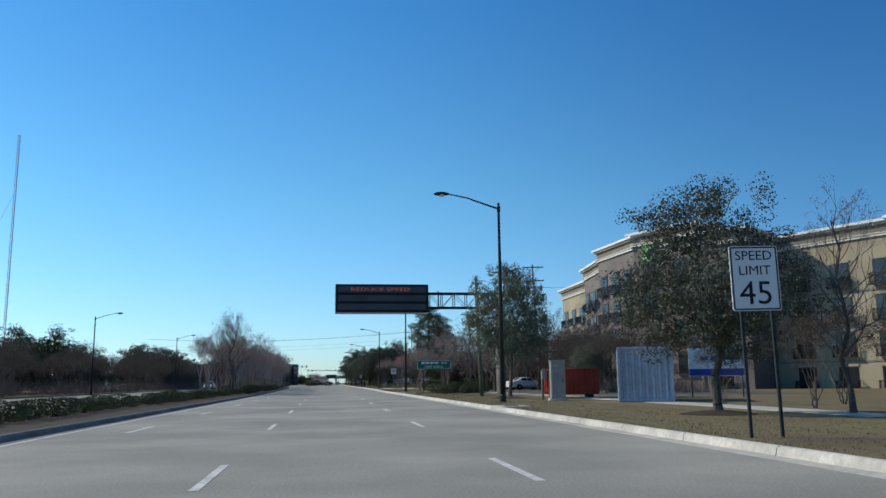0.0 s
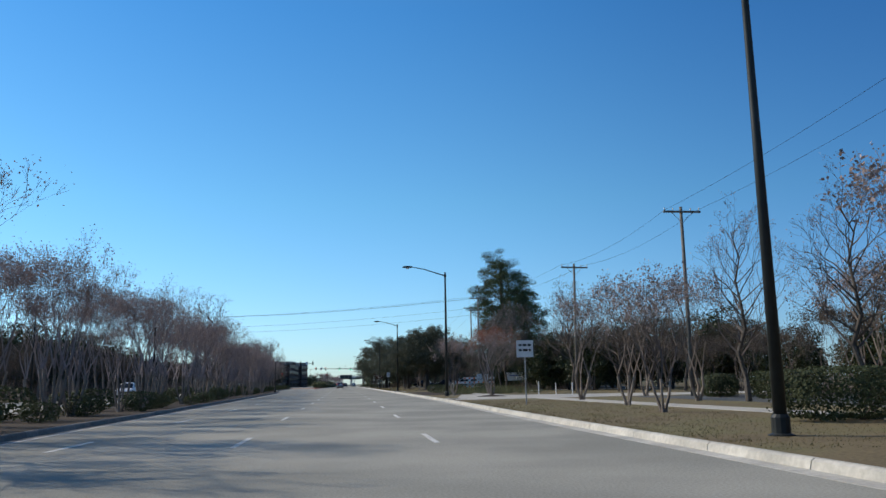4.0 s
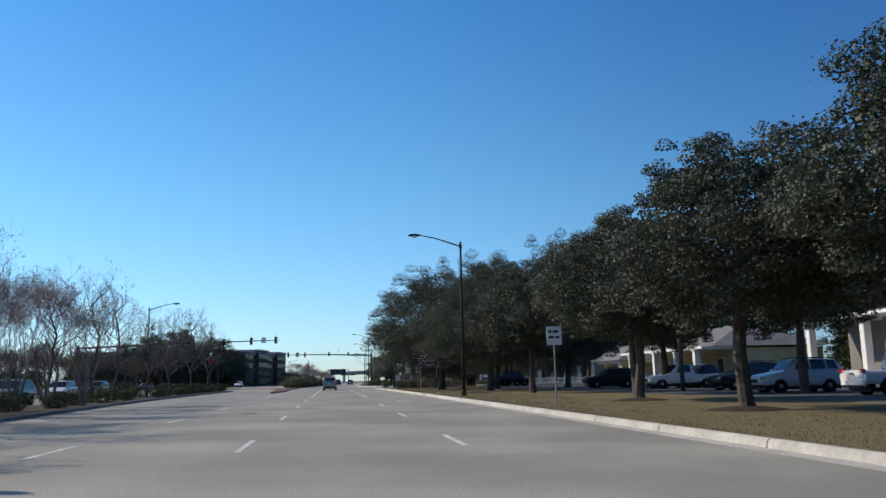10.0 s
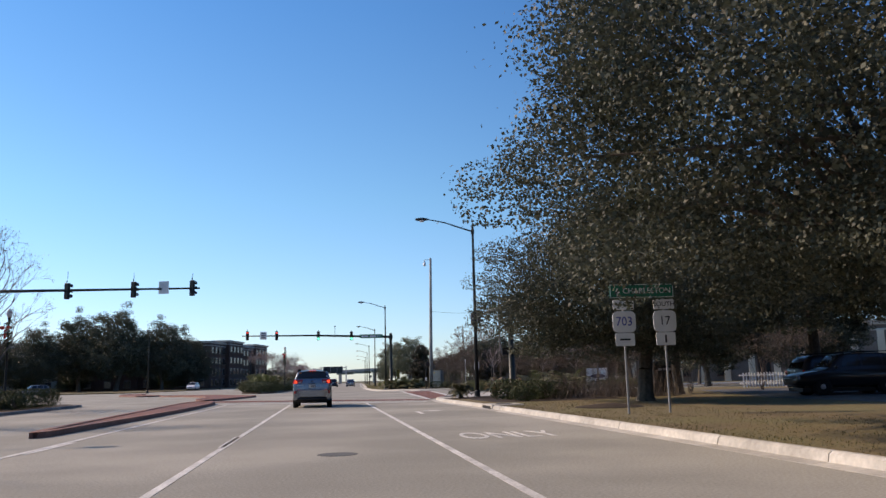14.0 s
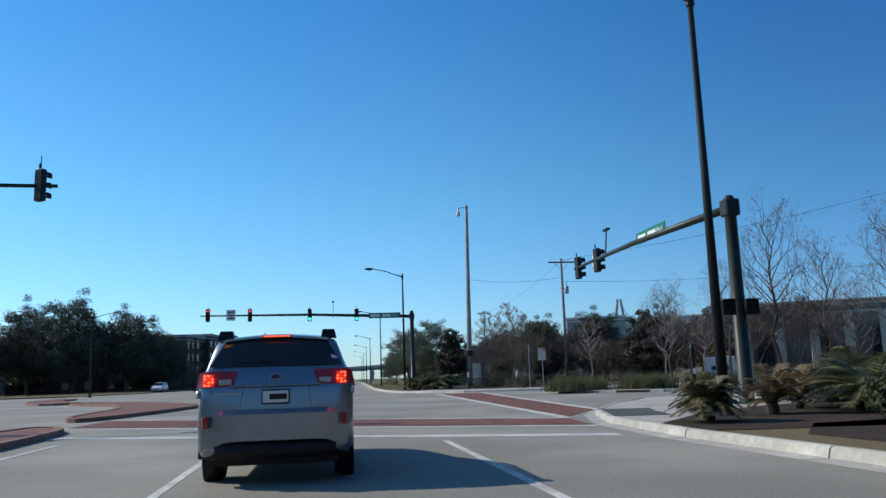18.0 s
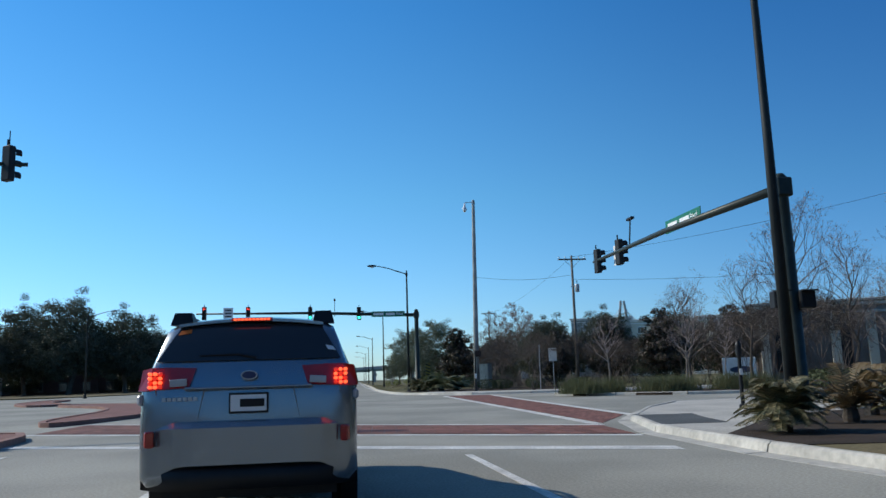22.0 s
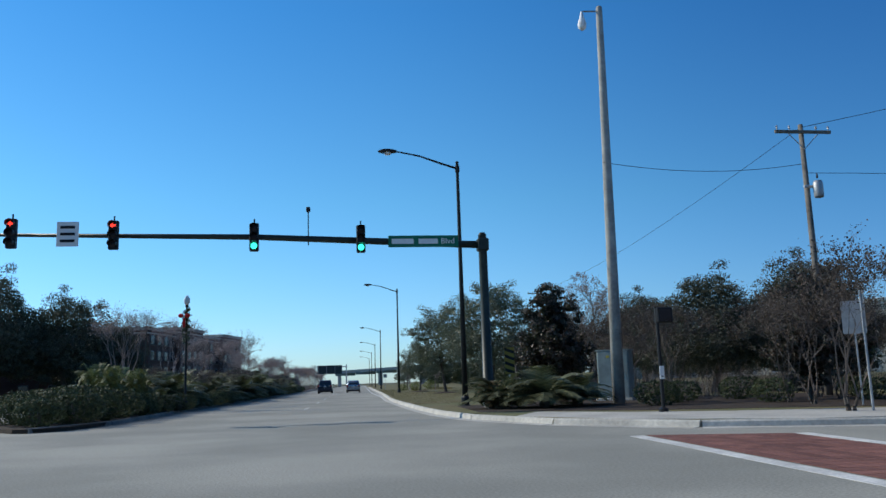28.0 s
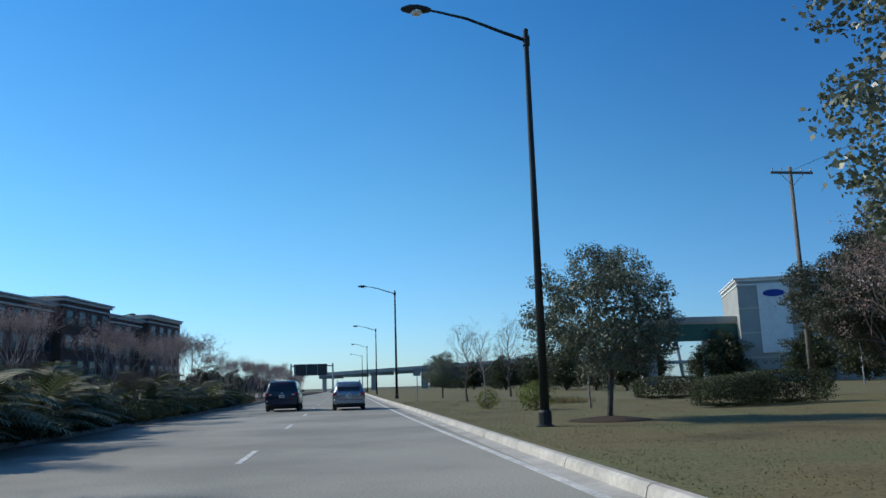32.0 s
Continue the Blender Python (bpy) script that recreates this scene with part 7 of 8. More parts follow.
# flyover and far ramp
fly = thing("flyover_bridge", "long concrete flyover bridge crossing beyond the road", "bridge")
for i in range(9):
    x0, x1 = 6 + i * 9.0, 15 + i * 9.0
    z0, z1 = 5.6 + i * 0.33, 5.6 + (i + 1) * 0.33
    y0, y1 = 706 - i * 3, 703 - i * 3
    part("deck", Shape().add([(x0, y0, z0), (x1, y1, z1), (x1, y1 + 12, z1), (x0, y0 + 12, z0), (x0, y0, z0 + 1.3), (x1, y1, z1 + 1.3), (x1, y1 + 12, z1 + 1.3), (x0, y0 + 12, z0 + 1.3)],
                             [(0, 1, 5, 4), (1, 2, 6, 5), (2, 3, 7, 6), (3, 0, 4, 7), (4, 5, 6, 7), (3, 2, 1, 0)]), BRIDGE_DECK, fly)
    part("girder", Shape().box(((x0 + x1) / 2, (y0 + y1) / 2 + 1.0, (z0 + z1) / 2 - 0.5), (9.0, 0.5, 1.2)), STEEL_BRIDGE, fly)
    if i % 2 == 0:
        part("pier", Shape().box((x0 + 2, y0 + 6, z0 / 2 - 0.2), (1.6, 3, z0 - 0.4), None, 0.1), BRIDGE_DECK, fly)
        part("pier", Shape().box((x0 + 2, y0 + 1.2, z0 / 2 - 0.2), (1.6, 1.6, z0 - 0.4), None, 0.1), BRIDGE_DECK, fly)
ramp = thing("bridge_ramp", "green steel girder overpass on concrete piers", "bridge")
part("girder", Shape().box((63, 524, 8.1), (18, 1.0, 2.6), pose(0, 0, 0, 0, 0, -2)), mat("green_girder", (0.05, 0.13, 0.10), 0.6, 0, 2, 0.1, 0.1, 0.1), ramp)
part("deck", Shape().box((63, 529, 9.6), (18, 10, 0.5), pose(0, 0, 0, 0, 0, -2)), BRIDGE_DECK, ramp)
for x in (57, 68):
    part("pier", Shape().box((x, 528, 3.5), (2.2, 2.2, 7.0), None, 0.1), BRIDGE_DECK, ramp)
part("parapet", Shape().box((63, 523.4, 10.1), (18, 0.3, 0.9), pose(0, 0, 0, 0, 0, -2)), BRIDGE_DECK, ramp)
# Far dark rectangle of unsure nature; its ribs, posts and beam are added.
back = thing("overhead_sign", "large dark panel on added posts far beyond the road", "road sign")
part("panel", Shape().box((3.4, 600, 5.7), (7.8, 0.2, 2.7), None, 0.03), mat("dark_panel_paint", (0.05, 0.06, 0.06), 0.6, 0.2, 3, 0.1, 0.5, 0.1), back)
for x in (-0.2, 2.4, 5.0, 7.2):
    part("rib", Shape().box((x, 599.85, 5.7), (0.12, 0.12, 2.6)), GALV, back)
for x in (-1.2, 8.6):
    part("post", Shape().lathe((x, 600.4, 0), [(0.25, -0.1), (0.18, 7.2)], 10), GALV, back)
part("beam", Shape().tube([(-1.2, 600.4, 6.6), (8.6, 600.4, 6.6)], [0.14, 0.14], 8), GALV, back)
span = thing("cable_bridge", "distant cable-stayed bridge tower above the trees", "bridge")
for sx in (-1, 1):
    part("tower_leg", Shape().tube([(232 + sx * 9, 900, 0), (232 + sx * 1.2, 900, 56)], [1.2, 0.9], 6), BRIDGE_DECK, span)
for k in range(7):
    part("cable", Shape().tube([(232, 900, 54 - k * 2), (232 - 28 - k * 9, 900, 12)], [0.12, 0.12], 4), WHITE, span)
    part("cable", Shape().tube([(232, 900, 54 - k * 2), (232 + 28 + k * 9, 900, 12)], [0.12, 0.12], 4), WHITE, span)
part("deck", Shape().box((232, 900, 11), (320, 12, 2)), BRIDGE_DECK, span)


# ---- vehicles ----
def car(kind, paint, label, category="car"):
    """A road vehicle facing +y with its rear at y = 0: a body drawn through cross-sections, with its panes, lamps and wheels set on that skin."""
    K = {"wagon": (4.78, 1.82, 1.60, 2.74, 0.33), "minivan": (4.9, 1.95, 1.75, 2.85, 0.34), "sedan": (4.6, 1.78, 1.45, 2.65, 0.32), "suv": (4.7, 1.86, 1.75, 2.7, 0.36), "pickup": (5.6, 1.95, 1.85, 3.5, 0.38)}
    Lg, W, H, WB, R = K[kind]
    belt = 0.60 * H if kind != "sedan" else 0.66 * H
    prof = {  # y share, lower edge, belt height, roof height, width share, roof width share
        "wagon": [(0, .42, .62, .64, .86, .62), (.012, .30, .63, .70, .95, .70), (.05, .27, .63, .86, 1, .74), (.10, .26, .63, .965, 1, .75), (.2, .26, .63, .99, 1, .76), (.45, .26, .62, 1, 1, .76), (.58, .26, .62, .97, 1, .74), (.70, .26, .60, .66, 1, .80), (.74, .26, .60, .61, .99, .84), (.92, .27, .53, .54, .95, .80), (.985, .32, .46, .47, .86, .72), (1, .38, .42, .43, .76, .66)],
        "minivan": [(0, .40, .60, .62, .88, .66), (.01, .30, .61, .72, .96, .74), (.035, .26, .61, .90, 1, .78), (.07, .26, .61, .975, 1, .78), (.2, .26, .60, 1, 1, .79), (.5, .26, .60, 1, 1, .79), (.62, .26, .59, .95, 1, .76), (.76, .26, .57, .64, 1, .80), (.80, .26, .56, .58, .99, .84), (.94, .27, .50, .51, .94, .80), (.99, .32, .44, .45, .86, .72), (1, .38, .41, .42, .78, .66)],
        "sedan": [(0, .40, .62, .63, .84, .66), (.012, .30, .68, .69, .94, .76), (.10, .26, .70, .72, .99, .82), (.16, .26, .70, .74, 1, .80), (.28, .26, .69, .97, 1, .70), (.42, .26, .68, 1, 1, .71), (.56, .26, .67, .97, 1, .70), (.70, .26, .66, .69, 1, .80), (.74, .26, .65, .66, .99, .84), (.93, .27, .57, .58, .94, .80), (.985, .32, .48, .49, .86, .72), (1, .38, .42, .43, .76, .66)],
    }
    prof["suv"] = prof["wagon"]
    prof["pickup"] = [(0, .40, .56, .57, .94, .88), (.01, .34, .57, .58, 1, .92), (.34, .30, .57, .58, 1, .92), (.36, .28, .58, .62, 1, .92), (.38, .27, .58, .97, 1, .76), (.5, .27, .58, 1, 1, .77), (.60, .27, .58, .96, 1, .75), (.70, .27, .58, .62, 1, .82), (.74, .27, .57, .58, 1, .86), (.95, .28, .53, .54, .96, .84), (.99, .32, .47, .48, .9, .78), (1, .36, .44, .45, .84, .74)]
    st = prof[kind]
    rings = []
    for u, lo, be, ro, ws, rs in st:
        y, w, r = u * Lg, W / 2 * ws, W / 2 * rs
        zb, ze, zr = lo * H * 0.75 + 0.02, be * H, max(ro, be + 0.008) * H
        half = [(w * 0.90, zb), (w * 0.985, zb + 0.08), (w, zb + (ze - zb) * 0.55), (w * 0.985, ze - 0.05), (w * 0.95, ze), (r + (w * 0.95 - r) * 0.5, ze + (zr - ze) * 0.5), (r, zr - (zr - ze) * 0.10), (r * 0.88, zr), (r * 0.4, zr + 0.012)]
        rings.append([Vector((x, y, z)) for x, z in half] + [Vector((-x, y, z)) for x, z in half[::-1]])
    n = len(rings[0])
    G = rings
    root = thing("car", label, category)
    s = Shape()
    s.add([p for r in G for p in r], [(i * n + k, i * n + k + 1, (i + 1) * n + k + 1, (i + 1) * n + k) for i in range(len(G) - 1) for k in range(n - 1)] +
          [(i * n + n - 1, i * n, (i + 1) * n, (i + 1) * n + n - 1) for i in range(len(G) - 1)] + [tuple(range(n))[::-1], tuple((len(G) - 1) * n + k for k in range(n))])
    body = part("body", s, paint, root, smooth=True)

    def skin(y, v):
        """A point of the skin at length y and ring place v."""
        ys = [r[0].y for r in G]
        i = max(0, min(len(ys) - 2, next((j for j in range(len(ys) - 1) if ys[j + 1] >= y), len(ys) - 2)))
        f = (y - ys[i]) / max(1e-6, ys[i + 1] - ys[i])
        k = int(min(v, n - 1.001))
        g = v - k
        a = G[i][k].lerp(G[i][k + 1], g)
        b = G[i + 1][k].lerp(G[i + 1][k + 1], g)
        return a.lerp(b, f)

    def panel(name, corners, material, lift=0.008, nu=4, nv=3, label_=""):
        """A pane over four (y, v) corners of the skin."""
        sh = Shape()
        vs = []
        for i in range(nu + 1):
            for j in range(nv + 1):
                u, w = i / nu, j / nv
                c = [(1 - u) * (1 - w), u * (1 - w), u * w, (1 - u) * w]
                y = sum(q * p[0] for q, p in zip(c, corners))
                v = sum(q * p[1] for q, p in zip(c, corners))
                p = skin(y, v)
                o = Vector((p.x, 0, max(0, p.z - H * 0.6))).normalized() if abs(p.x) > 0.01 else Vector((0, 0, 1))
                vs.append(p + o * lift)
        sh.add(vs, [(i * (nv + 1) + j, (i + 1) * (nv + 1) + j, (i + 1) * (nv + 1) + j + 1, i * (nv + 1) + j + 1) for i in range(nu) for j in range(nv)])
        return part(name, sh, material, body, label_)

    # rear face: glass, hatch line, lamps, plate
    def rear(name, x0, x1, z0, z1, material, lab="", out=0.012, slope=None):
        sh = Shape()
        vs = []
        for i in range(7):
            for j in range(3):
                x, z = x0 + (x1 - x0) * i / 6, z0 + (z1 - z0) * j / 2
                vs.append((x, rear_y(x, z) - out, z))
        sh.add(vs, [(i * 3 + j, (i + 1) * 3 + j, (i + 1) * 3 + j + 1, i * 3 + j + 1) for i in range(6) for j in range(2)])
        return part(name, sh, material, body, lab)

    def rear_y(x, z):
        """How far forward the tail's skin lies at this width and height."""
        for a, b in zip(st, st[1:]):
            top_a, top_b = max(a[3], a[2] + .008) * H, max(b[3], b[2] + .008) * H
            if z <= top_a:
                return a[0] * Lg
            if z <= top_b:
                return (a[0] + (b[0] - a[0]) * (z - top_a) / max(1e-6, top_b - top_a)) * Lg
        return 0.1 * Lg

    if kind in ("wagon", "minivan", "suv"):
        zt = 0.95 * H if kind != "wagon" else 0.94 * H
        rear("rear_window", -0.66 * W / 2, 0.66 * W / 2, 0.67 * H, zt, GLASS_DARK, "dark tinted rear window")
        rear("brake_light", -0.15, 0.15, zt + 0.01, zt + 0.045, TAIL_RED, "slim high brake light", 0.02)
        part("wiper", Shape().tube([(0.05, rear_y(0, 0.69 * H) - 0.03, 0.69 * H), (-0.32, rear_y(0, 0.71 * H) - 0.03, 0.71 * H)], [0.012, 0.008], 5), BLACK, body)
    elif kind == "sedan":
        panel("rear_window", [(0.165 * Lg, 8), (0.275 * Lg, 7.4), (0.275 * Lg, 9.6), (0.165 * Lg, 9)], GLASS_DARK, 0.012)
    else:
        part("bed_floor", Shape().box((0, 0.17 * Lg, 0.57 * H), (W * 0.86, 0.31 * Lg, 0.05)), BLACK, body)
        part("tailgate", Shape().box((0, 0.02, 0.47 * H), (W * 0.8, 0.05, 0.2 * H), None, 0.02), paint, body)
    for sg in (-1, 1):
        part("tail_lamp", Shape().box((sg * W * 0.385, 0.045, 0.565 * H), (W * 0.20, 0.12, 0.105 * H), pose(0, 0, 0, 0, 0, -sg * 14), 0.03), TAIL_RED, body, "red tail lamp")
        part("lamp_insert", Shape().box((sg * W * 0.33, -0.005, 0.553 * H), (W * 0.08, 0.03, 0.05 * H), None, 0.008), LENS_CLEAR, body)
        part("reflector", Shape().box((sg * W * 0.40, 0.03, 0.27 * H), (0.07, 0.04, 0.16), None, 0.01), TAIL_RED, body)
    part("bumper", Shape().box((0, 0.03, 0.30 * H), (W * 0.90, 0.14, 0.17 * H), None, 0.05), paint, body)
    part("bumper_step", Shape().box((0, 0.0, 0.205 * H), (W * 0.74, 0.12, 0.06 * H), None, 0.02), BLACK, body)
    pl = part("number_plate", Shape().box((0, -0.035, 0.50 * H), (0.31, 0.02, 0.155), None, 0.004), SIGN_WHITE, body, "white number plate with dark bars")
    part("plate_bar", Shape().box((0.02, -0.047, 0.50 * H), (0.22, 0.004, 0.06)), LEGEND_BLACK, pl)
    part("badge", Shape().lathe((0, 0, 0), [(0.055, -0.01), (0.055, 0.01)], 14), RIM, body).matrix_basis = pose(0, 0.0, 0.60 * H, 90, 0, 0) @ Matrix.Diagonal((1.3, 0.7, 1, 1))
    # side glass
    for side in (0, 1):
        a, b = (4.35, 6.15) if side == 0 else (n - 1 - 4.35, n - 1 - 6.15)
        cuts = {"wagon": (.07, .22, .41, .60), "suv": (.07, .22, .41, .60), "minivan": (.06, .25, .45, .65), "sedan": (.27, .43, .62), "pickup": (.40, .51, .62)}[kind]
        for c0, c1 in zip(cuts, cuts[1:]):
            panel("side_window", [((c0 + .012) * Lg, a), ((c1 - .006) * Lg, a), ((c1 - .012 - (.05 if c1 > .58 else 0)) * Lg, b), ((c0 + .018 + (.02 if c0 < .1 else 0)) * Lg, b)], GLASS_DARK, 0.010)
    panel("windscreen", [(st[6][0] * Lg + .02, 6.2), (st[7][0] * Lg - .02, 6.2), (st[7][0] * Lg - .02, n - 7.2), (st[6][0] * Lg + .02, n - 7.2)], GLASS_DARK, 0.012, 3, 6)
    for sg in (-1, 1):
        part("mirror", Shape().box((sg * (W / 2 + 0.09), 0.66 * Lg, 0.66 * H), (0.18, 0.10, 0.14), None, 0.03), paint, body)
        part("headlamp", Shape().box((sg * W * 0.36, Lg - 0.12, 0.44 * H), (W * 0.17, 0.14, 0.09 * H), pose(0, 0, 0, 0, 0, sg * 18), 0.03), LENS_CLEAR, body)
        if kind in ("wagon", "suv", "minivan"):
            part("roof_rail", Shape().tube([(sg * W * 0.345, 0.09 * Lg, 0.985 * H), (sg * W * 0.35, 0.14 * Lg, 1.03 * H), (sg * W * 0.35, 0.5 * Lg, 1.035 * H), (sg * W * 0.345, 0.56 * Lg, 0.99 * H)], [0.022] * 4, 6), BLACK, body)
    part("grille", Shape().box((0, Lg - 0.02, 0.36 * H), (W * 0.5, 0.05, 0.12 * H), None, 0.02), BLACK, body)
    part("underbody", Shape().box((0, Lg / 2, 0.24), (W * 0.8, Lg * 0.9, 0.16)), BLACK, root)
    for sg in (-1, 1):
        for y in (Lg * 0.205, Lg * 0.205 + WB):
            x = sg * (W / 2 - 0.10)
            tm = Matrix.Translation((x, y, R)) @ pose(0, 0, 0, 0, 90, 0)
            wh = part("wheel", xf(Shape().lathe((0, 0, 0), [(R * 0.66, -0.10), (R * 0.94, -0.105), (R, -0.07), (R, 0.07), (R * 0.94, 0.105), (R * 0.66, 0.10)], 22), tm), RUBBER, root, "black tyre on an alloy rim", True)
            rim = Shape().lathe((0, 0, 0), [(0.05, -0.112), (R * 0.2, -0.105), (R * 0.64, -0.085), (R * 0.64, 0.085), (R * 0.2, 0.105), (0.05, 0.112)], 16)
            part("rim", xf(rim, tm), RIM, wh)
            part("arch", xf(Shape().lathe((0, 0, 0), [(R * 1.12, -0.05), (R * 1.18, -0.04), (R * 1.18, 0.095), (R * 1.12, 0.098)], 22), Matrix.Translation((x, y, R + 0.02)) @ pose(0, 0, 0, 0, 90, 0)), BLACK, root)
    return root


# The waiting silver estate car once more, added farther along its way.
silver = car("wagon", CAR_SILVER, "second copy of the silver estate car, farther along the road")
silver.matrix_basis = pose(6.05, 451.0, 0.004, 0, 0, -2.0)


def estate_car(label):
    """A tall estate car facing +y, its tail at y = 0, with lit brake lamps."""
    Lg, W, H, WB, R = 4.78, 1.82, 1.74, 2.74, 0.34
    st = [(0, .27, .60, .61, .90, .80), (.004, .25, .655, .67, .945, .84), (.012, .24, .70, .755, .97, .85), (.018, .235, .73, .80, .985, .84), (.036, .23, .735, .89, 1, .80), (.056, .23, .735, .96, 1, .775), (.078, .23, .735, .99, 1, .76),
          (.2, .23, .73, 1.0, 1, .76), (.42, .23, .72, 1.0, 1, .76), (.56, .23, .71, .97, 1, .74), (.70, .23, .69, .74, 1, .80), (.74, .23, .68, .69, .99, .84), (.92, .24, .59, .60, .95, .80), (.985, .28, .50, .51, .86, .72), (1, .34, .44, .45, .76, .66)]
    G = []
    for u, lo, be, ro, ws, rs in st:
        w, r = W / 2 * ws, W / 2 * rs
        zb, ze, zr = lo * H * 0.85, be * H, max(ro, be + 0.008) * H
        half = [(w * 0.93, zb), (w * 0.99, zb + 0.07), (w, zb + (ze - zb) * 0.45), (w * 0.99, ze - 0.12), (w * 0.965, ze - 0.03), (w * 0.93, ze), (r + (w * 0.93 - r) * 0.55, ze + (zr - ze) * 0.5), (r + (w * 0.93 - r) * 0.12, ze + (zr - ze) * 0.88), (r * 0.90, zr - 0.01 * H), (r * 0.5, zr + 0.010), (0, zr + 0.018)]
        G.append([Vector((x, u * Lg, z)) for x, z in half] + [Vector((-x, u * Lg, z)) for x, z in half[-2::-1]])
    n = len(G[0])
    root = thing("car", label, "car")
    sh = Shape().add([p for r in G for p in r], [(i * n + k, i * n + k + 1, (i + 1) * n + k + 1, (i + 1) * n + k) for i in range(len(G) - 1) for k in range(n - 1)] +
                     [(i * n + n - 1, i * n, (i + 1) * n, (i + 1) * n + n - 1) for i in range(len(G) - 1)] + [tuple(range(n))[::-1], tuple((len(G) - 1) * n + k for k in range(n))])
    body = part("body", sh, CAR_SILVER, root, smooth=True)
    tops = [(max(c[3], c[2] + .008) * H, c[0] * Lg) for c in st[:8]]

    def tail(z):
        """How far forward the tail lies at this height."""
        if z <= tops[0][0]:
            return 0.0
        for (z0, y0), (z1, y1) in zip(tops, tops[1:]):
            if z <= z1:
                return y0 + (y1 - y0) * (z - z0) / max(1e-6, z1 - z0)
        return tops[-1][1]

    def pane(name, corners, material, out=0.014, label_="", nu=8, nv=6, bow=0.0, parent=None):
        """A panel on the tail over four (x, z) corners: lower left, lower right, upper right, upper left."""
        vs = []
        for i in range(nu + 1):
            for j in range(nv + 1):
                u, w = i / nu, j / nv
                c = [(1 - u) * (1 - w), u * (1 - w), u * w, (1 - u) * w]
                x, z = (sum(q * p[k] for q, p in zip(c, corners)) for k in (0, 1))
                z += bow * (1 - (2 * u - 1) ** 2) * w
                vs.append((x, tail(z - 0.03 * max(0.0, 1 - (x / 0.7) ** 2)) + 0.10 * max(0.0, abs(x) / (W / 2) - 0.62) ** 1.3 - out, z))
        me = Shape().add(vs, [(i * (nv + 1) + j, (i + 1) * (nv + 1) + j, (i + 1) * (nv + 1) + j + 1, i * (nv + 1) + j + 1) for i in range(nu) for j in range(nv)])
        return part(name, me, material, parent or body, label_, True)

    glass = pane("rear_window", [(-0.77, 1.375), (0.77, 1.375), (0.605, 1.665), (-0.605, 1.665)], GLASS_DARK, 0.016, "dark tinted rear window", bow=0.035)
    pane("sticker", [(-0.62, 1.60), (-0.51, 1.62), (-0.51, 1.655), (-0.60, 1.64)], ORANGE, 0.022, parent=glass)
    pane("sticker", [(0.66, 1.45), (0.73, 1.44), (0.70, 1.48), (0.64, 1.49)], SIGN_WHITE, 0.022, parent=glass)
    part("wiper", Shape().tube([(0.05, tail(1.40) - 0.04, 1.395), (-0.1, tail(1.43) - 0.045, 1.425), (-0.42, tail(1.43) - 0.04, 1.42)], [0.014, 0.010, 0.006], 6), BLACK, glass)
    spoiler = part("spoiler", Shape().add([(x, y, z + 0.045 * (1 - (x / 0.62) ** 2)) for x in np.linspace(-0.62, 0.62, 9) for y, z in ((0.22, 1.672), (0.22, 1.697), (0.46, 1.725), (0.46, 1.66))],
                                          [(i * 4 + k, i * 4 + (k + 1) % 4, (i + 1) * 4 + (k + 1) % 4, (i + 1) * 4 + k) for i in range(8) for k in range(4)] + [(0, 1, 2, 3), (35, 34, 33, 32)]), CAR_SILVER, body, smooth=False)
    bl = part("brake_light", Shape().box((0, 0.22, 1.731), (0.36, 0.03, 0.03), None, 0.008), TAIL_RED, spoiler, "slim high brake light")
    for k in range(10):
        part("led", Shape().box((-0.144 + k * 0.032, 0.203, 1.731), (0.022, 0.008, 0.018)), BRAKE_ON, bl)
    for sg in (-1, 1):
        front = [(0.44, 1.315), (0.49, 1.155), (0.66, 1.325), (0.68, 1.145), (0.80, 1.325), (0.83, 1.135)]
        vs = []
        for d in (0.0, 0.06):
            vs += [(sg * x, tail(z) + 0.10 * max(0.0, x / 0.91 - 0.62) ** 1.3 - 0.022 + d, z) for x, z in front] + [(sg * (0.885 - d), 0.10 + d, 1.31), (sg * (0.915 - d), 0.08 + d, 1.135), (sg * (0.905 - d), 0.34, 1.29), (sg * (0.925 - d), 0.24, 1.16)]
        q = [(0, 1, 3, 2), (2, 3, 5, 4), (4, 5, 7, 6), (6, 7, 9, 8)]
        rim_ = [0, 2, 4, 6, 8, 9, 7, 5, 3, 1]
        fs = q + [tuple(i + 10 for i in f)[::-1] for f in q] + [(a, b, b + 10, a + 10) for a, b in zip(rim_, rim_[1:] + rim_[:1])]
        lamp = part("tail_lamp", Shape().add(vs, fs), TAIL_RED, body, "red wrap-around tail lamp")
        part("lamp_insert", Shape().box((sg * 0.575, -0.022, 1.195), (0.14, 0.012, 0.06), pose(0, 0, 0, 0, sg * 3, 0), 0.006), LENS_CLEAR, lamp, "clear reversing lens")
        for i in range(3):
            for j in range(4):
                x_ = 0.725 + i * 0.042
                part("brake_bulb", Shape().box((sg * x_, -0.012 + 0.10 * max(0.0, x_ / 0.91 - 0.62) ** 1.3, 1.165 + j * 0.036), (0.034, 0.028, 0.028), None, 0.008), BRAKE_ON if (i + j) % 3 else BRAKE_DIM, lamp, "lit facet of the brake lamp")
        part("side_marker", Shape().box((sg * 0.895, 0.12, 1.06), (0.05, 0.16, 0.09), None, 0.02), LENS_CLEAR, body)
        part("reflector", Shape().box((sg * 0.80, -0.03, 0.74), (0.07, 0.06, 0.13), pose(0, 0, 0, 0, 0, -sg * 25), 0.01), TAIL_RED, body)
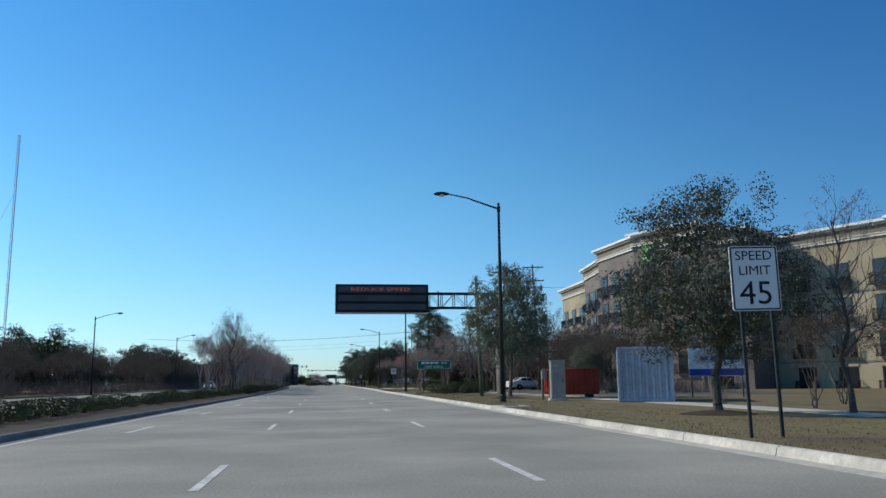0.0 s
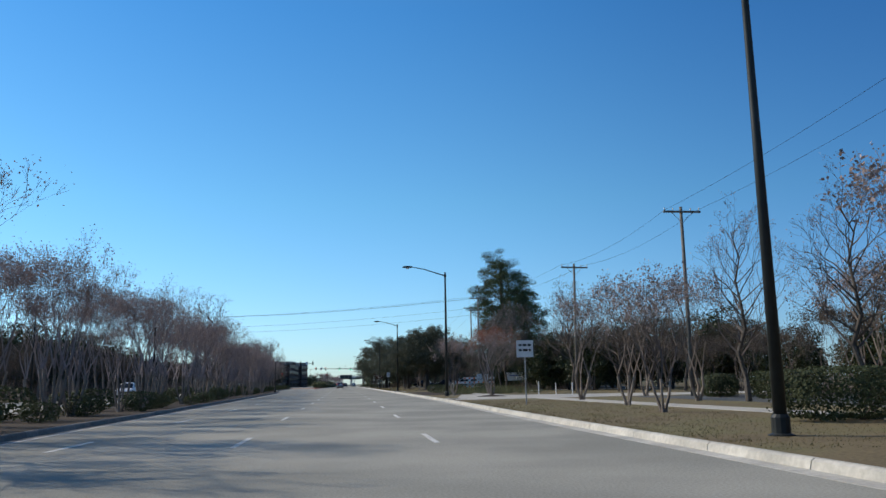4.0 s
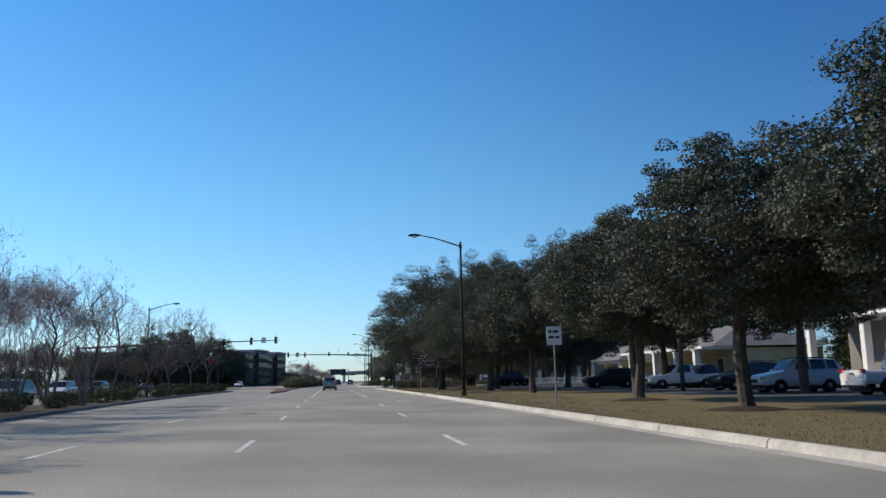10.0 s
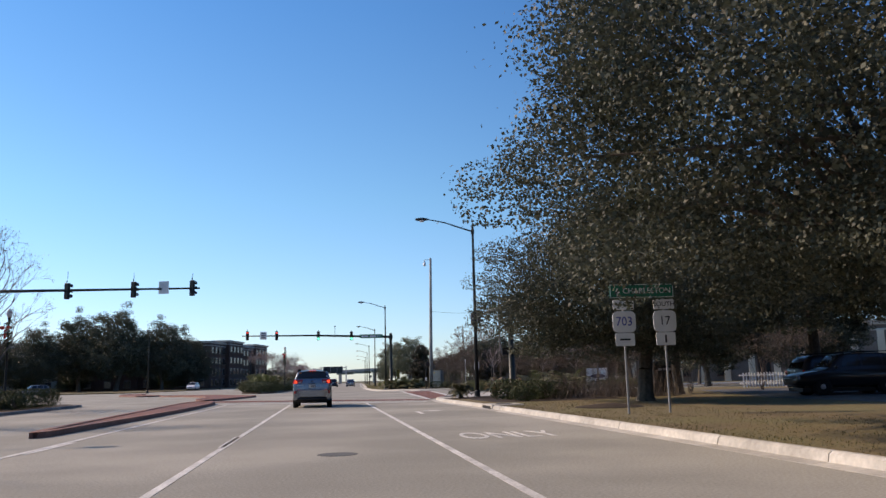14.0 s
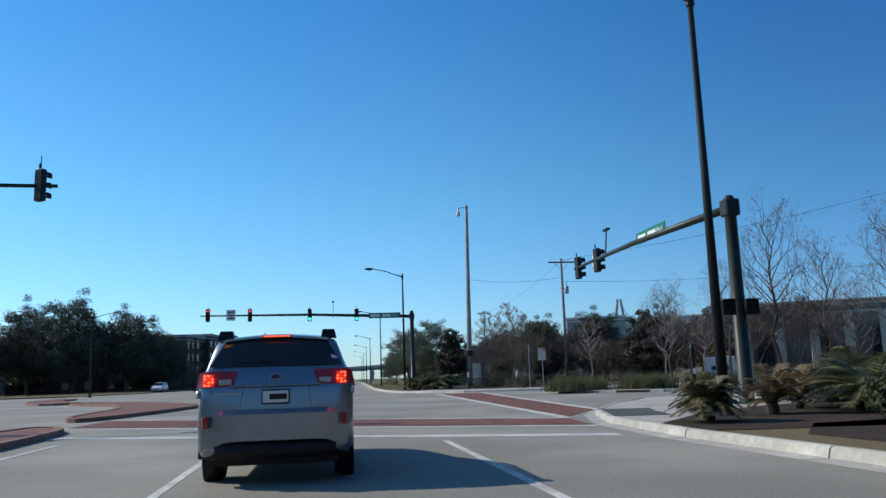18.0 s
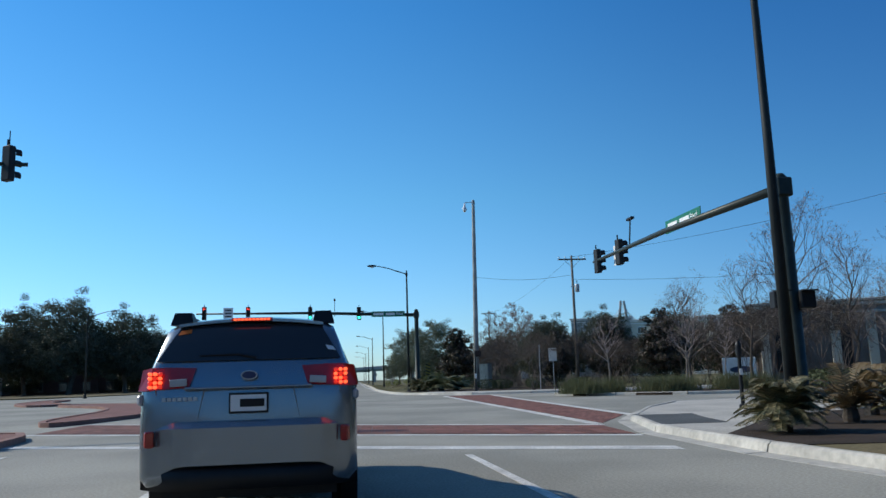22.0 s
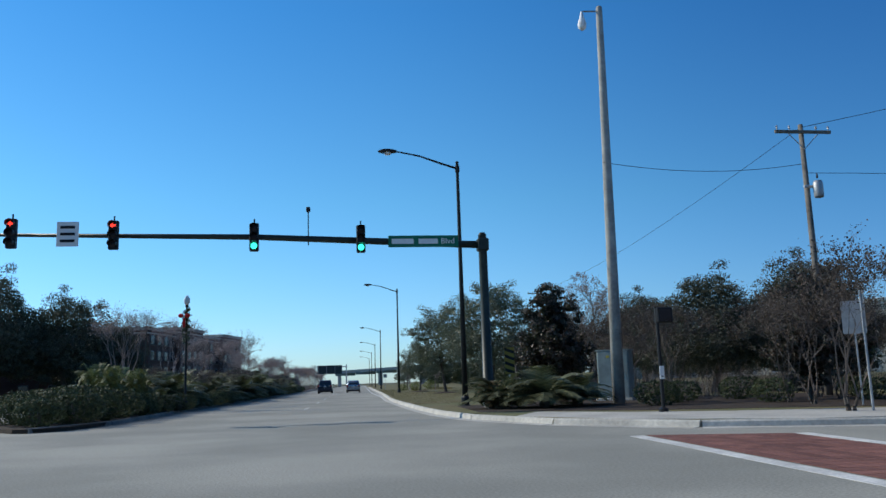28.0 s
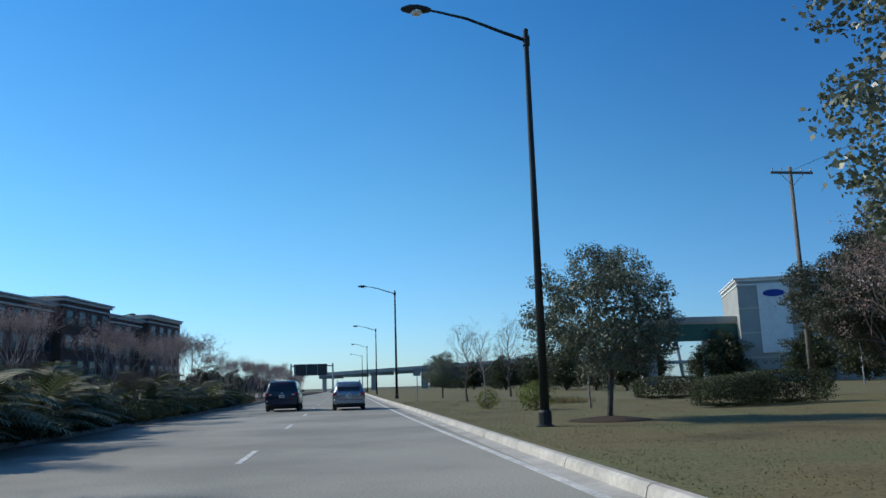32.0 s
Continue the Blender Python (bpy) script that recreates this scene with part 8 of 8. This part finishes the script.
        part("roof_rail", Shape().tube([(sg * 0.61, 0.40, 1.70), (sg * 0.615, 0.47, 1.785), (sg * 0.62, 2.2, 1.795), (sg * 0.61, 2.5, 1.74)], [0.03, 0.026, 0.026, 0.03], 8), BLACK, body)
        part("rack_foot", Shape().add([(sg * 0.62 + a * k_, y, z) for a in (-0.1, 0.1) for y, z, k_ in ((0.36, 1.70, 1.0), (0.41, 1.815, 0.72), (0.54, 1.815, 0.72), (0.66, 1.71, 1.0))], [(0, 1, 2, 3), (7, 6, 5, 4), (0, 4, 5, 1), (1, 5, 6, 2), (2, 6, 7, 3), (3, 7, 4, 0)]), BLACK, body, "black roof rack foot")
        part("headlamp", Shape().box((sg * W * 0.36, Lg - 0.12, 0.80), (W * 0.17, 0.14, 0.14), pose(0, 0, 0, 0, 0, sg * 18), 0.03), LENS_CLEAR, body)
        for y0, y1, t0, t1 in ((0.32, 1.05, 0.55, 1.02), (1.10, 2.00, 1.12, 1.96), (2.05, 3.05, 2.02, 2.62)):
            vs = [(sg * 0.878, y0, 1.25), (sg * 0.878, y1, 1.24), (sg * 0.735, t1, 1.61), (sg * 0.735, t0, 1.61)]
            part("side_window", Shape().add(vs + [(x - sg * 0.03, y, z) for x, y, z in vs], [(0, 1, 2, 3), (7, 6, 5, 4), (0, 4, 5, 1), (1, 5, 6, 2), (2, 6, 7, 3), (3, 7, 4, 0)]), GLASS_DARK, body)
    part("trim_bar", Shape().box((0, -0.022, 1.145), (1.06, 0.035, 0.028), None, 0.010), CAR_SILVER, body, "raised silver trim bar")
    for pts in ([(-0.37, 1.12), (-0.43, 0.84), (0.43, 0.84), (0.37, 1.12)], [(-0.76, 1.14), (-0.73, 0.90), (-0.66, 0.825), (0.66, 0.825), (0.73, 0.90), (0.76, 1.14)]):
        part("hatch_seam", Shape().tube([(x, -0.001 + 0.10 * max(0.0, abs(x) / (W / 2) - 0.62) ** 1.3, z) for x, z in pts], [0.006] * len(pts), 5), CAR_GREY, body)
    pl = part("number_plate", Shape().box((0, -0.03, 1.015), (0.325, 0.02, 0.17), None, 0.006), BLACK, body, "white number plate with dark bars in a black frame")
    part("plate_face", Shape().box((0, -0.042, 1.015), (0.295, 0.006, 0.135)), SIGN_WHITE, pl)
    part("plate_bar", Shape().box((0.03, -0.047, 1.015), (0.20, 0.004, 0.065)), LEGEND_BLACK, pl)
    part("badge", Shape().lathe((0, 0, 0), [(0.055, -0.012), (0.055, 0.012)], 18), RIM, body).matrix_basis = pose(0, -0.004, 1.245, 90, 0, 0) @ Matrix.Diagonal((1.25, 0.7, 1, 1))
    part("badge_field", Shape().lathe((0, 0, 0), [(0.047, -0.010), (0.047, 0.012)], 18), LOGO_NAVY, body).matrix_basis = pose(0, -0.012, 1.245, 90, 0, 0) @ Matrix.Diagonal((1.25, 0.65, 1, 1))
    for k in range(7):
        part("letter_bar", Shape().box((-0.69 + k * 0.042, -0.012, 1.06), (0.03, 0.012, 0.03)), RIM, body)
    # bumper shell: a bowed band with a ledge and a dark lower apron
    for name_, z0, z1, out, mat_ in (("bumper", 0.50, 0.87, 0.075, CAR_SILVER), ("apron", 0.30, 0.51, 0.055, BLACK)):
        xs = np.linspace(-1, 1, 13)
        vs = []
        for x in xs:
            back = 0.26 * abs(x) ** 6
            vs += [(x * 0.905, back - out, z0 + 0.02), (x * 0.905, back - out - 0.01, z1 - 0.05), (x * 0.90, back - out + 0.04, z1), (x * 0.87, back + 0.10, z1 + 0.015), (x * 0.87, back + 0.10, z0)]
        part(name_, Shape().add(vs, [(i * 5 + k, i * 5 + (k + 1) % 5, (i + 1) * 5 + (k + 1) % 5, (i + 1) * 5 + k) for i in range(12) for k in range(5)] + [(0, 1, 2, 3, 4), (64, 63, 62, 61, 60)]), mat_, body, smooth=name_ == "apron")
    part("underbody", Shape().box((0, Lg / 2, 0.30), (W * 0.8, Lg * 0.9, 0.16)), BLACK, root)
    for sg in (-1, 1):
        for y in (Lg * 0.205, Lg * 0.205 + WB):
            x = sg * (W / 2 - 0.12)
            tm = Matrix.Translation((x, y, R)) @ pose(0, 0, 0, 0, 90, 0)
            wh = part("wheel", xf(Shape().lathe((0, 0, 0), [(R * 0.66, -0.10), (R * 0.94, -0.105), (R, -0.07), (R, 0.07), (R * 0.94, 0.105), (R * 0.66, 0.10)], 22), tm), RUBBER, root, "black tyre on an alloy rim", True)
            part("rim", xf(Shape().lathe((0, 0, 0), [(0.05, -0.112), (R * 0.2, -0.105), (R * 0.64, -0.085), (R * 0.64, 0.085), (R * 0.2, 0.105), (0.05, 0.112)], 16), tm), RIM, wh)
            part("arch", xf(Shape().lathe((0, 0, 0), [(R * 1.10, -0.02), (R * 1.18, -0.02), (R * 1.18, 0.128), (R * 1.10, 0.130)], 22), Matrix.Translation((x, y, R + 0.02)) @ pose(0, 0, 0, 0, 90 * sg, 0)), BLACK, root)
    return root


waiting = estate_car("silver estate car waiting at the junction with brake lamps lit")
waiting.matrix_basis = pose(0.33, 313.2, 0.004, 0, 0, -0.5)
van = car("minivan", CAR_NAVY, "dark blue minivan seen from behind")
van.matrix_basis = pose(2.3, 453.0, 0.004, 0, 0, -2.0)
sedan_s = car("sedan", CAR_SILVER, "silver saloon parked under the oaks")
sedan_s.matrix_basis = pose(33.0, 286.0, 0.137, 0, 0, 92)
truck_d = car("pickup", CAR_BLACK, "dark pickup truck parked under the oaks")
truck_d.matrix_basis = pose(33.5, 264.7, 0.137, 0, 0, 91)
sedan_w = car("sedan", CAR_WHITE, "white saloon parked by the hedge")
sedan_w.matrix_basis = pose(21.0, 92.5, 0.137, 0, 0, -75)
copy_thing(sedan_w, pose(-21.5, 246, 0.004, 0, 0, 182))
suv = car("suv", CAR_BLACK, "black sport utility car parked under the oaks")
for x, y, t in ((25.5, 306.0, 80), (22.5, 309.0, 265), (29.0, 251, 95)):
    copy_thing(suv, pose(x, y, 0.137, 0, 0, t))
suv.matrix_basis = pose(27.6, 272.0, 0.137, 0, 0, 84)
gsuv = car("suv", CAR_GREY, "grey sport utility car on the far carriageway")
for x, y, t in ((-20.5, 262, 180), (-25.5, 300, 180), (-44, 415, 118)):
    copy_thing(gsuv, pose(x, y, 0.004, 0, 0, t))
gsuv.matrix_basis = pose(-20.5, 214, 0.004, 0, 0, 180)
wsuv = car("suv", CAR_WHITE, "white sport utility car waiting in the side street")
copy_thing(wsuv, pose(-24.0, 283, 0.004, 0, 0, 181))
copy_thing(wsuv, pose(27.5, 242.6, 0.137, 0, 0, 88))
wsuv.matrix_basis = pose(-27, 455, 0.004, 0, 0, 175)
truck = car("pickup", CAR_WHITE, "white pickup truck parked in front of the office")
copy_thing(truck, pose(23.5, 235.5, 0.137, 0, 0, 268))
copy_thing(truck, pose(-25.4, 186, 0.004, 0, 0, 180))
truck.matrix_basis = pose(30.2, 262.0, 0.137, 0, 0, 88)


# ---- containers, skip, cabinets ----
def corrugated(p0, p1, z0, z1, pitch=0.30, deep=0.085):
    """A ribbed sheet between two ground points."""
    d = Vector((p1[0] - p0[0], p1[1] - p0[1]))
    L = d.length
    d.normalize()
    o = Vector((d.y, -d.x))
    pts = []
    k = int(L / pitch)
    for i in range(k):
        for f, e in ((0.0, 0), (0.35, 0), (0.5, 1), (0.85, 1)):
            q = Vector(p0) + d * (i + f) * L / k - o * deep * e
            pts.append(q)
    pts.append(Vector(p1))
    n = len(pts)
    return Shape().add([(q.x, q.y, z0) for q in pts] + [(q.x, q.y, z1) for q in pts], [(i, i + 1, n + i + 1, n + i) for i in range(n - 1)])


def container(label, m, L, W, H, front, side):
    r = thing("shipping_container", label, "container")
    A, B, C, D = (0, 0), (W, 0), (W, L), (0, L)
    part("front_panel", corrugated(A, B, 0.15, H - 0.1), front, r)
    part("side_panel", corrugated(B, C, 0.15, H - 0.1), side, r)
    part("back_panel", corrugated(C, D, 0.15, H - 0.1), side, r)
    part("side_panel", corrugated(D, A, 0.15, H - 0.1), side, r)
    part("roof", Shape().box((W / 2, L / 2, H - 0.06), (W - 0.04, L - 0.04, 0.06)), side, r)
    for x, y in (A, B, C, D):
        part("corner_post", Shape().box((x, y, H / 2), (0.14, 0.14, H), None, 0.01), front, r)
    for z in (0.09, H - 0.06):
        for a, b in ((A, B), (B, C), (C, D), (D, A)):
            part("rail", Shape().box(((a[0] + b[0]) / 2, (a[1] + b[1]) / 2, z), (abs(a[0] - b[0]) + 0.1, abs(a[1] - b[1]) + 0.1, 0.13), None, 0.01), front, r)
    r.matrix_basis = m
    return r


container("pale blue and grey corrugated shipping container on the grass", pose(13.9, 37.3, 0.13, 0, 0, -20), 6.0, 2.44, 2.6, CONT_BLUE, CONT_GREY)

sk = thing("skip_container", "red open-topped roll-off skip with ribbed sides", "skip")
SM = pose(13.7, 48.6, 0.13, 0, 0, -4)
for nm, c, s_ in (("front", (2.2, 0, 0.95), (4.4, 0.08, 1.5)), ("back", (2.2, 2.3, 0.95), (4.4, 0.08, 1.5)), ("side", (0, 1.15, 0.95), (0.08, 2.3, 1.5)), ("side", (4.4, 1.15, 0.95), (0.08, 2.3, 1.5))):
    part(nm + "_plate", Shape().box(c, s_), RED_PAINT, sk)
part("floor_plate", Shape().box((2.2, 1.15, 0.25), (4.4, 2.3, 0.08)), RED_PAINT, sk)
for k in range(9):
    part("rib", Shape().box((0.15 + k * 0.51, -0.08, 0.95), (0.10, 0.10, 1.45), None, 0.01), RED_PAINT, sk)
for k in range(4):
    part("rib", Shape().box((-0.08, 0.2 + k * 0.63, 0.95), (0.10, 0.10, 1.45), None, 0.01), RED_PAINT, sk)
part("top_rail", Shape().box((2.2, -0.06, 1.72), (4.6, 0.14, 0.12), None, 0.02), RED_PAINT, sk)
part("top_rail", Shape().box((-0.06, 1.15, 1.72), (0.14, 2.5, 0.12), None, 0.02), RED_PAINT, sk)
for x in (0.5, 3.9):
    part("roller", Shape().tube([(x, 0.3, 0.12), (x, 2.0, 0.12)], [0.12, 0.12], 10), BLACK, sk)
sk.matrix_basis = SM @ Matrix.Diagonal((0.68, 1, 1, 1))


def cabinet(x, y, w, d, h, label, turn=0, paint=CAB_GREY):
    r = thing("utility_cabinet", label, "utility cabinet")
    part("body", Shape().box((0, 0, h / 2), (w, d, h), None, 0.02), paint, r)
    dr = part("door", Shape().box((0, -d / 2 - 0.012, h / 2), (w - 0.1, 0.03, h - 0.16), None, 0.01), paint, r)
    part("handle", Shape().box((w * 0.3, -d / 2 - 0.04, h * 0.5), (0.03, 0.04, 0.14)), BLACK, dr)
    part("plinth", Shape().box((0, 0, 0.04), (w + 0.2, d + 0.2, 0.14), None, 0.02), CONCRETE, r)
    part("cap", Shape().box((0, 0, h + 0.02), (w + 0.06, d + 0.06, 0.05), None, 0.01), paint, r)
    part("sticker", Shape().box((-w * 0.15, -d / 2 - 0.03, h * 0.88), (0.14, 0.006, 0.10)), mat("yellow_sticker", (0.7, 0.5, 0.05), 0.5), r)
    r.matrix_basis = pose(x, y, 0.13, 0, 0, turn)
    return r


cabinet(12.3, 42.4, 0.75, 0.9, 2.1, "tall grey steel utility cabinet on a concrete plinth", -10)
mt = thing("meter_post", "short timber post with a grey meter box", "meter box")
part("post", Shape().box((0, 0, 0.8), (0.12, 0.12, 1.7), None, 0.01), WOOD_POLE, mt)
part("meter_box", Shape().box((0.06, -0.12, 1.35), (0.28, 0.16, 0.45), None, 0.02), CAB_GREY, mt)
mt.matrix_basis = pose(11.75, 43.4, 0.13)
cabinet(14.85, 375.7, 1.35, 0.85, 2.1, "broad grey-green traffic signal cabinet among shrubs", -34, CAB_GREEN)


def banner(x, y, w, h, z, label, turn, stripe_mat, rows=1):
    r = thing("banner_sign", label, "banner")
    part("sheet", Shape().box((0, 0, z), (w, 0.04, h), None, 0.005), SIGN_WHITE, r)
    if stripe_mat:
        part("stripe", Shape().box((0, -0.024, z - h * 0.36), (w, 0.006, h * 0.24)), stripe_mat, r)
    for k in range(rows):
        bars(r, -w * 0.28, w * 0.38, z + h * 0.12 - k * h * 0.22, h * 0.13, -0.025, SIGN_BLUE, 5 + k)
    for sx in (-1, 1):
        part("post", Shape().box((sx * w * 0.46, 0.05, z / 2), (0.09, 0.09, z + h * 0.5), None, 0.006), WOOD_POLE, r)
    r.matrix_basis = pose(x, y, 0.13, 0, 0, turn)
    return r


banner(22.0, 43.5, 3.0, 1.6, 2.0, "white banner with blue stripe on posts before the hotel", -20, SIGN_BLUE)
banner(21.6, 173.9, 2.7, 0.95, 1.65, "white notice board on posts by the driveway", -6, None)
rc = thing("barricade", "white road closed board with striped barricade rails", "barricade")
sheet(rc, 1.25, 0.75, (0.4, -0.1, 1.55), SIGN_WHITE)
for i, t in enumerate(("ROAD", "CLOSED")):
    writing(t, 0.28, LEGEND_BLACK, rc, facing(0.4, -0.112, 1.72 - 0.31 * i))
for z in (0.6, 1.05, 1.5):
    part("rail", Shape().box((0, 0, z), (3.4, 0.04, 0.2)), SIGN_WHITE, rc)
    for k in range(7):
        part("stripe", Shape().box((-1.5 + k * 0.5, -0.024, z), (0.16, 0.006, 0.2), pose(0, 0, 0, 0, 30, 0)), ORANGE, rc)
for sx in (-1.5, 1.5):
    part("upright", Shape().box((sx, 0.03, 0.8), (0.06, 0.06, 1.7)), GALV, rc)
    part("foot", Shape().box((sx, 0.03, 0.03), (0.08, 1.1, 0.07)), GALV, rc)
rc.matrix_basis = pose(15.8, 166.5, 0.13, 0, 0, -6)

mon = thing("monument_sign", "low white monument sign with a dark logo shape", "sign")
part("slab", Shape().box((0, 0, 0.8), (1.95, 0.3, 1.6), None, 0.04), WHITE, mon)
part("logo_bar", Shape().lathe((0, 0, 0), [(0.5, -0.02), (0.5, 0.02)], 16), LOGO_NAVY, mon).matrix_basis = pose(0.1, -0.16, 0.85, 90, 0, 0) @ Matrix.Diagonal((1.35, 0.42, 1, 1))
mon.matrix_basis = pose(30.7, 360.8, 0.13, 0, 0, -24) @ Matrix.Diagonal((1.17, 1, 1.15, 1))
bm_ = thing("monument_sign", "dark monument sign board under the oaks", "sign")
part("slab", Shape().box((0, 0, 0.9), (1.6, 0.35, 1.8), None, 0.05), BLACK, bm_)
bars(bm_, -0.5, 0.6, 1.35, 0.13, -0.18, GALV, 3)
bm_.matrix_basis = pose(20.6, 319.0, 0.11, 0, 0, -10)
ft = thing("fence", "white picket fence beyond the car park", "fence")
for k in range(90):
    part("picket", Shape().box((36 + k * 0.16 * 1.2, 330 - k * 0.02, 0.55), (0.08, 0.03, 0.9)), WHITE, ft)
for z in (0.35, 0.85):
    part("rail", Shape().box((44.5, 329.2, z), (17.5, 0.05, 0.08), pose(0, 0, 0, 0, 0, -6)), WHITE, ft)
ft.matrix_basis = pose(-9, -8, 0.13)

for x, y, h in ((12.3, 373.1, 1.15), (16.5, 142.0, 1.0), (17.5, 140.5, 0.9), (18.4, 139.0, 0.9)):
    mk = thing("marker_post", "thin marker post standing in the grass", "marker post")
    part("post", Shape().lathe((0, 0, 0), [(0.04, 0), (0.04, h), (0.02, h + 0.03)], 8), SIGN_WHITE, mk)
    mk.matrix_basis = pose(x, y, 0.13)
hy = thing("fire_hydrant", "small pale fire hydrant in the grass", "fire hydrant")
part("barrel", Shape().lathe((0, 0, 0), [(0.16, 0), (0.16, 0.06), (0.10, 0.08), (0.10, 0.5), (0.13, 0.52), (0.12, 0.62), (0.05, 0.72)], 12), STUCCO_CREAM, hy)
for sx in (-1, 1):
    part("nozzle", Shape().tube([(sx * 0.08, 0, 0.42), (sx * 0.18, 0, 0.42)], [0.05, 0.05], 8), STUCCO_CREAM, hy)
hy.matrix_basis = pose(18.5, 201.6, 0.13)


def storm_inlet(x, y, label="concrete storm drain inlet with dark throat in the kerb"):
    r = thing("storm_drain", label, "storm drain", "storm drains", "structure")
    part("lid", Shape().box((0.55, 0, 0.10), (1.3, 2.0, 0.14), None, 0.02), CONCRETE, r)
    part("throat", Shape().box((-0.115, 0, 0.065), (0.03, 1.5, 0.10)), BLACK, r)
    part("cover", Shape().lathe((0.6, 0, 0.172), [(0.32, 0), (0.32, 0.012)], 18), BLACK, r)
    r.matrix_basis = pose(x, y, 0.0)


for x, y in ((7.12, 33.6), (7.12, 76.5), (7.72, 181.5), (7.72, 264.0), (7.42, 306.0), (7.62, 131.0)):
    storm_inlet(x, y)
tagged(put("manhole_cover", Shape().lathe((9.6, 271.2, 0.128), [(0.42, 0), (0.42, 0.02)], 20), BLACK), "dark iron manhole cover in the grass", "manhole cover")
for x, y in ((-2.6, 236), (1.2, 288), (-3.0, 408), (0.8, 150)):
    tagged(put("manhole_cover", Shape().lathe((x, y, 0.0), [(0.34, 0), (0.34, 0.006)], 20), ASPHALT_DARK), "round iron manhole cover set in asphalt", "manhole cover")
# flag poles and sapling stakes by the far hotel
for x, y in ((52, 470), (55, 468)):
    fp = thing("flagpole", "thin flagpole with a drooping flag", "flagpole")
    part("pole", Shape().lathe((0, 0, 0), [(0.06, 0), (0.04, 8), (0.06, 8.1)], 8), GALV, fp)
    part("flag", Shape().box((0.25, 0, 7.0), (0.45, 0.10, 1.5), pose(0, 0, 0, 0, 12, 0), 0.03), SIGN_BLUE, fp)
    fp.matrix_basis = pose(x, y, 0.1)
for x, y in ((11.6, 441), (10.8, 458), (14.0, 470)):
    if y == 458:
        small_sign(x, y, 0.5, 0.5, 2.0, "small dark lane sign on a post", CAB_GREY, 0)
